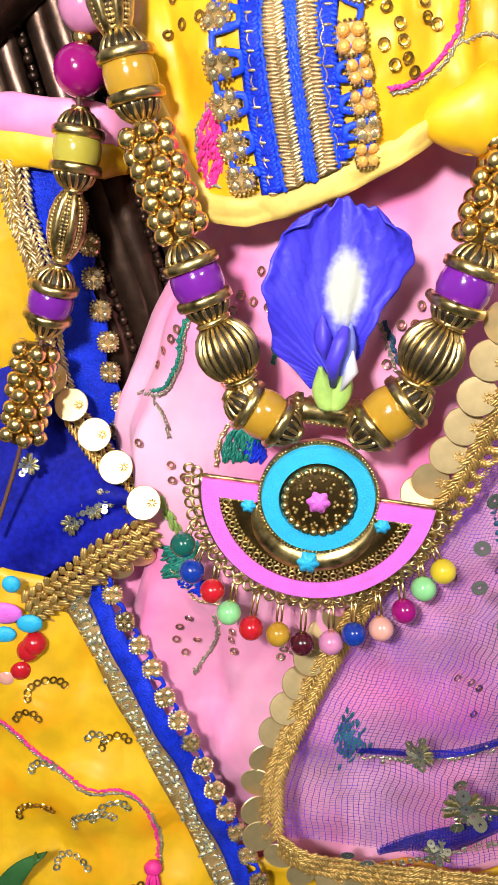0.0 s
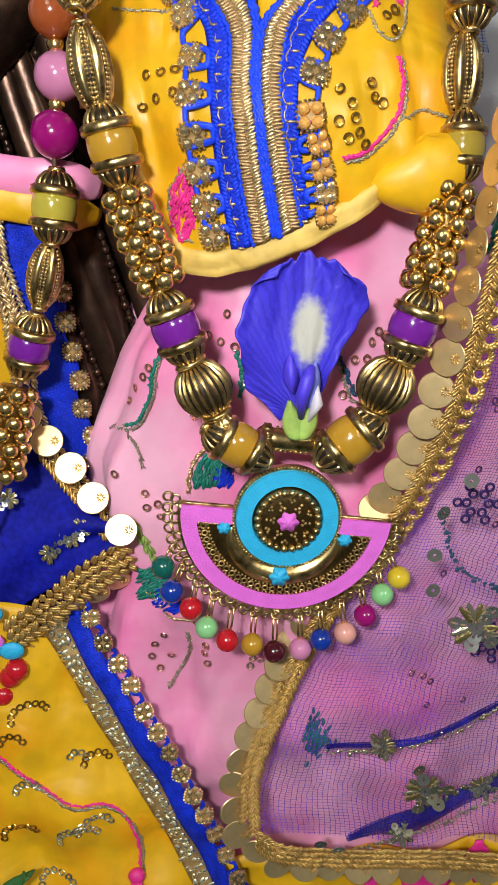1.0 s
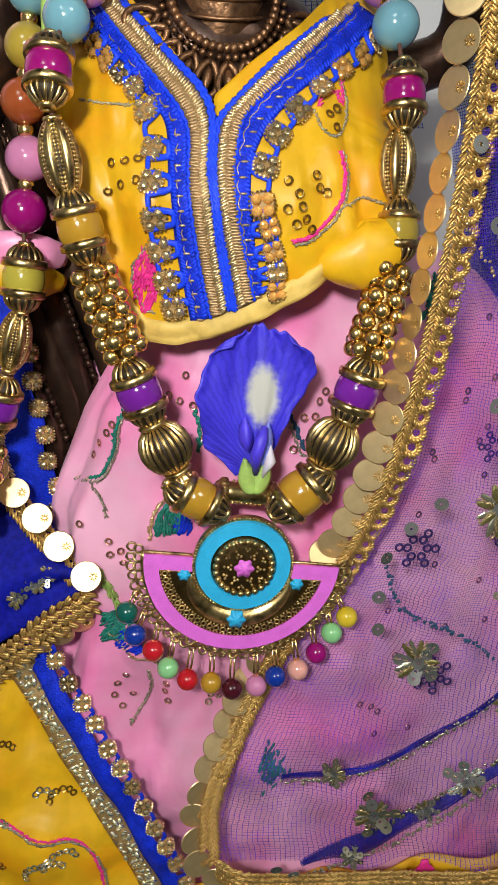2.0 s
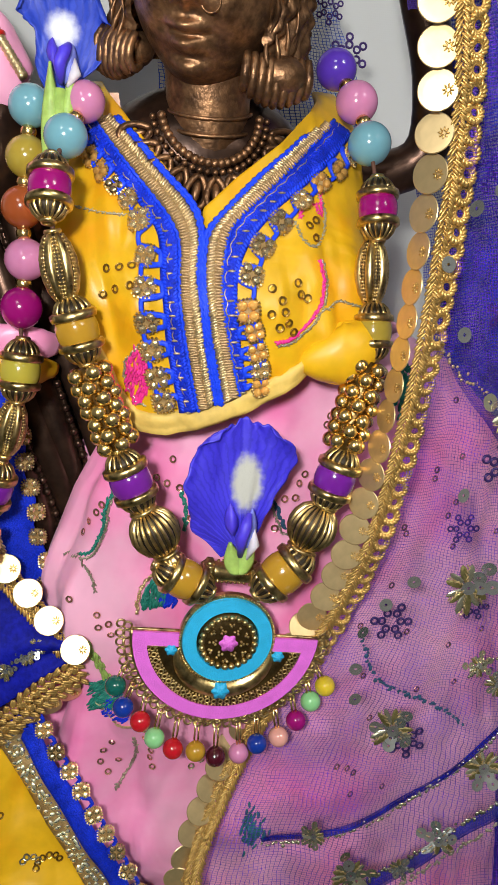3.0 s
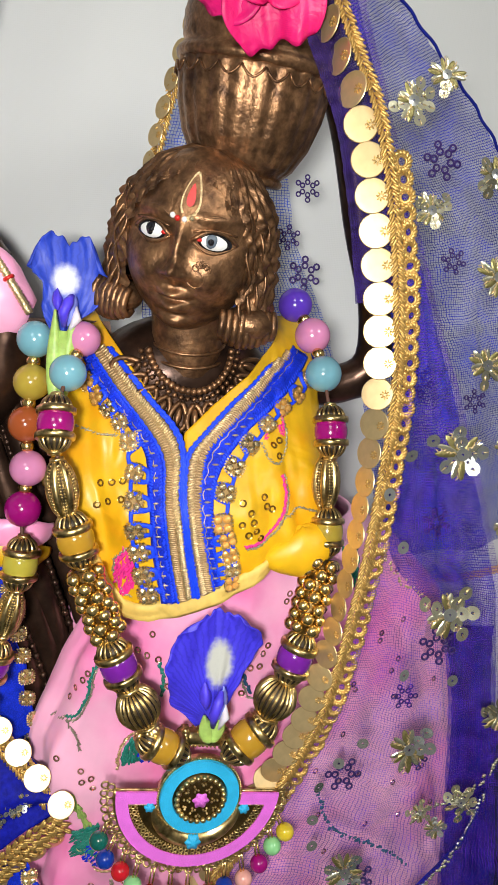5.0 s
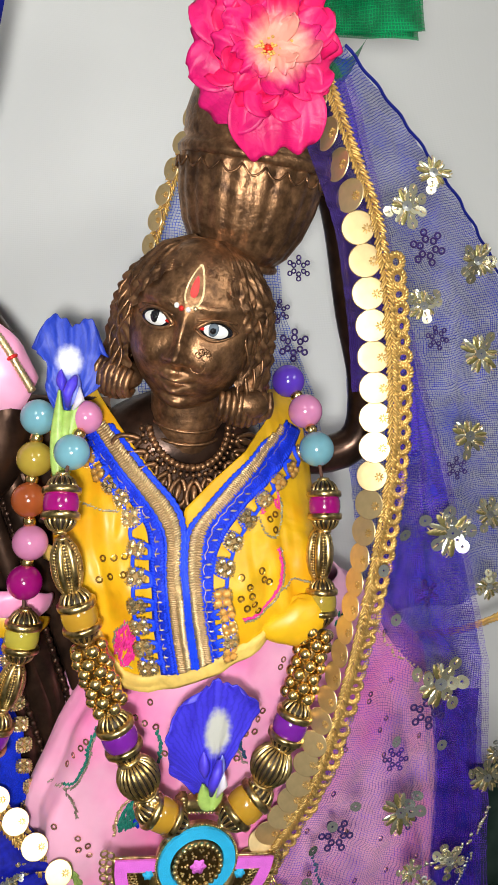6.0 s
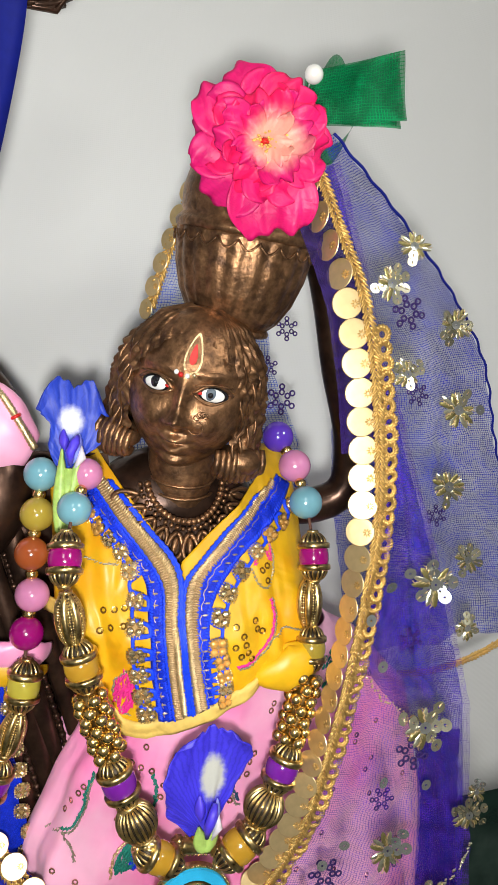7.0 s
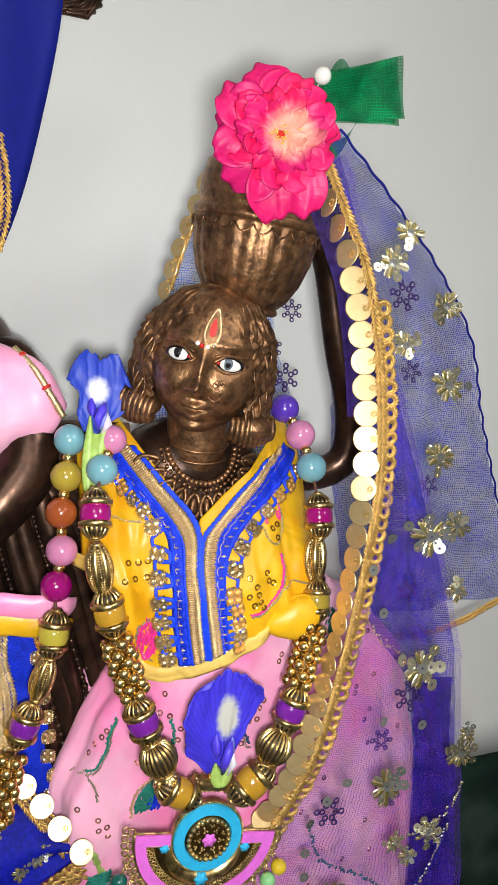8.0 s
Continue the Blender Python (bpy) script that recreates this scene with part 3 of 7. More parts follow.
    for k in range(11):
        a = -1.25 + 2.5 * k / 10
        d = (chest(a, 0.0255) - chest(a, 0.0165)).normalized()
        side = d.cross(Vector((0, -1, 0)))
        loop = [chest(a, 0.0252 - 0.005 * math.cos(q)) + side * 0.0028 * math.sin(q) * (1.2 - 0.4 * math.cos(q)) - Vector((0, 0.0006, 0)) for q in np.linspace(0, 2 * math.pi, 15)]
        tube(bm, loop, 0.001, 6)
        ball(bm, chest(a, 0.025), (0.0014, 0.0014, 0.0036), 8, 6, turn_to(d))
    # raised arm that steadies the pot
    tube(bm, spline([(0.05, 0.25, 0.348), (0.08, 0.245, 0.347), (0.096, 0.241, 0.356), (0.096, 0.24, 0.38), (0.0865, 0.24, 0.41), (0.078, 0.24, 0.442), (0.068, 0.236, 0.464)], 28),
         lambda t: 0.0086 - 0.002 * t, 14, 6)
    # water pot with fluted sides, on the head
    tilt = Matrix.Translation((0.0345, 0.2375, 0.4265)) @ Matrix.Rotation(0.1, 4, "Y") @ Matrix.Rotation(0.06, 4, "X")
    prof = [(0.0125, -0.002), (0.0145, 0.0), (0.0188, 0.004), (0.0232, 0.012), (0.0262, 0.022), (0.0274, 0.031), (0.0277, 0.036)]
    fine = [(float(np.interp(h, [q[1] for q in prof], [q[0] for q in prof])), h) for h in np.linspace(-0.002, 0.036, 20)]
    lathe(bm, fine, tilt, 176, 22, 0.024)
    lathe(bm, [(0.0262, 0.0345), (0.0283, 0.0355), (0.0288, 0.0375), (0.0279, 0.039), (0.0262, 0.041), (0.0272, 0.0425), (0.0276, 0.05), (0.026, 0.058), (0.022, 0.0615), (0.019, 0.062), (0.0185, 0.058)], tilt, 60)
    for k in range(22):
        a = 2 * math.pi * (k + 0.5) / 22
        pts = [tilt @ Vector((0.0282 * math.cos(a + s), 0.0282 * math.sin(a + s), 0.0335 - 0.0035 * abs(math.cos(11 * s)))) for s in np.linspace(-0.143, 0.143, 7)]
        tube(bm, pts, 0.00045, 5)
    torus(bm, tilt @ Matrix.Translation((0, 0, -0.001)), 0.0145, 0.0016, 36, 8)
    # base that the skirt hides
    lathe(bm, [(0.05, -0.06), (0.05, -0.045), (0.034, -0.035), (0.03, 0.24)], Matrix.Translation((0.03, 0.262, 0)), 32)
    return whole("bronze_statue", bm, [BRONZE, EYE_WHITE, EYE_DARK, RED_PAINT, STONE, EYE_GREY, BRONZE_DARK, THREAD_PALE], "dark antique bronze statue of a woman carrying a pot", "statue", "bronze statues", at=(0.03, 0.26, -0.06))


bronze_woman()


# ---- small repeated pieces ----
def mesh_of(name, make, material, smooth=True):
    bm = bmesh.new()
    make(bm)
    return finish(bm, name, material, smooth)


def ring_sequin(bm):
    lathe(bm, [(0.0007, 0.0), (0.0014, 0.00012), (0.0014, 0.00026), (0.0007, 0.0002)], Matrix(), 14, cap=False)
    torus(bm, Matrix.Translation((0, 0, 0.0002)), 0.0012, 0.00022, 12, 5)


def disc_mesh(bm):
    lathe(bm, [(0.0, -0.00025), (0.0046, -0.0002), (0.0048, 0.0), (0.0046, 0.00022), (0.0034, 0.00025), (0.0, 0.00025)], Matrix(), 40, cap=False)
    for k in range(8):
        a = 2 * math.pi * k / 8
        ball(bm, (0.0024 + 0.0009 * math.cos(a), 0.0009 * math.sin(a), 0.0005), (0.0006, 0.00025, 0.00025), 6, 4, Matrix.Rotation(a, 3, "Z"), 1)


def jewel_mesh(bm):
    lathe(bm, [(0.0043, -0.0004), (0.0044, 0.0006), (0.0039, 0.0009)], Matrix.Rotation(math.pi / 8, 4, "Z") @ Matrix.Diagonal((0.86, 0.86, 1, 1)), 8, mat=1)
    for x in (-1, 1):
        for y in (-1, 1):
            lathe(bm, [(0.00165, 0.0006), (0.00165, 0.0013), (0.0012, 0.0021), (0.0005, 0.0024)], Matrix.Translation((x * 0.00168, y * 0.00168, 0)), 9)
    for k in range(20):
        a = 2 * math.pi * k / 20
        c = 0.0037 / max(abs(math.cos(a)), abs(math.sin(a))) ** 0.6
        ball(bm, (c * math.cos(a), c * math.sin(a), 0.0008), 0.0005, 5, 4, None, 2)


ME_SEQUIN = {m.name: mesh_of("ring_sequin", ring_sequin, m, smooth=False) for m in (SEQUIN, SEQUIN_AMBER, SEQUIN_ROSE, SEQUIN_SILVER)}
ME_DISC = mesh_of("disc", disc_mesh, [DISC, THREAD_GOLD], smooth=False)
ME_JEWEL = mesh_of("jewel", jewel_mesh, [STONE, TRIM_DARK, GOLD], smooth=False)
ME_JEWEL_AMBER = mesh_of("jewel", jewel_mesh, [STONE_AMBER, TRIM_DARK, GOLD], smooth=False)


def facing(p, n, spin=0.0):
    return at_turn(p, turn_to(n, (0, 0, 1)) @ Matrix.Rotation(spin, 3, "Z"))


def normal_of(fy, x, z):
    e = 0.001
    return Vector(((fy(x + e, z) - fy(x - e, z)) / (2 * e), -1, (fy(x, z + e) - fy(x, z - e)) / (2 * e)))


def scatter_sequins(parent, fy, spots, mat, lift=0.0014):
    for x, z in spots:
        n = normal_of(fy, x, z) + Vector((random.uniform(-0.25, 0.25), 0, random.uniform(-0.25, 0.25)))
        place("sequin", ME_SEQUIN[mat.name], facing((x, fy(x, z) - lift, z), n), parent)


def stitched_line(name, pts, fy, material, parent, radius=0.0006, lift=0.001, label=""):
    """A couched thread laid over a cloth along (x, z) points."""
    bm = bmesh.new()
    line = spline(pts, max(8, int(curve_length(np.array(pts)) / 0.0012)))
    for i in range(len(line) - 1):
        (x, z), (x1, z1) = line[i], line[i + 1]
        for s in (-1, 1):
            ang = math.atan2(x1 - x, z1 - z) + 0.45 * s + random.gauss(0, 0.2)
            q = x + random.gauss(0, 0.3) * radius
            ball(bm, (q, fy(q, z) - lift * random.uniform(0.7, 1.1), z), (radius * 0.5, radius * 0.5, random.uniform(0.0008, 0.0013)), 6, 4, Matrix.Rotation(ang, 3, "Y"))
    return tagged(part(name, bm, material, parent, label), kind="stuff")


# ---- the yellow blouse ----
def blouse():
    top = root("blouse", (0.017, 0.24, 0.27), "bright yellow satin blouse with blue and gold braided front", "clothing")

    def hem(x):
        return along(x, (-0.0287, 0.3129), (-0.0212, 0.2950), (-0.0169, 0.2858), (-0.0130, 0.2762), (-0.0079, 0.2699), (0.0012, 0.2695), (0.0114, 0.2727), (0.0273, 0.2795), (0.0378, 0.2854), (0.0487, 0.2921), (0.0638, 0.2968))

    def cloth_y(x, z):
        y = blouse_y(x, z)
        side = max(0.0, -0.022 - x, x - 0.058)
        y += 40 * side * side + 60 * max(0.0, z - 0.358) ** 2
        pleat = math.exp(-((x + 0.016) / 0.016) ** 2) + math.exp(-((x - 0.05) / 0.014) ** 2)
        return y + pleat * (0.0019 * math.sin(430 * x + 90 * z) * max(0.2, min(1, (0.345 - z) / 0.05)) + wobble(x, 0, z, 70, 0.0034) + wobble(x * 2.2, 3, z * 0.7, 130, 0.0016))

    def half(side):
        def f(u, v):
            if side < 0:
                x_out = along(v, (0, -0.0325), (0.75, -0.0325), (1, -0.0275))
            else:
                x_out = along(v, (0, 0.0705), (0.7, 0.0705), (1, 0.0665))
            x_mid = neck_left if side < 0 else neck_right
            x0 = x_out + (x_mid(0.265) - x_out) * u
            z0 = hem(x0)
            z = z0 + (0.3735 - z0) * v
            x = x_out + (x_mid(z) - x_out) * u
            return Vector((x, cloth_y(x, z), z))
        bm = bmesh.new()
        grid(bm, f, 40, 70)
        thicken(part("blouse_panel", bm, YELLOW, top), 0.0012)

    half(-1)
    half(1)
    # pale turned-up hem
    bm = bmesh.new()
    grid(bm, lambda u, v: Vector((-0.036 + 0.105 * u, cloth_y(-0.036 + 0.105 * u, hem(-0.036 + 0.105 * u)) - 0.0008 - 0.0005 * math.sin(math.pi * v) + wobble(u * 9, v, 0, 2, 0.0014),
                                  hem(-0.036 + 0.105 * u) - 0.0035 + 0.0075 * v * (1 - 0.35 * abs(u - 0.45)))), 60, 5)
    thicken(part("hem", bm, YELLOW_HEM, top, "pale yellow turned hem"), 0.001)

    # puffed sleeve end
    bm = bmesh.new()

    def puff(u, v):
        a, b = 2 * math.pi * u, math.pi * (v - 0.5)
        x, z = math.cos(b) * math.cos(a), math.sin(b)
        y = math.cos(b) * math.sin(a)
        k = 1 + 0.03 * math.sin(3 * a + 2 * b)
        slim = 1 - 0.35 * max(0.0, -x)
        return Vector((0.0555 + 0.0138 * x * k, 0.1985 - 0.0072 * y * k * slim + 0.0012 * math.sin(4 * x + 2 * z) * (y < 0), 0.2945 + (0.0098 * z * k + 0.0035 * x) * slim - 0.001))
    grid(bm, puff, 40, 24, closed=True)
    part("sleeve", bm, YELLOW, top, "puffed yellow sleeve end")

    # lines from the shoulder to the hem: the gold braid's two edges, the blue lace's outer edge, the row of stones
    lanes = {
        -1: ([(-0.0125, 0.3620), (-0.0005, 0.3470), (0.0076, 0.3378), (0.0105, 0.3296), (0.0092, 0.3162), (0.0109, 0.3001), (0.0129, 0.2884), (0.0151, 0.2774)],
             [(-0.0187, 0.3619), (-0.0113, 0.3509), (-0.0021, 0.3394), (0.0029, 0.3323), (0.0051, 0.3252), (0.0043, 0.3108), (0.0067, 0.2939), (0.0106, 0.2752)],
             [(-0.0231, 0.3618), (-0.0169, 0.3507), (-0.0096, 0.3412), (-0.0030, 0.3320), (-0.0007, 0.3259), (-0.0008, 0.3135), (0.0010, 0.2947), (0.0050, 0.2739)],
             [(-0.0231, 0.3533), (-0.0198, 0.3495), (-0.0166, 0.3452), (-0.0129, 0.3413), (-0.0092, 0.3375), (-0.0062, 0.3318), (-0.0048, 0.3215), (-0.0056, 0.3127), (-0.0053, 0.3029), (-0.0038, 0.2942), (-0.0021, 0.2853), (-0.0001, 0.2777)]),
        1: ([(0.0496, 0.3595), (0.0331, 0.3472), (0.0218, 0.3373), (0.0149, 0.3303), (0.0127, 0.3235), (0.0120, 0.3132), (0.0136, 0.3002), (0.0181, 0.2781)],
            [(0.0594, 0.3641), (0.0406, 0.3486), (0.0288, 0.3391), (0.0205, 0.3310), (0.0173, 0.3216), (0.0163, 0.3114), (0.0183, 0.2981), (0.0226, 0.2807)],
            [(0.0665, 0.3599), (0.0479, 0.3455), (0.0370, 0.3377), (0.0292, 0.3307), (0.0234, 0.3228), (0.0208, 0.3136), (0.0215, 0.3005), (0.0249, 0.2832)],
            [(0.0633, 0.3525), (0.0572, 0.3482), (0.0504, 0.3443), (0.0433, 0.3391), (0.0358, 0.3326), (0.0293, 0.3258), (0.0253, 0.3177), (0.0238, 0.3079), (0.0260, 0.3017), (0.0274, 0.2953), (0.0287, 0.2896), (0.0289, 0.2838)])}
    for side in (-1, 1):
        g0, g1, b1, gems = lanes[side]

        def lane(p, q, w, n):
            return spline(p, n) * (1 - w) + spline(q, n) * w

        def ribbon(p, q, lift, name, mat, rough=0.0):
            bm = bmesh.new()
            a, b = spline(p, 70), spline(q, 70)

            def f(u, v):
                c = a[round(u * 70)] * (1 - v) + b[round(u * 70)] * v
                return Vector((c[0], cloth_y(*c) - lift - 0.0007 * math.sin(math.pi * v) - wobble(c[0], 0, c[1], 900, rough), c[1]))
            grid(bm, f, 70, 6)
            return thicken(part(name, bm, mat, top), 0.0009)
        gold = ribbon(g0, g1, 0.0012, "gold_braid", TRIM_DARK)
        lace = ribbon(g1, b1, 0.0009, "blue_lace", BLUE_LACE, 0.0005)
        # close cross stitches of the gold braid: a shiny inner row, a matter outer row
        for w, reach, mat, lean in ((0.24, 0.0017, THREAD_PALE, 0.45), (0.7, 0.0019, THREAD_BROWN, -0.12)):
            bm = bmesh.new()
            row = lane(g0, g1, w, 118)
            for i in range(len(row) - 1):
                d = row[i + 1] - row[i]
                x, z = row[i]
                ang = math.atan2(d[1], d[0]) + math.pi / 2 + lean * (1 if i % 2 else 0.6) + random.gauss(0, 0.12)
                rot = turn_to(normal_of(cloth_y, x, z), (math.cos(ang), 0, math.sin(ang)))
                ball(bm, (x, cloth_y(x, z) - 0.0023, z), (0.00052, reach * random.uniform(0.85, 1.1), 0.00055), 6, 5, rot)
            tagged(part("braid_stitches", bm, mat, gold, "gold cross stitches"), kind="stuff")
        # wavy blue piping along the neck and between braid and lace
        bm = bmesh.new()
        for w, r in ((-0.22, 0.0008), (-0.08, 0.0006), (1.04, 0.0006)):
            tube(bm, [(x + 0.0003 * math.sin(i * 1.7), cloth_y(x, z) - 0.0018, z) for i, (x, z) in enumerate(lane(g0, g1, w, 150))], r, 6)
        part("blue_cord", bm, BLUE_CORD, lace)
        # satin stitches that cover the lace, and a pale running thread
        bm = bmesh.new()
        for w in (0.3, 0.8):
            row = lane(g1, b1, w, 90)
            for i in range(90):
                d = row[i + 1] - row[i]
                x, z = row[i]
                ang = math.atan2(d[1], d[0]) + math.pi / 2 + (0.6 if w < 0.5 else -0.5) + random.gauss(0, 0.15)
                ball(bm, (x, cloth_y(x, z) - 0.0016, z), (0.0005, 0.0013, 0.0004), 6, 4, turn_to(normal_of(cloth_y, x, z), (math.cos(ang), 0, math.sin(ang))))
        tagged(part("satin_stitches", bm, BLUE_CORD, lace, "shiny blue satin stitches"), kind="stuff")
        bm = bmesh.new()
        row = lane(g1, b1, 0.62 if side < 0 else 0.25, 150)
        tube(bm, [(x + 0.0004 * math.sin(i * 0.9), cloth_y(x, z) - 0.0019, z) for i, (x, z) in enumerate(row)], 0.00022, 5)
        for x, z in lane(g1, b1, 0.55, 24)[8:]:
            ball(bm, (x, cloth_y(x, z) - 0.002, z), (0.0013, 0.0005, 0.0004), 6, 5)
        tagged(part("bar_stitches", bm, THREAD_PALE, lace, "pale running thread and bars"), kind="stuff")
        # stones in square settings, a doubled blue cord looping round them
        line = [Vector(p) for p in gems]
        for i, (x, z) in enumerate(line):
            k = 1.0 if side < 0 and i > 4 or side > 0 and 3 < i < 8 else 0.84
            spin = math.atan2(line[min(i + 1, 11)].x - line[max(i - 1, 0)].x, line[max(i - 1, 0)].y - line[min(i + 1, 11)].y)
            nrm = normal_of(cloth_y, x, z) + Vector((random.uniform(-0.2, 0.2), 0, random.uniform(-0.2, 0.2)))
            me = ME_JEWEL_AMBER if side > 0 and i > 6 and i % 4 != 2 or i in (1, 2) else ME_JEWEL
            place("jewel", me, facing((x, cloth_y(x, z) - 0.0016, z), nrm, spin + random.uniform(-0.12, 0.12)) @ Matrix.Scale(k * 0.98, 4), top)
        bm = bmesh.new()
        n = 11
        near = spline(b1, 400)
        for extra in (-0.0006, 0.0006):
            pts = []
            for i in range(n * 16 + 1):
                k, fr = min(n - 1, i // 16), i / 16 - min(n - 1, i // 16)
                m = np.array(gems[k]) * (1 - fr) + np.array(gems[k + 1]) * fr
                inner = near[np.argmin(((near - m) ** 2).sum(1))]
                ph = 0.5 - 0.5 * math.cos(2 * math.pi * fr)
                w = 1.0 / (1.0 + math.exp(-16 * (ph - 0.48 + 120 * extra)))
                q = inner + (m - inner) * 1.32 * w
                pts.append((q[0], cloth_y(*q) - 0.0019, q[1]))
            tube(bm, pts, 0.00075, 6)
        part("looped_cord", bm, BLUE_CORD, lace, "royal blue looped cord round the stones")
    return top, cloth_y


BLOUSE, BLOUSE_Y = blouse()


# ---- the pink skirt ----
def skirt():
    top = root("skirt", (0.037, 0.2545, -0.06), "pink satin skirt with sequins and peacock embroidery", "clothing")
    bm = bmesh.new()
    grid(bm, lambda u, v: skirt_point(2 * math.pi * u, -0.058 + 0.35 * v), 150, 90, closed=True)
    thicken(part("skirt_cloth", bm, PINK, top), 0.0012)
    return top


SKIRT = skirt()


# ---- necklaces ----
def capped_stone(bm):
    lathe(bm, [(0.0052, -0.0046), (0.0063, -0.0036), (0.0068, -0.0015), (0.00685, 0.0), (0.0068, 0.0015), (0.0063, 0.0036), (0.0052, 0.0046)], Matrix(), 28)


def end_cap(bm):
    lathe(bm, [(0.0058, 0.0034), (0.0072, 0.0036), (0.0075, 0.0044), (0.0074, 0.0058), (0.0066, 0.0063), (0.0058, 0.0064)], Matrix(), 32)
    lathe(bm, [(0.0062, 0.006), (0.006, 0.0072), (0.0052, 0.0088), (0.0038, 0.0102), (0.0026, 0.0108)], Matrix(), 90, 15, 0.24)
    # Black inner cone behind the flutes: tarnish plus painted groove shade.
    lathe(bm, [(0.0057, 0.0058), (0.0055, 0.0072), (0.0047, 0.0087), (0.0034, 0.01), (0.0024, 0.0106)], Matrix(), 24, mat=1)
    torus(bm, Matrix.Translation((0, 0, 0.0111)), 0.0019, 0.0008, 16, 6)


def round_stone(bm):
    bmesh.ops.create_uvsphere(bm, u_segments=28, v_segments=18, radius=0.0067)


def ribbed_bead(bm):
    lathe(bm, [(0.0028, -0.0078), (0.0044, -0.0074), (0.0064, -0.0056), (0.0079, -0.0028), (0.0084, 0.0), (0.0079, 0.0028), (0.0064, 0.0056), (0.0044, 0.0074), (0.0028, 0.0078)], Matrix(), 132, 22, 0.24)
    # Black core shows between the ribs as tarnish and as painted shade.
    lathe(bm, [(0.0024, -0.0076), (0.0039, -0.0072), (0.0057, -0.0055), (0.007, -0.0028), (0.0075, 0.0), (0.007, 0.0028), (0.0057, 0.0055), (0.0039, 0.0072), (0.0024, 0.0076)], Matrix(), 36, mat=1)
    for s in (-1, 1):
        lathe(bm, [(0.0026, s * 0.0076), (0.0045, s * 0.0078), (0.0048, s * 0.0086), (0.0036, s * 0.0092)], Matrix(), 24)
        lathe(bm, [(0.003, s * 0.0088), (0.0042, s * 0.0105), (0.0047, s * 0.0124), (0.0044, s * 0.0128)], Matrix(), 48, 12, 0.16)


def oblong_bead(bm):
    prof = [(0.0024, -0.0105), (0.0036, -0.0098), (0.0055, -0.0068), (0.0066, -0.003), (0.0068, 0.0), (0.0066, 0.003), (0.0055, 0.0068), (0.0036, 0.0098), (0.0024, 0.0105)]
    lathe(bm, prof, Matrix(), 96, 6, 0.26)
    # Smaller black core: tarnish in the seams, their shade painted with it.
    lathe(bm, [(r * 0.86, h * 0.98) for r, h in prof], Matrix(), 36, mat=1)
    hs, rs = [q[1] for q in prof], [q[0] for q in prof]
    for k in range(6):
        a = 2 * math.pi * (k + 0.5) / 6
        for h in np.linspace(-0.0088, 0.0088, 17):
            r = float(np.interp(h, hs, rs)) * 0.87
            for s in (-1, 1):
                ball(bm, (r * math.cos(a + s * 0.1), r * math.sin(a + s * 0.1), h), 0.00058, 6, 4)
    for s in (-1, 1):
        torus(bm, Matrix.Translation((0, 0, s * 0.0107)), 0.0024, 0.0008, 18, 6)


def spacer(bm):
    bmesh.ops.create_uvsphere(bm, u_segments=14, v_segments=10, radius=0.0026)


ME_STONE, ME_ROUND = {}, {}
ME_CAP = mesh_of("end_cap", end_cap, [GOLD, TARNISH_SHADE])
ME_RIBBED = mesh_of("ribbed_bead", ribbed_bead, [GOLD, TARNISH_SHADE])
ME_OBLONG = mesh_of("oblong_bead", oblong_bead, [GOLD, TARNISH_SHADE])
ME_SPACER = mesh_of("spacer", spacer, GOLD_BRIGHT)
ME_SEED = mesh_of("seed_ball", lambda bm: bmesh.ops.create_uvsphere(bm, u_segments=12, v_segments=8, radius=0.00255), GOLD_BRIGHT)


def capped_bead(p, d, stone, parent, label, size=1.0):
    if stone.name not in ME_STONE:
        ME_STONE[stone.name] = mesh_of("capped_bead", capped_stone, stone)
    m = at_turn(p, turn_to(d)) @ Matrix.Scale(size, 4)
    b = place("capped_bead", ME_STONE[stone.name], m, parent, label)
    for flip in (0, math.pi):
        c = new("end_cap", ME_CAP)
        c.parent = b
        c.matrix_basis = Matrix.Rotation(flip, 4, "X")
        c["label"] = "fluted antique gold cap"
    return b


def round_bead(p, stone, parent, label, r=0.0067):
    if stone.name not in ME_ROUND:
        ME_ROUND[stone.name] = mesh_of("round_bead", round_stone, stone)
    return place("round_bead", ME_ROUND[stone.name], Matrix.Translation(p) @ Matrix.Scale(r / 0.0067, 4), parent, label)


def seed_rope(p, q, parent, sag=0.001):
    """A thick rope of little gold balls, five to a round."""
    p, q = Vector(p), Vector(q)
    d = q - p
    rot = turn_to(d)
    n = max(2, round(d.length / 0.0041))
    bm = bmesh.new()
    tube(bm, [p + d * t for t in np.linspace(0, 1, 6)], 0.0036, 10)
    core = part("rope_core", bm, BRASS_DARK, parent, "dark core of the gold ball rope")
    for i in range(n):
        for k in range(5):
            a = 2 * math.pi * (k + 0.5 * (i % 2)) / 5
            c = p + d * ((i + 0.5) / n) + rot @ Vector((0.0049 * math.cos(a), 0.0049 * math.sin(a), random.uniform(-0.0003, 0.0003)))
            place("seed_ball", ME_SEED, Matrix.Translation(c), core)


def spaced(p, q, parent):
    place("spacer", ME_SPACER, Matrix.Translation((Vector(p) + Vector(q)) / 2), parent)


def cord_through(pts, parent):
    bm = bmesh.new()
    tube(bm, spline(pts, 60), 0.0007, 6)
    part("cord", bm, CORD, parent)


NECK = root("necklace", (0.0203, 0.2, 0.1944), "gold necklace of coloured stone beads with an enamelled pendant", "necklace", "necklaces")
V = Vector


def strand(points):
    cord_through(points, NECK)


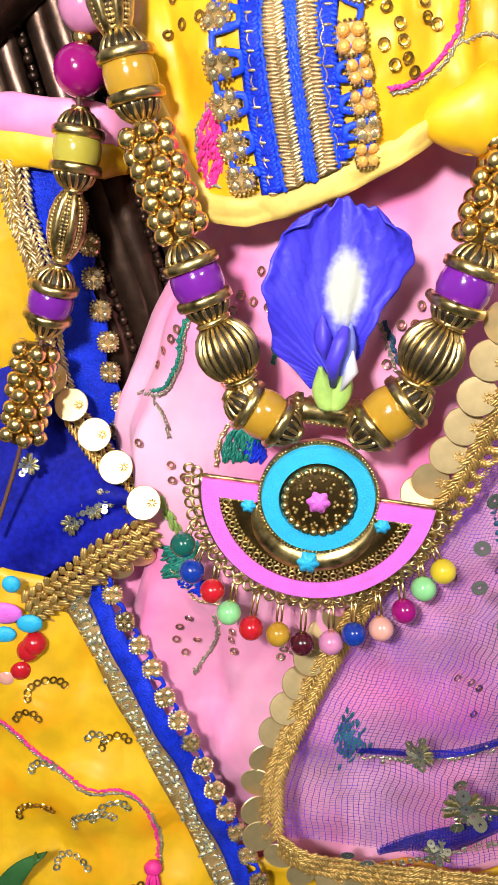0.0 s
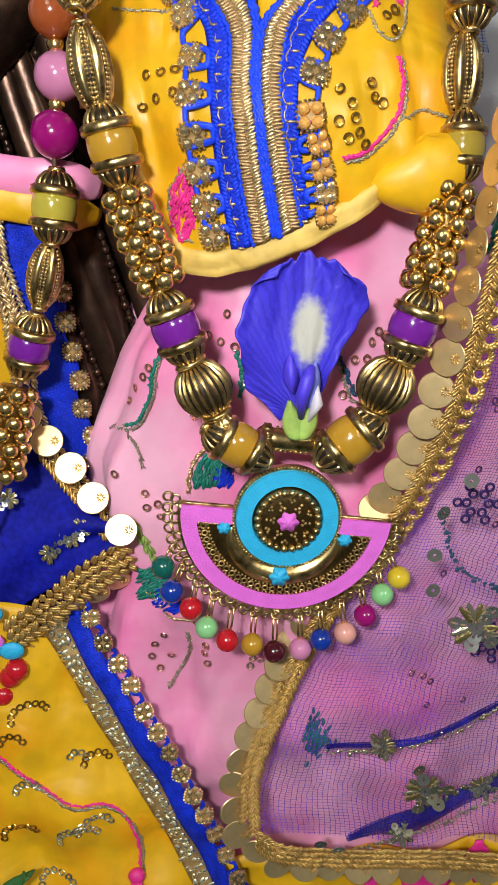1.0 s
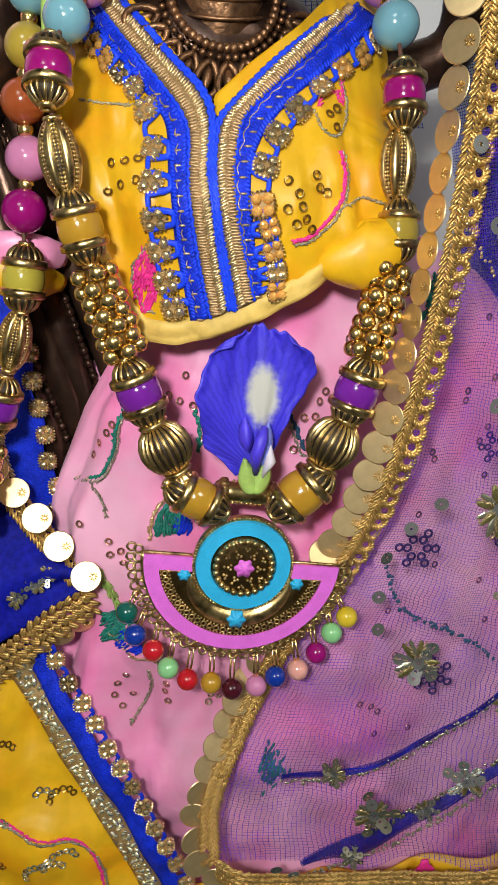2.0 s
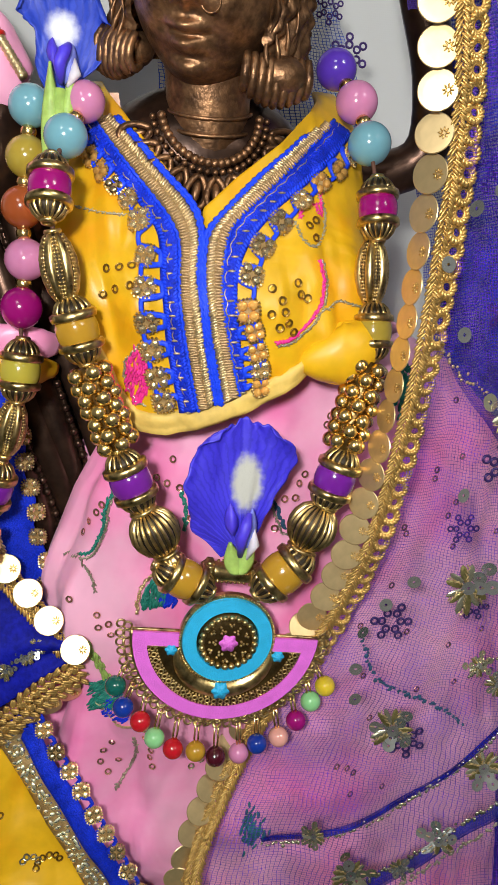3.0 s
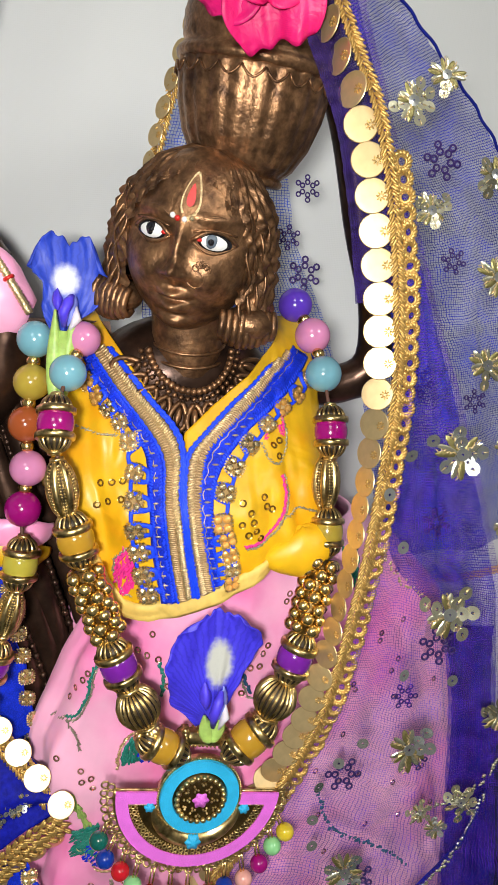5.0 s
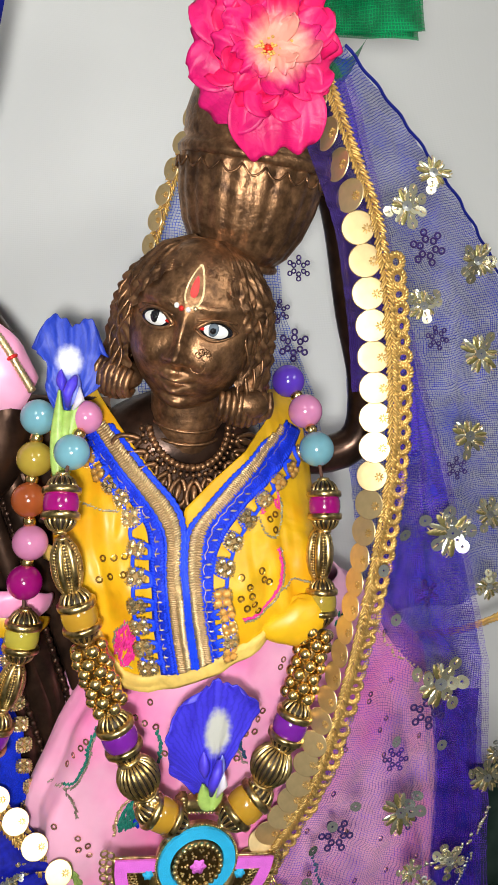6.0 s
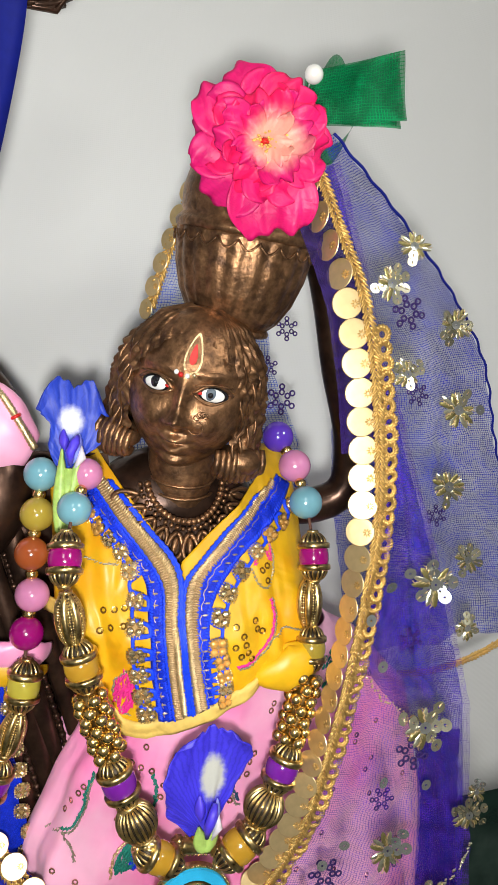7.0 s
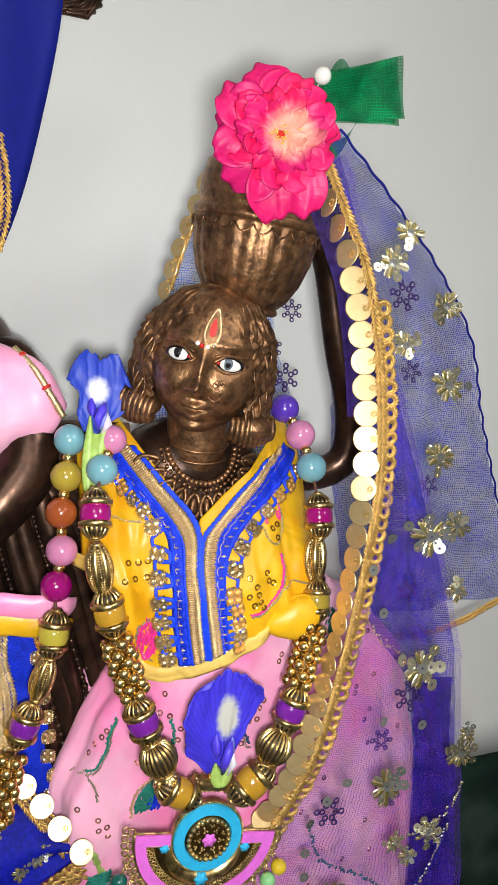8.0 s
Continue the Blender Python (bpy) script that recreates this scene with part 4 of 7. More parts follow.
LEFT = [V((-0.0214, 0.235, 0.3656)), V((-0.0275, 0.2235, 0.3551)), V((-0.0324, 0.2085, 0.3406)), V((-0.0305, 0.2045, 0.3185)), V((-0.026, 0.2025, 0.3005)),
        V((-0.0236, 0.2015, 0.2895)), V((-0.0145, 0.198, 0.2645)), V((-0.0111, 0.1965, 0.2537)), V((-0.0037, 0.195, 0.2365)), V((0.0051, 0.1935, 0.2202))]
RIGHT = [V((0.0609, 0.24, 0.38)), V((0.0654, 0.23, 0.3695)), V((0.0666, 0.218, 0.3568)), V((0.0667, 0.206, 0.3375)), V((0.0656, 0.2035, 0.3185)), V((0.0662, 0.199, 0.3005)),
         V((0.0648, 0.1965, 0.291)), V((0.0558, 0.1905, 0.264)), V((0.0537, 0.1895, 0.2544)), V((0.0472, 0.1895, 0.2379)), V((0.0381, 0.1895, 0.2215))]
strand(LEFT + [V((0.0123, 0.1935, 0.2172))])
strand(RIGHT + [V((0.0283, 0.1932, 0.2182))])
round_bead(LEFT[0], ROSE_JADE, NECK, "polished pink stone bead", 0.0064)
round_bead(LEFT[1], SKY, NECK, "polished sky-blue stone bead", 0.0066)
spaced(LEFT[0], LEFT[1], NECK)
capped_bead(LEFT[2], LEFT[3] - LEFT[1], MAGENTA, NECK, "magenta stone barrel bead", 0.92)
place("oblong_bead", ME_OBLONG, at_turn(LEFT[3], turn_to(LEFT[4] - LEFT[2])) @ Matrix.Diagonal((0.84, 0.84, 0.97, 1)), NECK, "oblong gold bead with beaded seams")
capped_bead(LEFT[4], LEFT[5] - LEFT[3], AMBER, NECK, "amber stone barrel bead", 0.95)
seed_rope(LEFT[5], LEFT[6], NECK)
capped_bead(LEFT[7], LEFT[8] - LEFT[6], VIOLET, NECK, "violet stone barrel bead", 0.98)
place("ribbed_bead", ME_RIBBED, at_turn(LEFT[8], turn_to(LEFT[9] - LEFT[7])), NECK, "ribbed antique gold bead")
capped_bead(LEFT[9] + V((0.0005, 0, -0.0005)), LEFT[9] - LEFT[8] + V((0.012, 0, 0.004)), AMBER, NECK, "amber stone barrel bead", 0.98)
round_bead(RIGHT[0], PURPLE, NECK, "polished purple stone bead", 0.0068)
round_bead(RIGHT[1], ROSE_JADE, NECK, "polished pink stone bead", 0.0069)
round_bead(RIGHT[2], SKY, NECK, "polished sky-blue stone bead", 0.0069)
spaced(RIGHT[0], RIGHT[1], NECK)
spaced(RIGHT[1], RIGHT[2], NECK)
capped_bead(RIGHT[3], RIGHT[4] - RIGHT[2], MAGENTA, NECK, "magenta stone barrel bead", 0.9)
place("oblong_bead", ME_OBLONG, at_turn(RIGHT[4], turn_to(RIGHT[5] - RIGHT[3])) @ Matrix.Diagonal((0.84, 0.84, 0.97, 1)), NECK, "oblong gold bead with beaded seams")
capped_bead(RIGHT[5], RIGHT[6] - RIGHT[4], OLIVE, NECK, "olive stone barrel bead", 0.85)
seed_rope(RIGHT[6], RIGHT[7], NECK)
capped_bead(RIGHT[8], RIGHT[9] - RIGHT[7], VIOLET, NECK, "violet stone barrel bead", 0.98)
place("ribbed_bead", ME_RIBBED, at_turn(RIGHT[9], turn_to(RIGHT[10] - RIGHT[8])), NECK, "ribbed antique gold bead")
capped_bead(RIGHT[10], RIGHT[10] - RIGHT[9] + V((-0.008, 0, 0.002)), AMBER, NECK, "amber stone barrel bead", 1.06)


def pendant(parent, centre, right, tip, drops):
    """A round enamelled boss over a half-moon plate fringed with rings and drop beads."""
    r = Vector(right).normalized()
    n = r.cross(Vector((0, 0, 1))).normalized()
    n = (n * -1 if n.y > 0 else n)
    n = (n + Vector((0, 0, tip))).normalized()
    u = n.cross(r)
    m = at_turn(centre, Matrix((r, u, n)).transposed())

    def half(bm, r0, r1, h0, h1, a0=math.pi, a1=2 * math.pi, seg=48):
        rows = []
        for i in range(seg + 1):
            a = a0 + (a1 - a0) * i / seg
            c, s = math.cos(a), math.sin(a)
            rows.append([bm.verts.new(m @ Vector((q * c, q * s + 0.001, h))) for q, h in ((r0, h0), (r0, h1), (r1, h1), (r1, h0))])
        for i in range(seg):
            for k in range(4):
                bm.faces.new((rows[i][k], rows[i][(k + 1) % 4], rows[i + 1][(k + 1) % 4], rows[i + 1][k]))
        bm.faces.new(rows[0])
        bm.faces.new(rows[-1])

    bm = bmesh.new()
    half(bm, 0.0005, 0.0325, 0.0, 0.0018)
    lathe(bm, [(0.0166, -0.0002), (0.0168, 0.0022), (0.0162, 0.003), (0.0, 0.003)], m, 64, cap=False)
    plate = part("pendant", bm, GOLD, parent, "half-moon gold pendant with orchid and cyan enamel", at=centre, smooth=False)
    # orchid enamel band with its two top bars
    bm = bmesh.new()
    half(bm, 0.0277, 0.0325, 0.0016, 0.0027)
    for s in (-1, 1):
        lo, hi = sorted((s * 0.0162, s * 0.0285))
        vs = [bm.verts.new(m @ Vector((x, y + 0.001, z))) for z in (0.0016, 0.0028) for x, y in ((lo, -0.0048), (hi, -0.0048), (hi, 0.0001), (lo, 0.0001))]
        for q in ((4, 5, 6, 7), (0, 1, 5, 4), (1, 2, 6, 5), (2, 3, 7, 6), (3, 0, 4, 7)):
            bm.faces.new([vs[k] for k in q])
    band = part("enamel_band", bm, ORCHID, plate, "orchid pink enamel", smooth=False)
    # ring of cyan enamel
    bm = bmesh.new()
    lathe(bm, [(0.0106, 0.0028), (0.0109, 0.0042), (0.0155, 0.0042), (0.0158, 0.0028)], m, 72, cap=False)
    part("enamel_ring", bm, CYAN, plate, "cyan enamel ring", smooth=False)
    # dark boss with gold grains
    bm = bmesh.new()
    lathe(bm, [(0.0106, 0.003), (0.0102, 0.0046), (0.0085, 0.0052), (0.004, 0.0056), (0.0, 0.0057)], m, 48, cap=False)
    half(bm, 0.0166, 0.0278, 0.0016, 0.0021)
    part("dark_boss", bm, BRASS_DARK, plate, "darkened brass ground")
    bm = bmesh.new()
    for k in range(24):
        a = 2 * math.pi * k / 24
        ball(bm, m @ Vector((0.0092 * math.cos(a), 0.0092 * math.sin(a), 0.0053)), 0.00112, 10, 7)
    for k in range(6):
        a = 2 * math.pi * k / 6
        for q, rr in ((0, 0.0053), (-0.16, 0.0045), (0.16, 0.0045), (0, 0.0066), (0.5, 0.0063), (0.4, 0.007), (0.6, 0.007)):
            ball(bm, m @ Vector((rr * math.cos(a + q), rr * math.sin(a + q), 0.0056)), 0.0005, 6, 5)
    for k in range(34):
        a = math.pi * (1.02 + 0.96 * k / 33)
        torus(bm, m @ Matrix.Translation((0.0259 * math.cos(a), 0.0259 * math.sin(a) + 0.001, 0.0022)), 0.00085, 0.0003, 10, 5)
    for rr, count in ((0.0245, 62), (0.0273, 70), (0.0166, 0)):
        for k in range(count):
            a = math.pi * (1.01 + 0.98 * k / max(1, count - 1))
            ball(bm, m @ Vector((rr * math.cos(a), rr * math.sin(a) + 0.001, 0.0022)), 0.00042, 6, 4)
    for k in range(96):
        a = 2 * math.pi * k / 96
        ball(bm, m @ Vector((0.01645 * math.cos(a), 0.01645 * math.sin(a), 0.003)), 0.0005, 6, 4)
    for s in (-1, 1):
        for x in np.linspace(0.0172, 0.0268, 16):
            ball(bm, m @ Vector((s * x, -0.0052 + 0.001, 0.0023)), 0.0004, 6, 4)
    tagged(part("grain_work", bm, GOLD, plate, "raised gold grains"), kind="stuff")
    # raised polished crescent below the ring
    bm = bmesh.new()
    rows = []
    for i in range(41):
        a = math.pi * (1.08 + 0.84 * i / 40)
        w = math.sin(math.pi * i / 40) ** 0.5
        rows.append([bm.verts.new(m @ Vector(((0.0163 + 0.0072 * w * t) * math.cos(a), (0.0163 + 0.0072 * w * t) * math.sin(a), 0.0019 + 0.0022 * w * math.sin(math.pi * t)))) for t in np.linspace(0, 1, 9)])
    for i in range(40):
        for k in range(8):
            bm.faces.new((rows[i][k], rows[i][k + 1], rows[i + 1][k + 1], rows[i + 1][k]))
    part("crescent", bm, GOLD, plate, "polished gold crescent")
    # enamel flowers
    for x, y, rr, mt, h in ((0, 0, 0.003, ORCHID, 0.0058), (0.0002, -0.0196, 0.0029, CYAN, 0.0042), (-0.0188, -0.0052, 0.0019, CYAN, 0.003), (0.019, -0.0058, 0.002, CYAN, 0.003)):
        bm = bmesh.new()
        ring = [bm.verts.new(m @ Vector((x + rr * (1 + 0.14 * math.cos(6 * a)) * math.cos(a), y + rr * (1 + 0.14 * math.cos(6 * a)) * math.sin(a), h))) for a in np.linspace(0, 2 * math.pi, 36, endpoint=False)]
        mid = bm.verts.new(m @ Vector((x, y, h + 0.0009)))
        low = [bm.verts.new(v.co - n * 0.0016) for v in ring]
        for i in range(36):
            bm.faces.new((ring[i], ring[(i + 1) % 36], mid))
            bm.faces.new((ring[i], low[i], low[(i + 1) % 36], ring[(i + 1) % 36]))
        part("enamel_flower", bm, mt, plate, "small enamel flower")
    # copper edge along the top of the half moon
    bm = bmesh.new()
    for s in (-1, 1):
        tube(bm, [m @ Vector((s * x, 0.0014, 0.0012)) for x in np.linspace(0.0162, 0.0326, 6)], 0.0007, 6)
    tube(bm, [m @ Vector((0.0326 * math.cos(a), 0.0326 * math.sin(a) + 0.001, 0.001)) for a in np.linspace(math.pi, 2 * math.pi, 60)], 0.0009, 6)
    part("rim", bm, GOLD, plate)
    # fringe: two rows of rings, then the beads on wire eyes
    ring_me = mesh_of("ring", lambda b: torus(b, Matrix(), 0.0014, 0.00042, 14, 6), GOLD)
    for row, (rr, count) in enumerate(((0.0343, 36), (0.0366, 34))):
        for k in range(count):
            a = math.pi * (0.99 + 1.02 * k / (count - 1))
            tw = Matrix.Rotation(random.uniform(-0.5, 0.5), 4, "X") @ Matrix.Rotation(random.uniform(-0.4, 0.4), 4, "Y")
            place("ring", ring_me, m @ Matrix.Translation((rr * math.cos(a), rr * math.sin(a) + 0.001, 0.0006 - 0.0012 * row)) @ tw, plate)
    for k, stone in enumerate(drops):
        a = math.pi * (1.14 + 0.755 * k / (len(drops) - 1)) + random.uniform(-0.015, 0.015)
        out = 0.0402 + 0.001 * math.sin(k * 2.2)
        top = m @ Vector((0.0372 * math.cos(a), 0.0372 * math.sin(a) + 0.001, -0.0006))
        bead = m @ Vector((out * math.cos(a), out * math.sin(a), 0.0002)) + Vector((0, 0, -0.0045 - 0.004 * math.sin(math.pi * k / (len(drops) - 1))))
        bm = bmesh.new()
        side = (bead - top).normalized().cross(n) * 0.0006
        for sd in (-1, 1):
            tube(bm, [top + side * sd, (top + bead) / 2 + side * sd * 1.2, bead + side * sd * 0.4], 0.00036, 6)
        torus(bm, at_turn(top, turn_to(n)), 0.0009, 0.00036, 10, 5)
        part("wire_eye", bm, GOLD_BRIGHT, plate)
        if stone.name not in ME_ROUND:
            ME_ROUND[stone.name] = mesh_of("round_bead", round_stone, stone)
        place("drop_bead", ME_ROUND[stone.name], Matrix.Translation(bead) @ Matrix.Scale(0.0037 / 0.0067, 4), plate, stone.name.replace("_", " ") + " drop bead")
    # bail: a beaded tube across the cord
    bm = bmesh.new()
    c = m @ Vector((-0.002, 0.0242, 0.0008))
    axis = at_turn(c, turn_to(r))
    lathe(bm, [(0.0032, -0.0078), (0.0035, -0.0074), (0.0033, -0.0045), (0.0034, 0.0045), (0.0035, 0.0074), (0.0032, 0.0078)], axis, 28)
    for s in (-1, 1):
        lathe(bm, [(0.0034, s * 0.0062), (0.0045, s * 0.0065), (0.0046, s * 0.0086), (0.0038, s * 0.009), (0.0028, s * 0.0104)], axis, 60, 15, 0.12)
    for k in range(7):
        for a in (-2.2, -1.6, -1.0):
            ball(bm, axis @ Vector((0.0034 * math.sin(a), -0.0034 * math.cos(a), -0.0045 + 0.0015 * k)), 0.0006, 6, 5)
            ball(bm, axis @ Vector((0.0035 * math.cos(a + 0.5), 0.0035 * math.sin(a + 0.5) * 1.0, -0.0045 + 0.0015 * k)), 0.0006, 6, 5)
    ball(bm, c + Vector((0, -0.0008, 0.0052)), 0.0024, 14, 10)
    part("bail", bm, GOLD, plate, "beaded gold tube that carries the pendant")
    return plate


pendant(NECK, (0.0212, 0.197, 0.1944), (0.065, -0.003, -0.0082), 0.06,
        (TEAL_J, BLUE_J, RED, GREEN_J, RED, AMBER, GARNET, ROSE_JADE, BLUE_J, PEACH, MAGENTA, GREEN_J, YELLOW_J))


# ---- blue net veil with its gold border ----
BORDER = [(0.0462, 0.19, 0.484), (0.0545, 0.18, 0.459), (0.0615, 0.1735, 0.4385), (0.0695, 0.172, 0.402), (0.0745, 0.173, 0.365), (0.0748, 0.176, 0.33), (0.0742, 0.183, 0.285),
          (0.0676, 0.19, 0.23), (0.0585, 0.2, 0.1936), (0.0312, 0.204, 0.136), (0.0128, 0.196, 0.09), (0.0126, 0.19, 0.0705)]
FOLD = [(0.0525, 0.187, 0.487), (0.0685, 0.182, 0.442), (0.0875, 0.18, 0.392), (0.1035, 0.177, 0.351), (0.13, 0.177, 0.28), (0.145, 0.18, 0.2), (0.16, 0.184, 0.12), (0.172, 0.187, 0.045)]


def sheet(name, left, right, material, parent, n, k, uv, ripple, belly, back=0.0, label="", count=7):
    """A hanging cloth between two edges, rippled lengthwise and bellied."""
    a, b = spline(left, n), spline(right, n)
    bm = bmesh.new()

    def f(u, v):
        p = Vector(a[round(u * n)]) * (1 - v) + Vector(b[round(u * n)]) * v
        w = math.sin(math.pi * v)
        p.y += back + belly * w + w * ripple * (math.sin(count * math.pi * v + 3 * u) + 0.6 * math.sin(2.3 * count * v + 5 * u + 1)) * min(1, 3 * u) + wobble(p.x, u, p.z, 55, ripple)
        return p
    grid(bm, f, n, k, uv=uv)
    return part(name, bm, material, parent, label)


BACK_EDGE = [(0.055, 0.2, 0.498), (0.088, 0.21, 0.476), (0.122, 0.22, 0.45), (0.153, 0.23, 0.418), (0.174, 0.24, 0.377), (0.203, 0.25, 0.32), (0.226, 0.262, 0.266)]
VEIL = root("veil", (0.08, 0.19, 0.045), "blue net veil with gold disc border and sequin flowers", "veil")
sheet("net_front", BORDER, FOLD, NET_BLUE, VEIL, 120, 40, (0.5, 0.1), 0.0022, 0.0)
sheet("net_fold", [(0.05, 0.19, 0.484), (0.0655, 0.178, 0.43), (0.0765, 0.178, 0.37), (0.081, 0.182, 0.33), (0.092, 0.19, 0.29), (0.124, 0.2, 0.25), (0.138, 0.205, 0.19), (0.148, 0.21, 0.1), (0.155, 0.21, 0.045)],
      FOLD, NET_DENSE, VEIL, 120, 30, (0.5, 0.06), 0.0016, 0.001, 0.005, count=5)
sheet("net_back", [(0.05, 0.216, 0.488), (0.076, 0.25, 0.44), (0.098, 0.27, 0.4), (0.115, 0.285, 0.33), (0.135, 0.285, 0.245)],
      BACK_EDGE, NET_BACK, VEIL, 90, 40, (0.3, 0.12), 0.003, 0.004, count=5)
sheet("net_behind_head", [(0.018, 0.25, 0.478), (0.0105, 0.257, 0.45), (0.0065, 0.262, 0.43), (0.005, 0.275, 0.39), (0.01, 0.285, 0.33)],
      [(0.052, 0.262, 0.475), (0.065, 0.28, 0.44), (0.078, 0.292, 0.4), (0.095, 0.298, 0.37), (0.11, 0.3, 0.33)], NET_PALE, VEIL, 50, 24, (0.16, 0.06), 0.003, 0.004)
sheet("net_pile", [(0.13, 0.205, 0.25), (0.142, 0.21, 0.2), (0.152, 0.215, 0.12), (0.16, 0.215, 0.02)], [(0.136, 0.182, 0.262), (0.149, 0.19, 0.2), (0.165, 0.195, 0.12), (0.178, 0.195, 0.02)], NET_PILE, VEIL, 40, 14, (0.24, 0.03), 0.002, 0.0, 0.006)


bm = bmesh.new()
tube(bm, [(x + 0.0006 * math.sin(i * 1.1), y - 0.001, z) for i, (x, y, z) in enumerate(spline(BACK_EDGE, 120))], 0.0006, 6)
part("net_selvedge", bm, BLUE_CLOTH, VEIL, "dark blue rolled net edge")


def braid(name, line, parent, width, lift, material=THREAD_GOLD, step=0.0019, label=""):
    """A plaited metallic braid: two rows of plump slanted loops, each of two strands, along a line of points."""
    bm = bmesh.new()
    n = max(4, int(curve_length(np.array(line)) / step))
    pts = spline(line, n)
    for i in range(n):
        p, d = Vector(pts[i]), Vector(pts[i + 1] - pts[i]).normalized()
        side = d.cross(Vector((0, -1, 0))).normalized()
        for s in (-1, 1):
            lean = random.uniform(0.45, 0.85)
            e = (d * 0.75 + side * s * lean + Vector((0, random.uniform(-0.5, 0.15), 0))).normalized()
            c = p + d * (0.5 * step * (s > 0)) + side * s * width * 0.27 + Vector((0, -lift - random.uniform(0, 0.0006), 0))
            for q in (-0.45, 0.45):
                ball(bm, c + e.cross(Vector((0, -1, 0))).normalized() * q * 0.0009, (random.uniform(0.00042, 0.0006) * step / 0.0019, 0.0006, min(step, 0.0024) * random.uniform(0.7, 1.05)), 6, 5, turn_to(e))
    return tagged(part(name, bm, material, parent, label), kind="stuff")


def shifted(line, d, lift=0.0):
    """The line moved sideways by d in the picture plane of the cloth."""
    p = np.array(spline(line, 160))
    t = np.gradient(p, axis=0)
    t /= np.linalg.norm(t, axis=1)[:, None]
    s = np.stack([-t[:, 2], 0 * t[:, 0], t[:, 0]], 1)
    q = p + s * d
    q[:, 1] -= lift
    return q


def disc_row(line, parent, spacing, tilt, jitter=0.05, size=1.12, turned=None):
    """Overlapping discs along a line; turned(z) says how far they swing round to the side."""
    n = round(curve_length(np.array(spline(line, 100))) / spacing)
    for i, p in enumerate(spline(line, n)):
        nrm = Vector(tilt) + Vector((random.uniform(-jitter, jitter), 0, random.uniform(-jitter, jitter)))
        if turned:
            w = turned(p[2])
            nrm = nrm.normalized() * (1 - w) + Vector((-1, 0.12, 0.1)) * w
        place("disc", ME_DISC, facing(p + np.array((0, -0.0004 * (i % 2), 0)), nrm) @ Matrix.Scale(size, 4), parent)


def picot_row(line, parent, spacing=0.0052):
    """Little crocheted rings along the inner side of the border."""
    me = PICOT
    n = round(curve_length(np.array(spline(line, 100))) / spacing)
    for p in spline(line, n):
        place("picot_ring", me, facing(p, (random.uniform(-0.3, 0.3), -1, random.uniform(-0.3, 0.3))) @ Matrix.Scale(random.uniform(1.4, 1.6), 4), parent)


def picot_mesh(bm):
    for k in range(14):
        a = 2 * math.pi * k / 14
        ball(bm, (0.0016 * math.cos(a), 0.0016 * math.sin(a), 0), (0.0009, 0.0005, 0.0007), 6, 4, Matrix.Rotation(a + 0.7, 3, "Z"))
    torus(bm, Matrix(), 0.0011, 0.0004, 12, 5)


PICOT = mesh_of("picot_ring", picot_mesh, THREAD_GOLD)
SIDE = BORDER
trim = braid("border_braid", [tuple(p) for p in shifted(SIDE, -0.0008, 0.0012)[::8]], VEIL, 0.0038, 0.0004, label="plaited gold border braid")
picot_row([tuple(p) for p in shifted(SIDE, 0.0038, 0.0008)[22:122:6]], trim)
disc_row([tuple(p) for p in shifted(SIDE, -0.0065, -0.0002)[2:112:6]], VEIL, 0.0104, (-0.25, -1, 0.12), turned=lambda z: along(z, (0.225, 0.0), (0.25, 0.45), (0.275, 0.78), (0.325, 0.78), (0.345, 0.55), (0.365, 0.25), (0.385, 0.05), (0.44, 0.0), (0.452, 0.7)))
disc_row([tuple(p) for p in shifted(SIDE, -0.0075, -0.0002)[112::6]], VEIL, 0.0098, (0.1, -1, 0.35), 0.3)
braid("border_braid", [tuple(p) for p in shifted(SIDE, -0.0038, 0.0006)[116::6]], VEIL, 0.004, 0.0004, label="plaited gold border braid")
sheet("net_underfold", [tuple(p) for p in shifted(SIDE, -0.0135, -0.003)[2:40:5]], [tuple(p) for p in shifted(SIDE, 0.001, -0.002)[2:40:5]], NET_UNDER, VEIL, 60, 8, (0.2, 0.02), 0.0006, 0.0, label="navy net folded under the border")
HEMLINE = [(0.0126, 0.188, 0.071), (0.022, 0.187, 0.064), (0.0468, 0.186, 0.0605), (0.08, 0.186, 0.056), (0.112, 0.186, 0.05), (0.15, 0.188, 0.045)]
for dz in (0.0026, 0, -0.0026):
    braid("hem_braid", [(x, y - 0.001, z + dz) for x, y, z in HEMLINE], VEIL, 0.004, 0.0004, label="plaited gold hem braid")
disc_row([(x, y + 0.001, z - 0.0085) for x, y, z in HEMLINE], VEIL, 0.01, (0, -1, 0.3), 0.3)
BACKHEM = [(0.15, 0.268, 0.244), (0.172, 0.264, 0.246), (0.197, 0.262, 0.253), (0.226, 0.262, 0.266)]
braid("hem_braid", BACKHEM, VEIL, 0.004, 0.0004, label="plaited gold hem braid")
HEADEDGE = [(0.018, 0.249, 0.478), (0.0105, 0.256, 0.45), (0.0065, 0.261, 0.43)]
braid("border_braid", HEADEDGE, VEIL, 0.004, 0.0004, label="plaited gold border braid")
disc_row([(x - 0.002, y - 0.001, z) for x, y, z in HEADEDGE], VEIL, 0.0095, (-1, -0.5, 0.1), 0.2, 0.9)


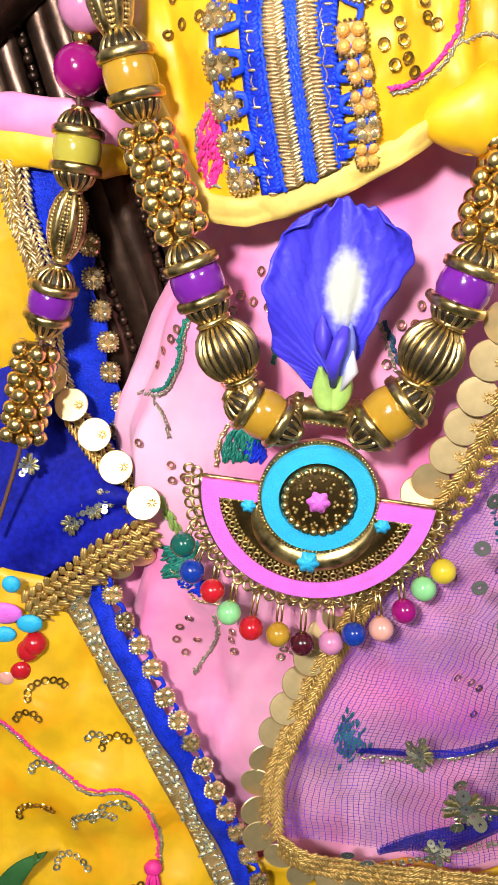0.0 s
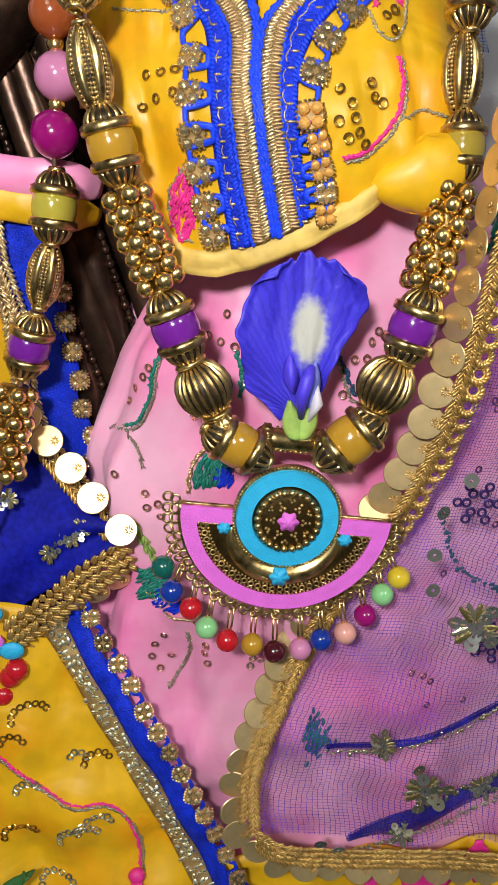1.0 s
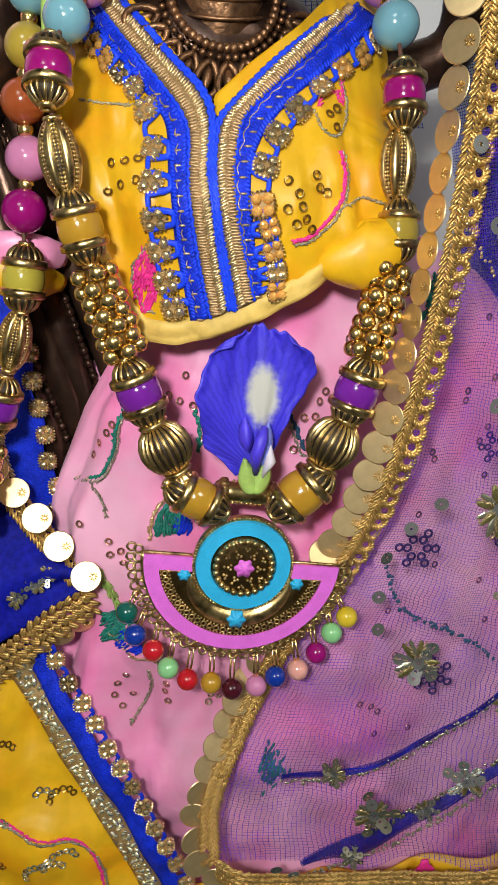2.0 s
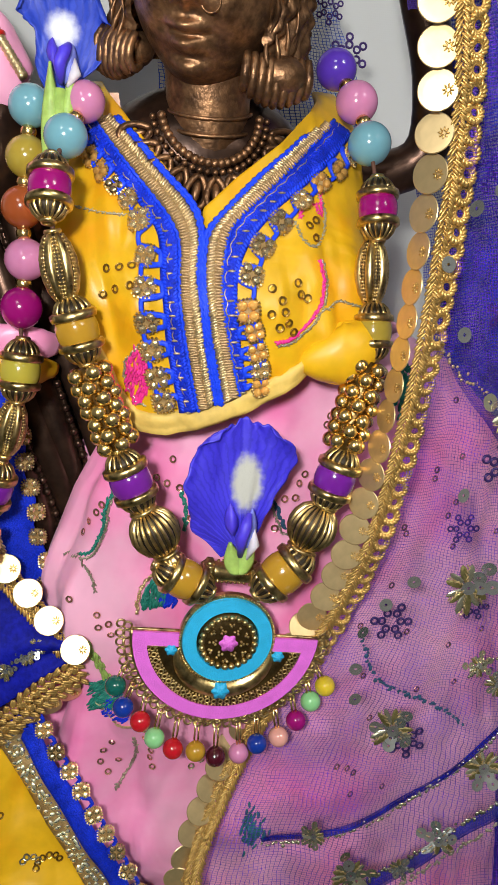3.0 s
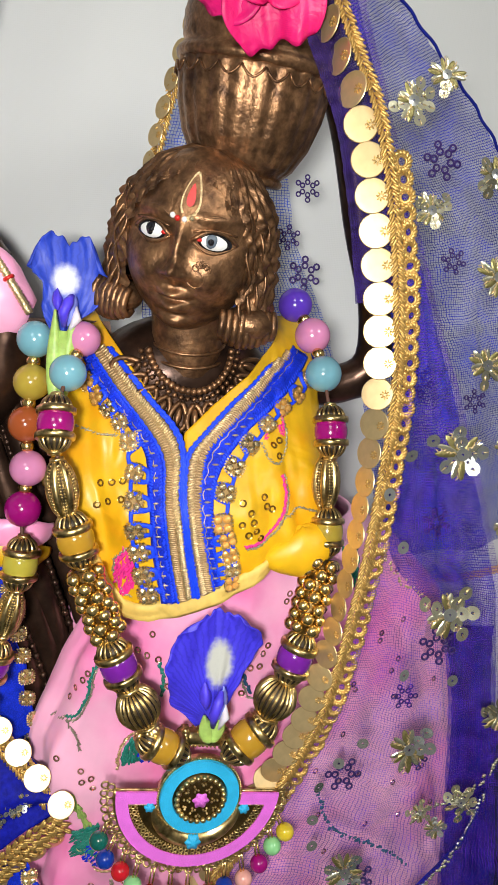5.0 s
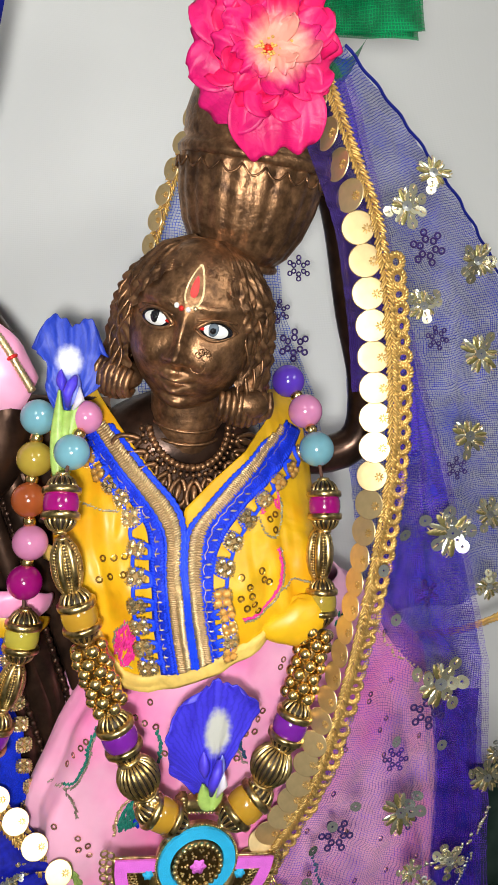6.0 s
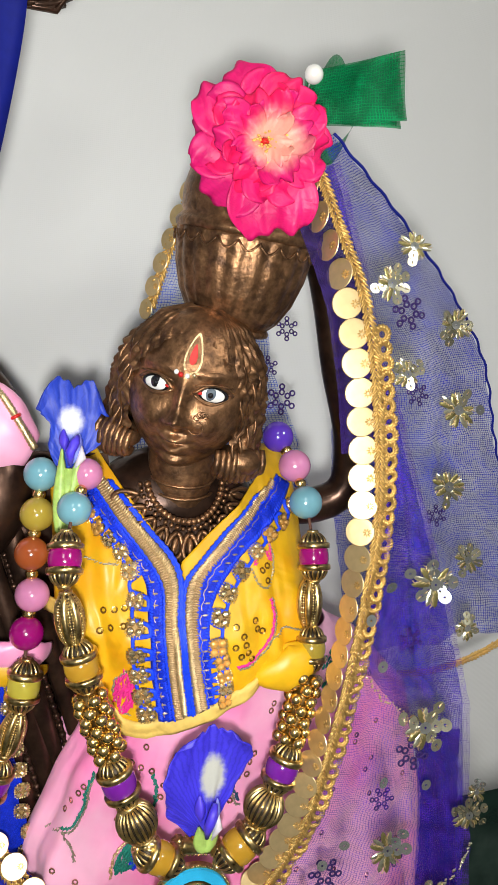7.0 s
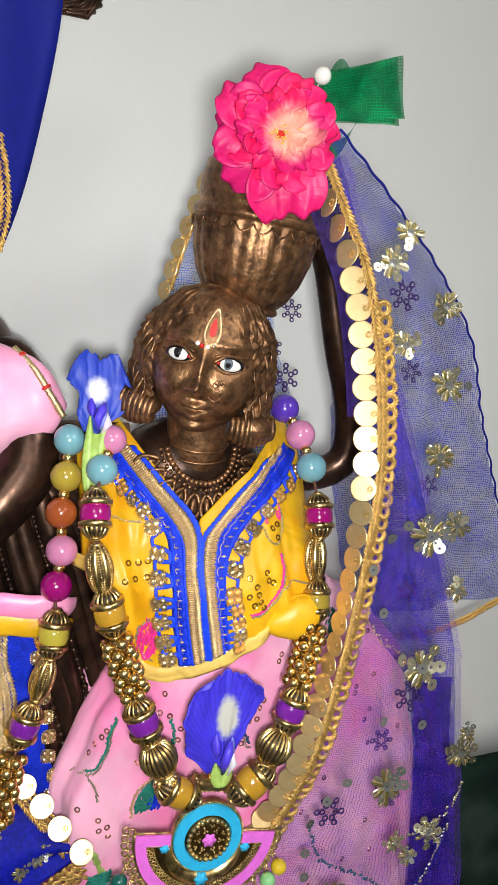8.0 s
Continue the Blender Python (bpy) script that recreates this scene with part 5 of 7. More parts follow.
def sequin_flower_mesh(seed, silver, sequins):
    """Wound-thread leaves round a sequin, with loose sequins at some of the tips."""
    rnd = random.Random(seed)
    bm = bmesh.new()
    k = rnd.choice((7, 8, 9))
    for i in range(k):
        a = 2 * math.pi * i / k + rnd.uniform(-0.2, 0.2)
        turn = Matrix.Rotation(a, 3, "Z")
        rr = rnd.uniform(0.0052, 0.0078)
        lift = rnd.uniform(0.0003, 0.001)
        if rnd.random() < sequins:
            tip = turn @ Vector((rr, 0, lift))
            tilt = Matrix.Rotation(rnd.uniform(-0.4, 0.4), 4, "X") @ Matrix.Rotation(rnd.uniform(-0.4, 0.4), 4, "Y")
            for c in (tip, tip * 0.52 + Vector((0, 0, 0.0004))):
                lathe(bm, [(0.0005, 0.0), (0.0021, 0.0001), (0.0021, 0.00025), (0.0005, 0.0002)], Matrix.Translation(c) @ tilt, 12, cap=False, mat=1 if silver else 0)
                ball(bm, c + turn @ Vector((0.0008, 0, 0.0003)), (0.0011, 0.00022, 0.0002), 6, 4, turn, 2)
        else:
            long, wide = rr * 0.46, rnd.uniform(0.0013, 0.0019)
            for side in (-1, 1):
                ball(bm, turn @ Vector((rr * 0.62, side * wide * 0.5, lift)), (long, wide * 0.62, 0.0004), 8, 5, turn @ Matrix.Rotation(side * 0.16, 3, "Z"), 0 if side < 0 else 3)
            for q in np.linspace(0.3, 1.0, 6):
                ball(bm, turn @ Vector((rr * q, rnd.gauss(0, 0.0002), lift + 0.0004)), (0.0008, 0.00025, 0.00022), 5, 4, turn @ Matrix.Rotation(rnd.choice((-0.6, 0.6)), 3, "Z"), 2)
    lathe(bm, [(0.0004, 0.0012), (0.0019, 0.0013), (0.0019, 0.0015), (0.0004, 0.0014)], Matrix(), 14, cap=False, mat=1)
    return finish(bm, "sequin_flower", [SEQUIN, SEQUIN_SILVER, THREAD_PALE, SEQUIN_OLIVE], False)


FLOWERS = [sequin_flower_mesh(i, i % 2 == 0, 0.75) for i in range(6)]
LEAFY = [sequin_flower_mesh(i + 20, False, 0.2) for i in range(4)]
for i, (x, y, z, s) in enumerate(((0.0963, 0.166, 0.3406, 1.05), (0.0986, 0.164, 0.2833, 1.15), (0.097, 0.176, 0.2203, 1.1), (0.0700, 0.176, 0.4479, 0.8), (0.0792, 0.174, 0.4171, 0.7),
                                  (0.1323, 0.172, 0.2331, 0.85), (0.0786, 0.181, 0.1619, 1.0), (0.0706, 0.186, 0.0913, 1.0), (0.128, 0.22, 0.4332, 0.9), (0.1419, 0.23, 0.3951, 1.1),
                                  (0.1443, 0.233, 0.3587, 1.1), (0.1636, 0.237, 0.3204, 0.9), (0.1732, 0.242, 0.2816, 0.8), (0.0983, 0.211, 0.463, 0.8), (0.117, 0.181, 0.14, 1.0), (0.125, 0.178, 0.19, 0.9), (0.104, 0.183, 0.105, 0.9))):
    place("sequin_flower", LEAFY[i % 4] if y > 0.2 or z > 0.4 else FLOWERS[i % 6], facing((x, y - 0.002, z), (-0.15, -1, 0.15), i * 0.9) @ Matrix.Scale(s * 1.1, 4), VEIL, "gold sequin flower")
ME_BIGSEQ = mesh_of("flat_sequin", lambda bm: lathe(bm, [(0.0005, 0.0), (0.0022, 0.0001), (0.0023, 0.0003), (0.0005, 0.0003)], Matrix(), 16, cap=False), SEQUIN_SILVER, False)
for x, y, z in ((0.0782, 0.165, 0.3404), (0.0854, 0.165, 0.3454), (0.0731, 0.184, 0.2102), (0.0819, 0.183, 0.2188), (0.064, 0.183, 0.1864), (0.0647, 0.183, 0.174), (0.0661, 0.185, 0.1995), (0.0346, 0.185, 0.0694),
                (0.0412, 0.185, 0.0658), (0.1556, 0.231, 0.395), (0.089, 0.171, 0.255), (0.083, 0.172, 0.305), (0.068, 0.181, 0.1), (0.075, 0.171, 0.325), (0.11, 0.172, 0.25)):
    place("flat_sequin", ME_BIGSEQ, facing((x, y - 0.001, z), (random.uniform(-0.3, 0.3), -1, random.uniform(-0.3, 0.3))), VEIL)


# folds of the veil across the lower skirt, with stitched silver lines
def veil_fold(line, width, material, name):
    a = spline(line, 50)
    bm = bmesh.new()
    grid(bm, lambda u, v: Vector(a[round(50 * u)]) + Vector((0.0012 * v, -0.0022 * math.sin(math.pi * v) + 0.0006 * math.sin(20 * u), width * (v - 0.5) * (0.75 + 0.25 * math.sin(7 * u)) * min(1.0, 0.12 + 5 * u))), 50, 8, uv=(0.12, width))
    part(name, bm, material, VEIL, "folded dark blue net band")


def veil_stitch(line, material, radius, seed):
    rnd = random.Random(seed)
    bm = bmesh.new()
    for p in spline(line, int(curve_length(np.array(line)) / 0.001)):
        ball(bm, p + np.array((rnd.gauss(0, 0.0005), -0.0012 - rnd.uniform(0, 0.0006), rnd.gauss(0, 0.0006))), (rnd.uniform(0.4, 1.2) * radius, radius * 0.5, rnd.uniform(0.4, 1.2) * radius), 6, 4)
    tagged(part("silver_stitch", bm, material, VEIL, "silver-gold stitched line"), kind="stuff")


CREASE = [(0.036, 0.193, 0.106), (0.06, 0.189, 0.1085), (0.082, 0.186, 0.119), (0.105, 0.181, 0.14), (0.124, 0.177, 0.165), (0.134, 0.175, 0.195)]
BAND = [(0.045, 0.189, 0.066), (0.069, 0.187, 0.0745), (0.088, 0.185, 0.086), (0.106, 0.183, 0.0995), (0.14, 0.18, 0.125)]
veil_fold(CREASE, 0.0022, NET_NAVY, "net_crease")
veil_fold(BAND, 0.0115, NET_NAVY, "net_band")
veil_fold([(x, y + 0.001, z) for x, y, z in BAND], 0.010, NET_DENSE, "net_band")
veil_stitch([(x, y, z - 0.0018) for x, y, z in CREASE], SEQUIN, 0.0009, 1)
veil_stitch([(x, y, z + 0.006) for x, y, z in BAND[1:]], SEQUIN, 0.001, 2)
veil_stitch([(x, y, z - 0.006) for x, y, z in BAND], SILVER_THREAD, 0.0009, 3)
veil_stitch([(0.067, 0.186, 0.196), (0.07, 0.184, 0.185), (0.078, 0.183, 0.177), (0.092, 0.181, 0.171), (0.105, 0.179, 0.162)], TEAL_THREAD, 0.0008, 4)
veil_stitch([(0.0745, 0.18, 0.325), (0.0755, 0.178, 0.307), (0.08, 0.172, 0.297), (0.088, 0.168, 0.29), (0.0975, 0.166, 0.2835)], THREAD_PALE, 0.0006, 5)
veil_stitch([(0.14, 0.176, 0.215), (0.134, 0.176, 0.2), (0.122, 0.177, 0.192), (0.11, 0.178, 0.188), (0.104, 0.178, 0.182)], SEQUIN, 0.0009, 6)
for k, (x, y, z) in enumerate(((0.116, 0.179, 0.178), (0.108, 0.18, 0.186), (0.138, 0.176, 0.24), (0.064, 0.187, 0.07), (0.09, 0.184, 0.093), (0.055, 0.188, 0.1105))):
    place("sequin_flower", FLOWERS[k % 6], facing((x, y - 0.002, z), (-0.15, -1, 0.2), k * 1.3) @ Matrix.Scale(0.62, 4), VEIL, "small gold sequin flower")
# darker sequin sprays on the layer beneath
DARK_SPRAY = finish((lambda bm: ([torus(bm, Matrix.Translation((0.0031 * math.cos(a) * q, 0.0031 * math.sin(a) * q, 0)), 0.0011, 0.00042, 10, 5) for a in np.linspace(0, 2 * math.pi, 7)[:6] for q in (1, 1.8)], bm)[1])(bmesh.new()), "dark_spray", [surface("violet_sequin", (0.06, 0.03, 0.17), 0.3, 0.6, 0.2, 500, 0.1)])
for k, (x, y, z) in enumerate(((0.098, 0.183, 0.237), (0.079, 0.19, 0.199), (0.108, 0.186, 0.205), (0.11, 0.226, 0.437), (0.128, 0.24, 0.4), (0.118, 0.24, 0.35), (0.1, 0.18, 0.31), (0.105, 0.176, 0.262), (0.15, 0.245, 0.34), (0.088, 0.186, 0.15), (0.07, 0.262, 0.425), (0.078, 0.28, 0.39), (0.07, 0.282, 0.405))):
    place("dark_spray", DARK_SPRAY, facing((x, y, z), (-0.1, -1, 0.1), k) @ Matrix.Scale(1.1 if k % 2 else 0.8, 4), VEIL, "dark violet sequin spray")["kind"] = "stuff"


# ---- flowers ----
def petal_material(name, tip, throat, ex, ez, cz, vein, relief=0.35, soft=1.2, cx=0.0, hard=0.6, crinkle=0.0):
    """Coloured petal whose pale throat spreads from the flower's own centre, with fine radial veins."""
    m, n, l, p = nodes_of(name)
    tc = n.new("ShaderNodeTexCoord")
    sep = n.new("ShaderNodeSeparateXYZ")
    l.new(tc.outputs["Object"], sep.inputs[0])

    def math_node(op, a, b=None, c=None):
        q = n.new("ShaderNodeMath")
        q.operation = op
        for i, v in enumerate((a, b, c)):
            if v is None:
                continue
            if isinstance(v, (int, float)):
                q.inputs[i].default_value = v
            else:
                l.new(v, q.inputs[i])
        return q.outputs[0]
    x = math_node("DIVIDE", math_node("SUBTRACT", sep.outputs["X"], cx), ex)
    z = math_node("DIVIDE", math_node("SUBTRACT", sep.outputs["Z"], cz), ez)
    r = math_node("SQRT", math_node("ADD", math_node("MULTIPLY", x, x), math_node("MULTIPLY", z, z)))
    rag = n.new("ShaderNodeTexNoise")
    rag.inputs["Scale"].default_value, rag.inputs["Detail"].default_value = 500, 5
    l.new(tc.outputs["Object"], rag.inputs["Vector"])
    r = math_node("ADD", r, math_node("MULTIPLY", math_node("SUBTRACT", rag.outputs["Fac"], 0.5), 0.5))
    pale = n.new("ShaderNodeMapRange")
    pale.interpolation_type = "SMOOTHSTEP"
    pale.inputs["From Min"].default_value, pale.inputs["From Max"].default_value = hard, soft
    pale.inputs["To Min"].default_value, pale.inputs["To Max"].default_value = 1, 0
    l.new(r, pale.inputs["Value"])
    ang = math_node("ARCTAN2", sep.outputs["X"], math_node("ADD", sep.outputs["Z"], 0.024))
    wav = math_node("SINE", math_node("ADD", math_node("MULTIPLY", ang, 46), math_node("MULTIPLY", rag.outputs["Fac"], 4)))
    mix = n.new("ShaderNodeMix")
    mix.data_type = "RGBA"
    mix.inputs["A"].default_value, mix.inputs["B"].default_value = (*tip, 1), (*vein, 1)
    l.new(math_node("MULTIPLY", math_node("POWER", math_node("ABSOLUTE", wav), 6), 0.45), mix.inputs["Factor"])
    cloud = n.new("ShaderNodeTexNoise")
    cloud.inputs["Scale"].default_value = 110
    l.new(tc.outputs["Object"], cloud.inputs["Vector"])
    hue = n.new("ShaderNodeHueSaturation")
    l.new(mix.outputs["Result"], hue.inputs["Color"])
    l.new(math_node("MULTIPLY_ADD", cloud.outputs["Fac"], 0.5, 0.72), hue.inputs["Value"])
    m2 = n.new("ShaderNodeMix")
    m2.data_type = "RGBA"
    oi = n.new("ShaderNodeObjectInfo")
    own = n.new("ShaderNodeHueSaturation")
    l.new(hue.outputs["Color"], own.inputs["Color"])
    l.new(math_node("MULTIPLY_ADD", oi.outputs["Random"], 0.4, 0.75), own.inputs["Value"])
    l.new(math_node("MULTIPLY_ADD", oi.outputs["Random"], 0.02, 0.485), own.inputs["Hue"])
    l.new(own.outputs["Color"], m2.inputs["A"])
    m2.inputs["B"].default_value = (*throat, 1)
    l.new(pale.outputs["Result"], m2.inputs["Factor"])
    l.new(m2.outputs["Result"], p.inputs["Base Color"])
    p.inputs["Roughness"].default_value = 0.5
    b = n.new("ShaderNodeBump")
    b.inputs["Strength"].default_value, b.inputs["Distance"].default_value = relief, 0.0003
    crumple = n.new("ShaderNodeTexNoise")
    crumple.inputs["Scale"].default_value, crumple.inputs["Detail"].default_value, crumple.inputs["Distortion"].default_value = 170, 5, 0.8
    l.new(tc.outputs["Object"], crumple.inputs["Vector"])
    l.new(math_node("MULTIPLY", crumple.outputs["Fac"], crinkle) if crinkle else wav, b.inputs["Height"])
    l.new(b.outputs["Normal"], p.inputs["Normal"])
    return m


PEA_PETAL = petal_material("violet_blue_petal_with_cream_throat", (0.06, 0.035, 0.66), (0.52, 0.52, 0.46), 0.0052, 0.0098, 0.0003, (0.022, 0.012, 0.36), 0.3, 1.2, 0.0016, 0.6)
PEA_SMALL = petal_material("violet_blue_petal_with_white_eyes", (0.035, 0.03, 0.68), (0.74, 0.76, 0.86), 0.005, 0.0055, -0.001, (0.02, 0.012, 0.42), 0.2, 1.25, -0.0006, 0.5)
PETAL_PALE = surface("pale_blue_petal", (0.22, 0.26, 0.82), 0.5, 0.0, 0.3, 260, 0.5, sss=0.15)


def pea_flower(throat, tall, wide, lean, spin, label, outline, material, lobe=0.0, stem=0.012):
    """A butterfly-pea flower: one broad cupped petal, two small folded ones, pale green sepals."""
    throat = Vector(throat)
    f = root("pea_flower", throat, label, "flower", "butterfly-pea flowers")
    turn = Matrix.Rotation(spin, 3, "Y")

    def put(x, y, z):
        return throat + turn @ Vector((x, y + lean * z, z))
    bm = bmesh.new()
    rise, left, right = zip(*outline)

    def banner(u, v):
        t = 2 * v - 1
        w = wide / 2 * float(np.interp(u, rise, left if t < 0 else right))
        z = -0.55 * tall + tall * u - lobe * tall * (abs(t) - 0.5) ** 2 * (4 if abs(t) < 0.5 else 9) * max(0.0, u - 0.5) - 0.1 * tall * t * t * max(0.0, u - 0.8) * 5 * (lobe == 0)
        z += 0.0007 * math.sin(9 * t + 2) * u + 0.0005 * math.sin(21 * t) * u * u
        y = -0.0028 * (1 - abs(t)) ** 2 * (1 - u) * 1.5 + 0.0018 * math.cos(3.0 * t) * u - 0.0014 * abs(t) ** 3 * math.sin(11 * u + 4 * t) + 0.0004 * math.sin(16 * t + 3 * u) * u
        y += 0.0003 * math.exp(-(t / 0.05) ** 2) + 0.0002 * math.sin(31 * t + 4 * u) * u * abs(t)
        return put(w * t * (1 + 0.03 * math.sin(17 * u + 2 * t) + 0.02 * math.sin(37 * u)), y, z)
    grid(bm, banner, 54, 44)
    thicken(part("banner_petal", bm, material, f, "violet-blue petal with a cream throat"), 0.0005)
    for s, (w, h, dx, dz) in ((-1, (0.0029, 0.0042, -0.0034, -0.0108)), (1, (0.0031, 0.0066, 0.0028, -0.0145))):
        bm = bmesh.new()

        def wing(u, v, w=w, h=h, dx=dx, dz=dz, s=s):
            t = 2 * v - 1
            q = math.sin(math.pi * min(0.97, 0.12 + 0.85 * u)) ** 0.7
            return put((dx + w * t * q * 0.8) * wide / 0.037, -0.0035 - 0.0028 * math.cos(t * 1.5) * q - 0.0008 * s * u, (dz + h * (2 * u - 1) + 0.0012 * t * s) * tall / 0.045)
        grid(bm, wing, 18, 12)
        thicken(part("wing_petal", bm, PETAL_BLUE if s < 0 else PETAL_PALE, f, "small folded blue petal"), 0.0005)
    bm = bmesh.new()
    k = tall / 0.045
    tube(bm, [put(0.0018, -0.0062, -0.0076 * k), put(0.0006, -0.0086, -0.0105 * k), put(-0.0008, -0.0088, -0.0155 * k), put(0.0, -0.006, -0.0222 * k)], lambda t: 0.0004 + 0.0017 * math.sin(math.pi * min(1, 0.12 + 0.8 * t)), 10)
    part("keel_petal", bm, PETAL_BLUE, f, "curled blue keel")
    bm = bmesh.new()
    tube(bm, [put(0.0035, -0.0052, -0.0125 * k), put(0.0042, -0.0064, -0.018 * k), put(0.002, -0.006, -0.0235 * k)], lambda t: 0.0018 * math.sin(math.pi * (0.12 + 0.8 * t)), 10)
    part("throat_petal", bm, PETAL_WHITE, f, "pale lilac inner petal")
    for s in (-1, 1):
        bm = bmesh.new()

        def sepal(u, v, s=s):
            t = 2 * v - 1
            w = 0.0034 * math.sin(math.pi * (0.18 + 0.8 * u)) * (1 - 0.35 * u)
            return put(s * (0.0009 + 0.0026 * u) + w * t, -0.0048 - 0.0014 * math.cos(t * 1.5), -0.55 * tall - stem + (stem + 0.0075) * u)
        grid(bm, sepal, 14, 8)
        thicken(part("sepal", bm, SEPAL, f), 0.0006)
    if stem > 0.013:
        bm = bmesh.new()
        tube(bm, [put(0, -0.004, -0.55 * tall - stem * 1.1), put(0.0003, -0.0045, -0.55 * tall - stem * 0.4), put(0, -0.004, -0.55 * tall)], 0.0024, 10)
        part("stem", bm, SEPAL, f)
    return f


pea_flower((0.0238, 0.193, 0.2528), 0.047, 0.0348, -0.02, 0.035, "violet-blue butterfly-pea flower lying on the pink skirt",
           ((0, 0.3, 0.02), (0.08, 0.5, 0.2), (0.18, 0.82, 0.4), (0.32, 0.94, 0.46), (0.45, 1.03, 0.62), (0.58, 1.05, 0.86), (0.71, 0.98, 0.97), (0.84, 0.88, 0.95), (0.94, 0.72, 0.84), (1, 0.5, 0.62)), PEA_PETAL, stem=0.004)
pea_flower((-0.0268, 0.241, 0.387), 0.034, 0.03, 0.2, 0.1, "violet-blue butterfly-pea flower tucked between the necklaces",
           ((0, 0.3, 0.25), (0.12, 0.48, 0.42), (0.25, 0.52, 0.7), (0.4, 0.55, 0.95), (0.55, 0.62, 1.08), (0.72, 0.82, 0.98), (0.9, 0.92, 0.86), (1, 0.88, 0.7)), PEA_SMALL, lobe=0.3, stem=0.024)

ROSE_PETAL = petal_material("hot_pink_petal", (0.86, 0.008, 0.13), (0.93, 0.42, 0.32), 0.0075, 0.0075, 0.0, (0.72, 0.006, 0.1), 0.3, 1.55, crinkle=9)
STAMEN = surface("yellow_stamen", (0.8, 0.5, 0.12), 0.6, 0.0, 0.3, 900, 0.4)


def rose(centre):
    c = Vector(centre)
    f = root("rose", c, "open hot-pink rose with a pale yellow heart", "flower")
    face = turn_to((-0.3, -1, -0.02), (0, 0, 1))
    rnd = random.Random(4)
    sets = ((7, 0.0228, 0.0245, 0.0, 0.35), (6, 0.0195, 0.0205, 0.0032, 0.9), (5, 0.0145, 0.016, 0.006, 0.5), (5, 0.0095, 0.01, 0.0075, 0.1))
    for ring, (count, ln, wd, lift, start) in enumerate(sets):
        for k in range(count):
            a = start + 2 * math.pi * k / count + rnd.uniform(-0.12, 0.12)
            stretch = 1 + (0.2 if ring == 0 and math.sin(a) < -0.5 else 0.05 * math.sin(a)) + rnd.uniform(-0.16, 0.14)
            ph = rnd.uniform(0, 6)
            bm = bmesh.new()

            def petal(u, v):
                t = 2 * v - 1
                w = wd * (math.sin(math.pi * min(1, 0.1 + 0.62 * u)) ** 0.8)
                rad = ln * stretch * (0.12 + 0.88 * u) * (1 - 0.1 * t * t * u) + (0.0012 * math.sin(5 * t + ph) + 0.0009 * math.sin(11 * t + 2 * ph) - 0.0007 * math.exp(-(t / 0.16) ** 2)) * u ** 3
                side = w * t * 0.62
                h = lift + 0.0045 * math.sin(2.2 * u) - 0.0062 * u * u * (ring < 2) + 0.0046 * t * t * u - 0.0012 * (1 - t * t) * u * (ring > 0) + 0.0026 * math.sin(2.6 * t + ph + 2 * u) * u + 0.0012 * math.sin(8 * t + ph) * u * u + 0.0004 * math.sin(23 * t + 5 * u + ph) * u
                q = Vector((rad * math.cos(a) - side * math.sin(a), rad * math.sin(a) + side * math.cos(a), h))
                return c + face @ q
            grid(bm, petal, 20, 26)
            thicken(part("petal", bm, ROSE_PETAL, f), 0.0004)
    bm = bmesh.new()
    for k in range(70):
        a, rr = rnd.uniform(0, 6.28), rnd.uniform(0.001, 0.0075)
        b = Vector((rr * 0.5 * math.cos(a), rr * 0.5 * math.sin(a), 0.005))
        e = Vector((rr * math.cos(a), rr * math.sin(a), 0.0095 + rnd.uniform(-0.001, 0.001)))
        tube(bm, [c + face @ b, c + face @ ((b + e) / 2 + Vector((0, 0, 0.0006))), c + face @ e], 0.00022, 5)
        ball(bm, c + face @ e, (0.0006, 0.0006, 0.0004), 6, 4)
    tagged(part("stamens", bm, STAMEN, f, "pale yellow stamens"), kind="stuff")
    bm = bmesh.new()
    ball(bm, c + face @ Vector((0, 0, 0.0075)), (0.0016, 0.0016, 0.0012), 10, 6)
    part("heart", bm, RED_PAINT, f, "small red heart of the flower")


rose((0.0252, 0.1895, 0.4895))


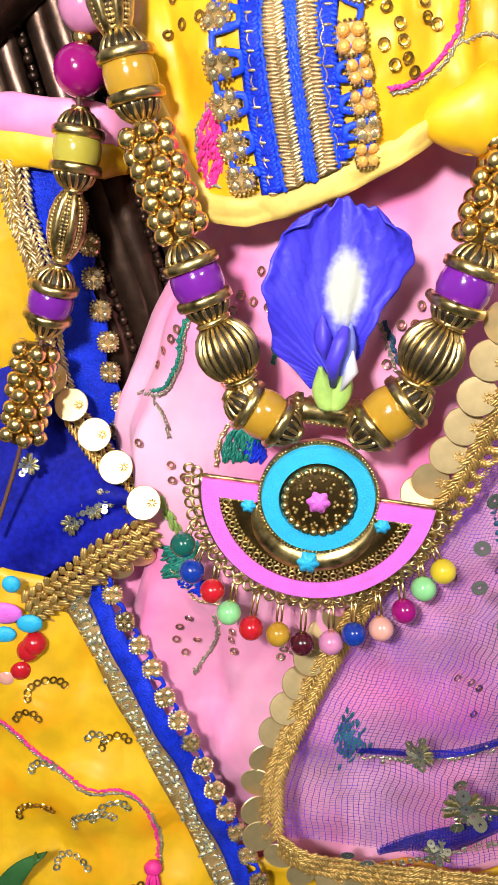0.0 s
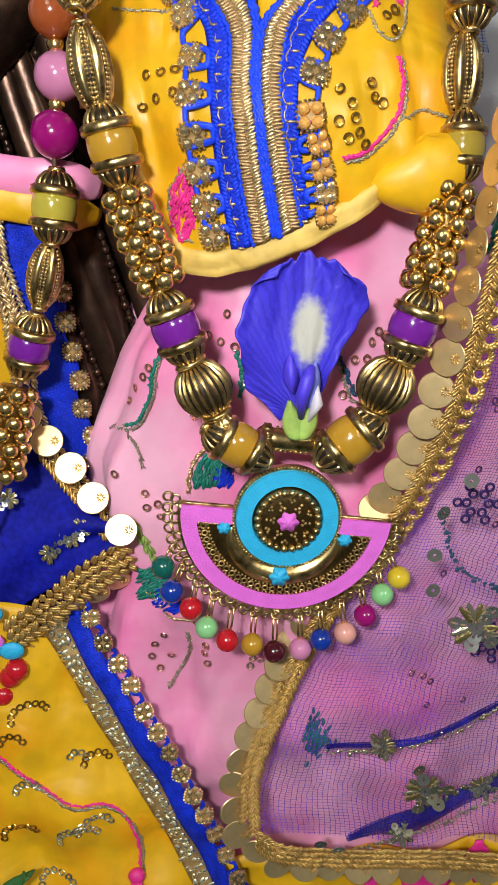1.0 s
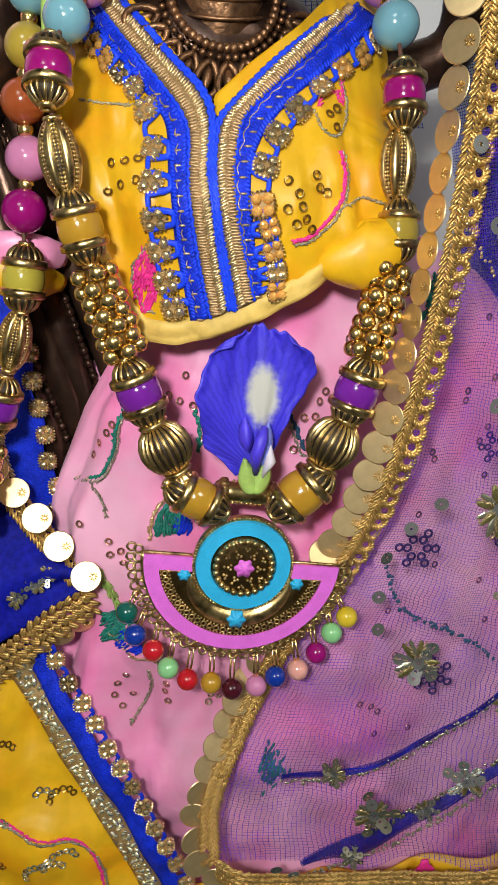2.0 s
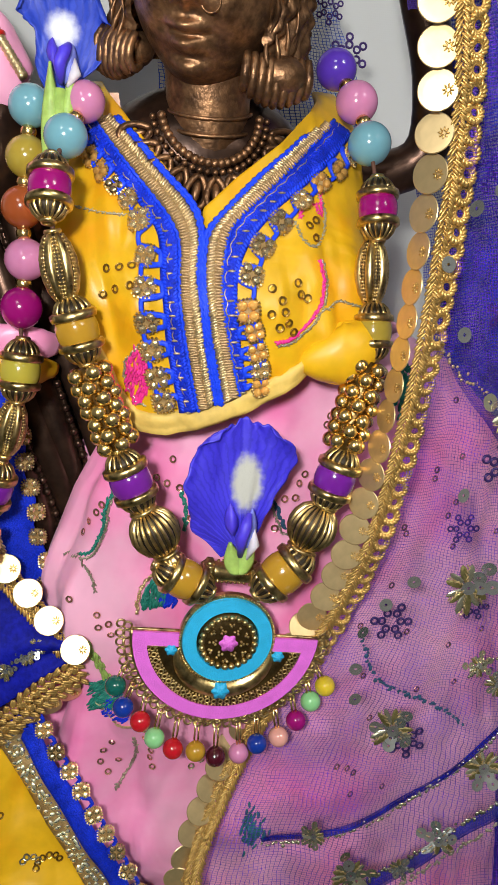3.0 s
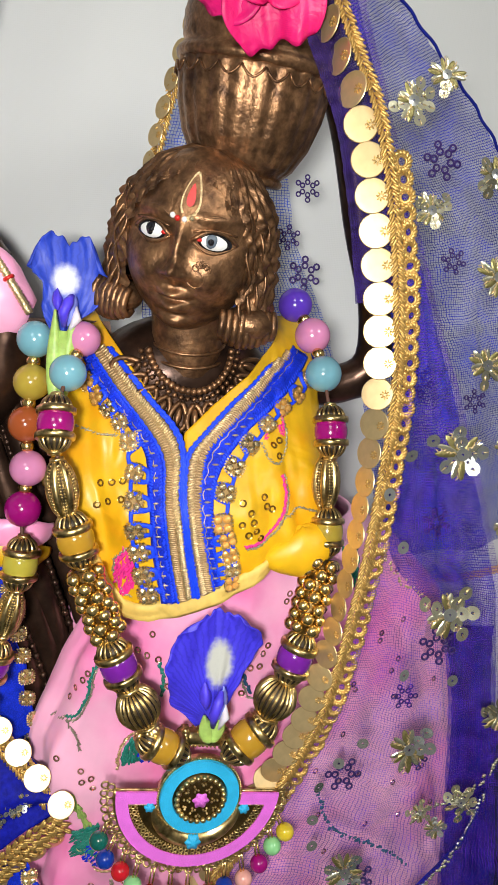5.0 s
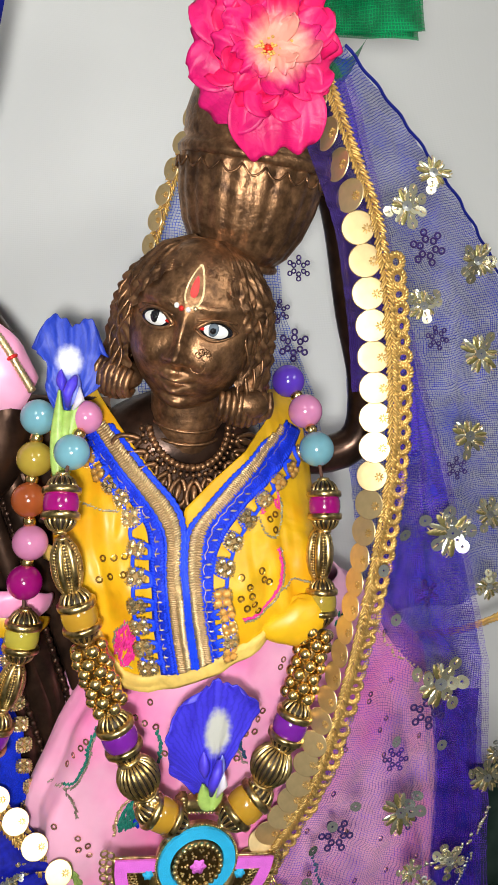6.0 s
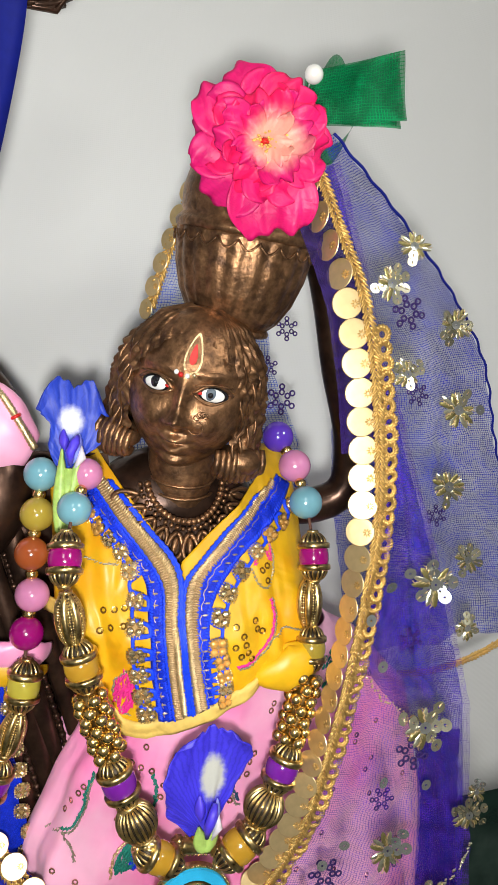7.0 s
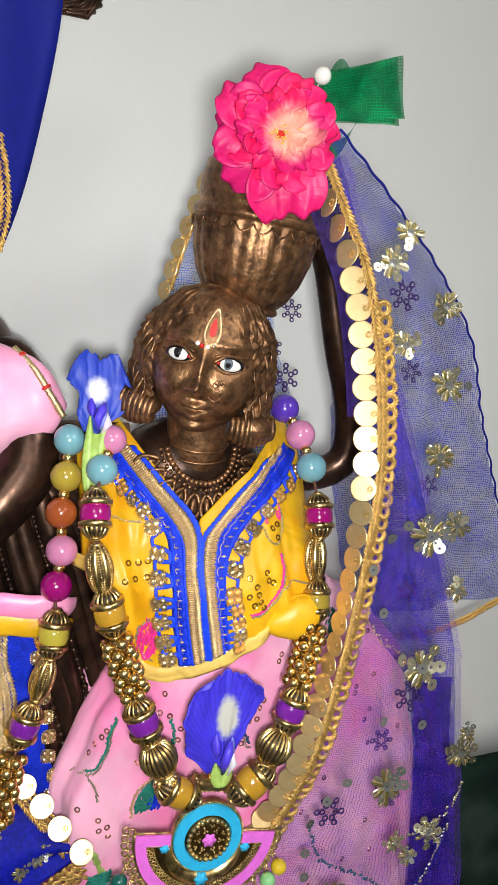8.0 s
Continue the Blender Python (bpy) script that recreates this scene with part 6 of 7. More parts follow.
def bow():
    f = root("net_bow", (0.062, 0.204, 0.505), "dark green folded net ribbon pinned beside the rose", "ribbon")
    for k, (dx, dz, tilt) in enumerate(((0.0, 0.0, 0.0), (0.0012, 0.001, 0.03), (-0.0008, -0.0012, -0.04), (0.0004, 0.0004, 0.02))):
        bm = bmesh.new()

        def fold(u, v):
            x = 0.046 + 0.033 * u + dx * u
            z = 0.5085 + (0.0085 + 0.003 * u) * (2 * v - 1) + (0.008 + dz) * u + tilt * (x - 0.06)
            return Vector((x + 0.0042 * (1 - v) * u - 0.001, 0.2045 - 0.0022 * k - 0.0018 * math.sin(5 * v + k) * (1 - 0.6 * u) - 0.001 * math.sin(9 * u), z))
        grid(bm, fold, 20, 10, uv=(0.034, 0.017))
        part("ribbon_fold", bm, GREEN_NET, f)
    for flip in (1, -1):
        bm = bmesh.new()

        def loop(u, v):
            a = math.pi * u
            return Vector((0.049 + 0.017 * u + 0.001 * v, 0.206 + 0.004 * v, 0.509 + flip * (0.0045 + 0.0145 * math.sin(a) * (0.55 + 0.45 * v) - 0.001 * flip)))
        grid(bm, loop, 18, 8, uv=(0.03, 0.012))
        part("ribbon_loop", bm, GREEN_NET, f)
    pin = root("pearl_pin", (0.0442, 0.198, 0.5155), "round white pearl pin head", "pin")
    bm = bmesh.new()
    ball(bm, (0.0442, 0.1965, 0.5155), 0.0033, 20, 14)
    tube(bm, [(0.0442, 0.198, 0.5155), (0.0475, 0.21, 0.51), (0.046, 0.222, 0.498)], 0.0004, 6)
    part("pearl", bm, PEARL, pin)


bow()


# ---- embroidery on the blouse and the skirt ----
scatter_sequins(BLOUSE, BLOUSE_Y, ((-0.0166, 0.3175), (-0.0129, 0.3182), (-0.0092, 0.3189), (-0.018, 0.3097), (-0.0143, 0.3118), (-0.0101, 0.3133)), SEQUIN_AMBER)
scatter_sequins(BLOUSE, BLOUSE_Y, ((0.0315, 0.3143), (0.0343, 0.311), (0.0398, 0.3158), (0.0353, 0.3076), (0.0311, 0.3069), (0.0338, 0.3028), (0.0366, 0.3042), (0.0384, 0.3014), (0.0432, 0.3111), (0.0408, 0.3124)), SEQUIN_AMBER)
scatter_sequins(BLOUSE, BLOUSE_Y, ((0.0455, 0.332), (0.0478, 0.3335), (0.0472, 0.3285)), SEQUIN_AMBER)
stitched_line("pink_embroidery", [(0.0479, 0.3215), (0.0489, 0.3132), (0.045, 0.3049), (0.0383, 0.2993), (0.0325, 0.2978)], BLOUSE_Y, PINK_EDGE, BLOUSE, 0.0009)
stitched_line("grey_embroidery", [(0.0492, 0.3215), (0.0502, 0.3132), (0.046, 0.304), (0.039, 0.2982), (0.033, 0.2968)], BLOUSE_Y, SILVER_THREAD, BLOUSE, 0.0006)
stitched_line("grey_embroidery", [(0.05, 0.3077), (0.0555, 0.3095), (0.0625, 0.3077)], BLOUSE_Y, SILVER_THREAD, BLOUSE, 0.0006)
stitched_line("grey_embroidery", [(0.041, 0.3325), (0.0432, 0.3275), (0.047, 0.3262), (0.0508, 0.33), (0.0515, 0.337), (0.049, 0.342)], BLOUSE_Y, SILVER_THREAD, BLOUSE, 0.0006)
stitched_line("pink_embroidery", [(0.0428, 0.3345), (0.0445, 0.3375), (0.0482, 0.338), (0.05, 0.335), (0.0505, 0.343)], BLOUSE_Y, PINK_EDGE, BLOUSE, 0.0007)
stitched_line("grey_embroidery", [(-0.0245, 0.3345), (-0.018, 0.3335), (-0.0093, 0.333)], BLOUSE_Y, SILVER_THREAD, BLOUSE, 0.0006)
bm = bmesh.new()
for k in range(110):
    a = random.uniform(-1, 1)
    z = 0.285 + 0.0085 * a
    x = -0.0078 + random.uniform(-1, 1) * 0.0034 * math.sqrt(1 - a * a)
    ball(bm, (x, BLOUSE_Y(x, z) - 0.0006, z), (0.0006, 0.0005, 0.0022), 6, 5, Matrix.Rotation(0.3 + random.gauss(0, 0.2), 3, "Y"))
tagged(part("pink_patch", bm, PINK_EDGE, BLOUSE, "hot pink satin-stitch leaf"), kind="stuff")
stitched_line("grey_embroidery", [(-0.0078, 0.2945), (-0.0112, 0.289), (-0.0113, 0.282), (-0.0085, 0.2765), (-0.0045, 0.275)], BLOUSE_Y, SILVER_THREAD, BLOUSE, 0.0007)

scatter_sequins(SKIRT, skirt_y, ((-0.024, 0.2266), (-0.0261, 0.2216), (-0.0195, 0.234), (-0.0214, 0.2308), (-0.0005, 0.245), (0.0028, 0.2438), (0.007, 0.2425), (-0.0057, 0.2185), (-0.0319, 0.1994), (-0.0223, 0.1922), (-0.022, 0.1873), (-0.0183, 0.1884),
                                 (-0.0175, 0.1836), (-0.003, 0.2405), (0.0478, 0.245), (0.05, 0.248), (0.0465, 0.24), (0.005, 0.252), (-0.008, 0.25), (0.0105, 0.232), (0.0115, 0.2375), (0.0395, 0.229), (0.0425, 0.24),
                                 (-0.0213, 0.1333), (-0.0156, 0.1279), (-0.0197, 0.1224), (-0.018, 0.1375), (-0.0225, 0.128), (-0.0027, 0.1432), (-0.0057, 0.1396), (-0.0035, 0.1355), (-0.0039, 0.132), (-0.003, 0.128), (-0.0065, 0.1445)), SEQUIN_ROSE)
scatter_sequins(SKIRT, skirt_y, ((0.0134, 0.1277), (0.0124, 0.1243), (0.0115, 0.131), (0.0165, 0.126)), SEQUIN)
stitched_line("green_embroidery", [(-0.0155, 0.2395), (-0.0185, 0.232), (-0.0195, 0.2247), (-0.0235, 0.2165), (-0.0284, 0.2137)], skirt_y, GREEN_THREAD, SKIRT, 0.0009)
stitched_line("grey_embroidery", [(-0.0148, 0.239), (-0.0174, 0.232), (-0.0184, 0.2247), (-0.0228, 0.2155), (-0.029, 0.2125), (-0.034, 0.21)], skirt_y, SILVER_THREAD, SKIRT, 0.0006)
stitched_line("grey_embroidery", [(-0.028, 0.2135), (-0.024, 0.207), (-0.0225, 0.2)], skirt_y, SILVER_THREAD, SKIRT, 0.0007)
stitched_line("green_embroidery", [(0.0078, 0.2405), (0.0092, 0.2345), (0.0085, 0.226)], skirt_y, GREEN_THREAD, SKIRT, 0.0012)
stitched_line("green_embroidery", [(0.0385, 0.24), (0.041, 0.234), (0.0432, 0.228)], skirt_y, TEAL_THREAD, SKIRT, 0.0011)
stitched_line("grey_embroidery", [(0.0372, 0.2395), (0.0398, 0.2335), (0.042, 0.2275), (0.0445, 0.2265)], skirt_y, SILVER_THREAD, SKIRT, 0.0006)
stitched_line("grey_embroidery", [(-0.0095, 0.1379), (-0.0085, 0.131), (-0.0105, 0.1235), (-0.0175, 0.1125)], skirt_y, SILVER_THREAD, SKIRT, 0.0009)
stitched_line("gold_embroidery", [(-0.0235, 0.1545), (-0.0165, 0.147), (-0.0085, 0.1445), (-0.0035, 0.1425)], skirt_y, THREAD_PALE, SKIRT, 0.0008)


def stitched_patch(name, x0, z0, shape, material, count, seed, length=0.0017, lean=0.3, label=""):
    rnd = random.Random(seed)
    bm = bmesh.new()
    for _ in range(count):
        x, z = shape(rnd)
        ang = lean + rnd.gauss(0, 0.2)
        ball(bm, (x0 + x, skirt_y(x0 + x, z0 + z) - 0.0006 - rnd.uniform(0, 0.0004), z0 + z), (0.0006, 0.0004, length), 6, 4, Matrix.Rotation(ang, 3, "Y"))
    return tagged(part(name, bm, material, SKIRT, label), kind="stuff")


def fan(rnd):
    a, r = rnd.uniform(0.02, 0.5) * math.pi, 0.0145 * math.sqrt(rnd.uniform(0.15, 1))
    return -r * math.cos(a), r * math.sin(a)


stitched_patch("peacock_patch", 0.0075, 0.1945, fan, GREEN_THREAD, 200, 1, label="peacock-green satin-stitch fan")
stitched_patch("peacock_patch", 0.0065, 0.194, lambda r: (-r.uniform(0, 0.006), r.uniform(0, 0.0055)), BLUE_LACE, 50, 2, label="royal blue satin-stitch eye")
stitched_line("gold_embroidery", [(-0.0082, 0.194), (-0.0072, 0.2015), (-0.0027, 0.2075), (0.005, 0.2102)], skirt_y, THREAD_PALE, SKIRT, 0.0009)
stitched_patch("leaf_patch", -0.0199, 0.1575, lambda r: (r.uniform(-0.006, 0.006), r.uniform(-0.0055, 0.0055)), GREEN_THREAD, 170, 3, lean=1.0, label="peacock-green satin-stitch leaf")
stitched_patch("leaf_patch", -0.0165, 0.1515, lambda r: (r.uniform(-0.004, 0.004), r.uniform(-0.003, 0.003)), BLUE_LACE, 40, 4, lean=1.0, label="royal blue satin-stitch leaf")
stitched_patch("leaf_patch", 0.036, 0.098, lambda r: (r.gauss(0, 0.002), r.gauss(0, 0.0045)), GREEN_THREAD, 90, 5, lean=0.2, label="peacock-green satin-stitch leaf")
stitched_patch("leaf_patch", 0.089, 0.274, lambda r: (r.gauss(0, 0.0016), r.gauss(0, 0.0038)), GREEN_THREAD, 70, 6, lean=0.2, label="peacock-green satin-stitch leaf")
stitched_patch("stalk_patch", -0.0225, 0.172, lambda r: (0.0035 * (q := r.uniform(-1, 1)) + r.gauss(0, 0.0006), -0.0085 * q), SEPAL, 50, 7, lean=-0.35, label="pale green satin-stitch stalk")
for k in range(9):
    z = 0.265 - 0.02 * k
    for _ in range(4):
        a, zz = random.uniform(0.15, 1.0), z + random.uniform(-0.008, 0.008)
        p = skirt_point(a, zz, 0.02)
        place("sequin", ME_SEQUIN[SEQUIN_ROSE.name], facing(p, (0.3, -1, 0.1)), SKIRT)

# ---- the figure beside her ----
def other_statue():
    bm = bmesh.new()
    ball(bm, (-0.088, 0.292, 0.3), (0.052, 0.036, 0.085), 30, 20)
    ball(bm, (-0.095, 0.29, 0.39), (0.04, 0.03, 0.035), 24, 16)
    tube(bm, spline([(-0.056, 0.272, 0.372), (-0.052, 0.263, 0.352), (-0.064, 0.256, 0.333), (-0.088, 0.25, 0.312), (-0.11, 0.24, 0.3)], 20), lambda t: 0.0145 - 0.003 * t, 16)
    tube(bm, spline([(-0.07, 0.275, 0.395), (-0.06, 0.272, 0.397), (-0.052, 0.27, 0.388)], 8), 0.0075, 12)
    for k in range(12):
        s = k * 0.0062
        pts = spline([(-0.083 + s * 0.8, 0.262 + 0.0012 * (k % 2), 0.352), (-0.077 + s, 0.256 + 0.001 * (k % 3), 0.31), (-0.062 + s, 0.2515, 0.262), (-0.046 + s * 0.92, 0.2485, 0.215), (-0.04 + s * 0.9, 0.25, 0.17)], 40)
        if k % 3 == 2:
            for p in pts[::1]:
                ball(bm, p - np.array((0, 0.0012, 0)), 0.0017, 7, 5)
            tube(bm, pts, 0.0012, 6)
        else:
            tube(bm, pts, lambda t, k=k: 0.0046 + 0.0009 * math.sin(9 * t + k), 12, flat=0.55)
    grid(bm, lambda u, v: Vector((-0.095 + 0.085 * u + 0.035 * (1 - v), 0.2585 + 0.012 * (0.5 - u), 0.15 + 0.22 * v)), 10, 10)
    lathe(bm, [(0.05, -0.06), (0.05, -0.045), (0.032, -0.035), (0.03, 0.24)], Matrix.Translation((-0.09, 0.29, 0)), 28)
    return whole("bronze_statue", bm, BRONZE_DARK, "dark bronze statue with cast robe folds, mostly clothed", "statue", "bronze statues", at=(-0.09, 0.29, -0.06))


other_statue()


def other_clothes():
    up = root("jacket", (-0.07, 0.26, 0.29), "pink sleeve and waistband of the neighbouring statue's jacket", "clothing")
    bm = bmesh.new()
    tube(bm, spline([(-0.098, 0.272, 0.374), (-0.075, 0.266, 0.3765), (-0.058, 0.262, 0.3765), (-0.047, 0.259, 0.3725), (-0.0405, 0.2585, 0.3695)], 24), lambda t: float(np.interp(t, (0, 0.4, 0.7, 0.85, 1), (0.036, 0.029, 0.0215, 0.0155, 0.0078))), 30, flat=0.55)
    for v in bm.verts:
        v.co.y += wobble(v.co.x, v.co.y, v.co.z, 60, 0.002)
    part("sleeve", bm, PINK, up, "smooth pink satin sleeve")
    for name, zz, r, mt, lab, x1 in (("waistband", 0.2905, 0.0058, PINK, "pink satin waistband", -0.0325), ("yellow_edge", 0.2815, 0.0052, YELLOW, "yellow satin band under the pink one", -0.034)):
        bm = bmesh.new()
        tube(bm, spline([(-0.12, 0.262, zz + 0.006), (-0.085, 0.244, zz + 0.003), (-0.055, 0.238, zz), (-0.04, 0.238, zz - 0.002), (x1, 0.246, zz - 0.004)], 40), lambda t, r=r: r * (1 - 0.5 * max(0, t - 0.9) * 8), 18, flat=0.4)
        for v in bm.verts:
            v.co.z += wobble(v.co.x, 0, v.co.z, 120, 0.0012)
        part(name, bm, mt, up, lab)
    # embroidered panel: blue lace, pale braid, stones
    bm = bmesh.new()

    def panel(u, v):
        z = 0.2795 - 0.105 * v
        x = -0.0665 + 0.0165 * u + 0.0125 * v + 0.0012 * math.sin(30 * v)
        return Vector((x, 0.2415 + 0.001 * math.sin(6 * u + 3 * v), z))
    grid(bm, panel, 14, 40)
    thicken(part("blue_panel", bm, BLUE_LACE, up, "royal blue lace panel"), 0.0012)
    braid("pale_braid", [tuple(panel(0.12, v) - Vector((0, 0.002, 0))) for v in np.linspace(0, 1, 8)], up, 0.0045, 0.0004, THREAD_PALE, label="pale gold braid")
    braid("pale_braid", [tuple(panel(-0.12, v) - Vector((0, 0.002, 0))) for v in np.linspace(0, 1, 8)], up, 0.0045, 0.0004, THREAD_PALE, label="pale gold braid")
    for v in np.linspace(0.04, 0.8, 9):
        place("jewel", ME_JEWEL, facing(panel(1.02, v) - Vector((0, 0.0018, 0)), (random.uniform(-0.2, 0.2), -1, 0.1)) @ Matrix.Scale(0.86, 4), up)
    bm = bmesh.new()
    grid(bm, lambda u, v: Vector((-0.13 + 0.064 * u + 0.008 * v, 0.244 + 0.003 * math.sin(9 * u), 0.281 - 0.1 * v)), 14, 16)
    thicken(part("yellow_panel", bm, YELLOW, up, "yellow satin panel"), 0.0012)
    return up


other_clothes()


def other_necklace():
    f = root("necklace", (-0.05, 0.23, 0.26), "gold necklace of coloured stone beads on the neighbouring statue", "necklace", "necklaces")
    pts = [V((-0.0382, 0.242, 0.364)), V((-0.0397, 0.238, 0.3488)), V((-0.0418, 0.235, 0.3336)), V((-0.0414, 0.232, 0.3176)), V((-0.0435, 0.23, 0.3024)), V((-0.0446, 0.2245, 0.2828)), V((-0.0488, 0.2235, 0.2634)), V((-0.0555, 0.2245, 0.2419)), V((-0.0585, 0.2235, 0.2325)), V((-0.067, 0.219, 0.2)), V((-0.078, 0.216, 0.17))]
    cord_through(pts, f)
    for k, (stone, what) in enumerate(((SKY, "sky-blue"), (OLIVE, "olive-yellow"), (ORANGE, "orange-brown"), (ROSE_JADE, "pink"), (MAGENTA, "magenta"))):
        round_bead(pts[k], stone, f, "polished %s stone bead" % what, 0.0068)
        if k:
            spaced(pts[k - 1], pts[k], f)
    spaced(pts[4], V((-0.0440, 0.229, 0.2935)), f)
    capped_bead(pts[5], pts[6] - pts[4], LIME, f, "yellow-green stone barrel bead", 0.95)
    place("oblong_bead", ME_OBLONG, at_turn(pts[6], turn_to(pts[7] - pts[5])) @ Matrix.Diagonal((0.8, 0.8, 0.92, 1)), f, "oblong gold bead with beaded seams")
    capped_bead(pts[7], pts[8] - pts[6], VIOLET, f, "violet stone barrel bead", 0.95)
    seed_rope(pts[8] + V((-0.002, 0, -0.003)), pts[9], f)
    # wound gold cord at the shoulder, with red knots
    bm = bmesh.new()
    line = spline([(-0.0605, 0.262, 0.4005), (-0.052, 0.2555, 0.392), (-0.045, 0.252, 0.381), (-0.04, 0.249, 0.3725)], 60)
    tube(bm, line, lambda t: 0.0016 + 0.00025 * math.sin(150 * t), 9)
    part("wound_cord", bm, THREAD_PALE, f, "gold thread wound cord end")
    bm = bmesh.new()
    for k in (8, 36):
        torus(bm, at_turn(line[k], turn_to(line[k + 1] - line[k])), 0.0016, 0.0008, 14, 6)
    part("red_knot", bm, RED_PAINT, f, "dark red thread knots")
    # outer edge of its pendant
    bm = bmesh.new()
    for x, z, w, h in ((-0.078, 0.1415, 0.0062, 0.004), ):
        ball(bm, (x, 0.214, z), (w, 0.0016, h), 20, 10)
    plate = part("pendant", bm, ORCHID, f, "orchid pink enamelled pendant edge")
    for x, z, w, h in ((-0.0697, 0.1378, 0.0043, 0.0034), (-0.0785, 0.1335, 0.004, 0.003), (-0.074, 0.153, 0.003, 0.003)):
        bm = bmesh.new()
        ball(bm, (x, 0.2135, z), (w, 0.0018, h), 20, 10)
        part("enamel_oval", bm, CYAN, plate, "cyan enamel oval")
    for x, z, st in ((-0.0712, 0.127, RED), (-0.0745, 0.1195, RED), (-0.079, 0.117, PEACH), (-0.069, 0.1295, RED)):
        bm = bmesh.new()
        ball(bm, (x, 0.214, z), 0.0041, 18, 12)
        part("drop_bead", bm, st, plate, "polished drop bead")
    bm = bmesh.new()
    for k in range(7):
        torus(bm, facing((-0.082 + 0.002 * k, 0.215, 0.1265 + 0.0006 * k), (0.2, -1, 0)), 0.0013, 0.0004, 12, 5)
    tagged(part("fringe_rings", bm, GOLD, plate), kind="stuff")


other_necklace()


def lower_y(x, z):
    return 0.194 + 0.24 * (z - 0.034) + 0.0022 * math.sin(110 * x + 55 * z) + 0.0008 * math.sin(310 * x - 60 * z) + wobble(x, 0, z, 45, 0.005)


def other_skirt():
    f = root("velvet_skirt", (-0.07, 0.23, 0.13), "royal blue velvet cloth edged with gold braid and discs", "clothing")
    top = [(-0.1, 0.258, 0.258), (-0.075, 0.25, 0.2275), (-0.058, 0.2435, 0.2105), (-0.0455, 0.2355, 0.1965), (-0.031, 0.226, 0.179)]
    low = [(-0.1, 0.213, 0.118), (-0.07, 0.219, 0.146), (-0.055, 0.22, 0.157), (-0.0455, 0.221, 0.1645), (-0.0285, 0.2235, 0.1735)]
    a, b = spline(top, 40), spline(low, 40)
    bm = bmesh.new()
    grid(bm, lambda u, v: Vector(a[round(40 * u)] * (1 - v) + b[round(40 * u)] * v) + Vector((0, 0.003 + 0.0022 * math.sin(12 * v + 6 * u) - 0.004 * math.sin(math.pi * v), 0)), 40, 22)
    thicken(part("velvet", bm, BLUE_VELVET, f), 0.0012)
    braid("gold_braid", [(x - 0.0012, y - 0.002, z - 0.001) for x, y, z in top], f, 0.005, 0.0003, label="plaited gold braid")
    braid("gold_braid", [(x - 0.0045, y - 0.0015, z - 0.0045) for x, y, z in top], f, 0.004, 0.0003, label="plaited gold braid")
    for x, y, z in ((-0.06, 0.244, 0.2126), (-0.053, 0.2395, 0.2055), (-0.0456, 0.2352, 0.1973), (-0.0384, 0.229, 0.189), (-0.0294, 0.2225, 0.1801)):
        place("disc", ME_DISC, facing((x - 0.001, y - 0.008, z + 0.002), (-0.1, -1, 0.62)) @ Matrix.Scale(1.12, 4), f)
    for off in (0.0, 0.0035, 0.007):
        braid("gold_braid", [(x + 0.25 * off, y - 0.003, z - off) for x, y, z in low[1:]], f, 0.0048, 0.0003, step=0.003, label="thick plaited gold braid")
    disc_row([(x + 0.002, y + 0.001, z - 0.012) for x, y, z in low[1:]], f, 0.0085, (0.2, -1, -0.4), 0.3, 1.1)
    for x, z in ((-0.048, 0.174), (-0.044, 0.178), (-0.056, 0.169), (-0.067, 0.19)):
        place("sequin_flower", FLOWERS[2], facing((x, 0.2245, z), (0, -1, 0.2), x * 300) @ Matrix.Scale(0.5, 4), f)

    g = root("yellow_skirt", (-0.05, 0.21, -0.06), "yellow satin skirt with a blue and gold jewelled border", "clothing")
    edge = spline([(-0.062, 0.1485), (-0.0565, 0.1356), (-0.0312, 0.0866), (-0.0075, 0.035), (0.012, -0.01), (0.028, -0.055)], 60)
    bm = bmesh.new()
    grid(bm, lambda u, v: Vector(((p := edge[min(60, round(60 * u))])[0] - 0.1 * v, lower_y(p[0] - 0.1 * v, p[1] + 0.03 * v * (1 - u)), p[1] + 0.03 * v * (1 - u))), 60, 70)
    thicken(part("skirt_cloth", bm, YELLOW, g), 0.0012)
    t = np.gradient(edge, axis=0)
    t /= np.linalg.norm(t, axis=1)[:, None]
    nrm = np.stack([-t[:, 1], t[:, 0]], 1)

    def off(d):
        return edge + nrm * d
    for d0, d1, name, mt in ((-0.001, 0.0062, "pale_braid", TRIM_DARK), (0.0062, 0.0135, "blue_band", BLUE_LACE)):
        bm = bmesh.new()
        p0, p1 = off(d0), off(d1)
        grid(bm, lambda u, v: Vector(((q := p0[round(60 * u)] * (1 - v) + p1[round(60 * u)] * v)[0], lower_y(*q) - 0.0012 - 0.0008 * math.sin(math.pi * v), q[1])), 60, 5)
        thicken(part(name, bm, mt, g), 0.001)
    bm = bmesh.new()
    for d in (0.0008, 0.0028, 0.0048):
        for i, (x, z) in enumerate(spline(off(d), 85)):
            rot = Matrix.Rotation(random.uniform(-0.9, 1.2), 3, "Y") @ Matrix.Rotation(random.uniform(-0.5, 0.5), 3, "X")
            ball(bm, (x + random.gauss(0, 0.0004), lower_y(x, z) - 0.0026, z + random.gauss(0, 0.0004)), (0.0011, 0.0006, random.uniform(0.0012, 0.002)), 6, 4, rot)
    tagged(part("braid_stitches", bm, SEQUIN, g, "pale gold sequin stitches"), kind="stuff")
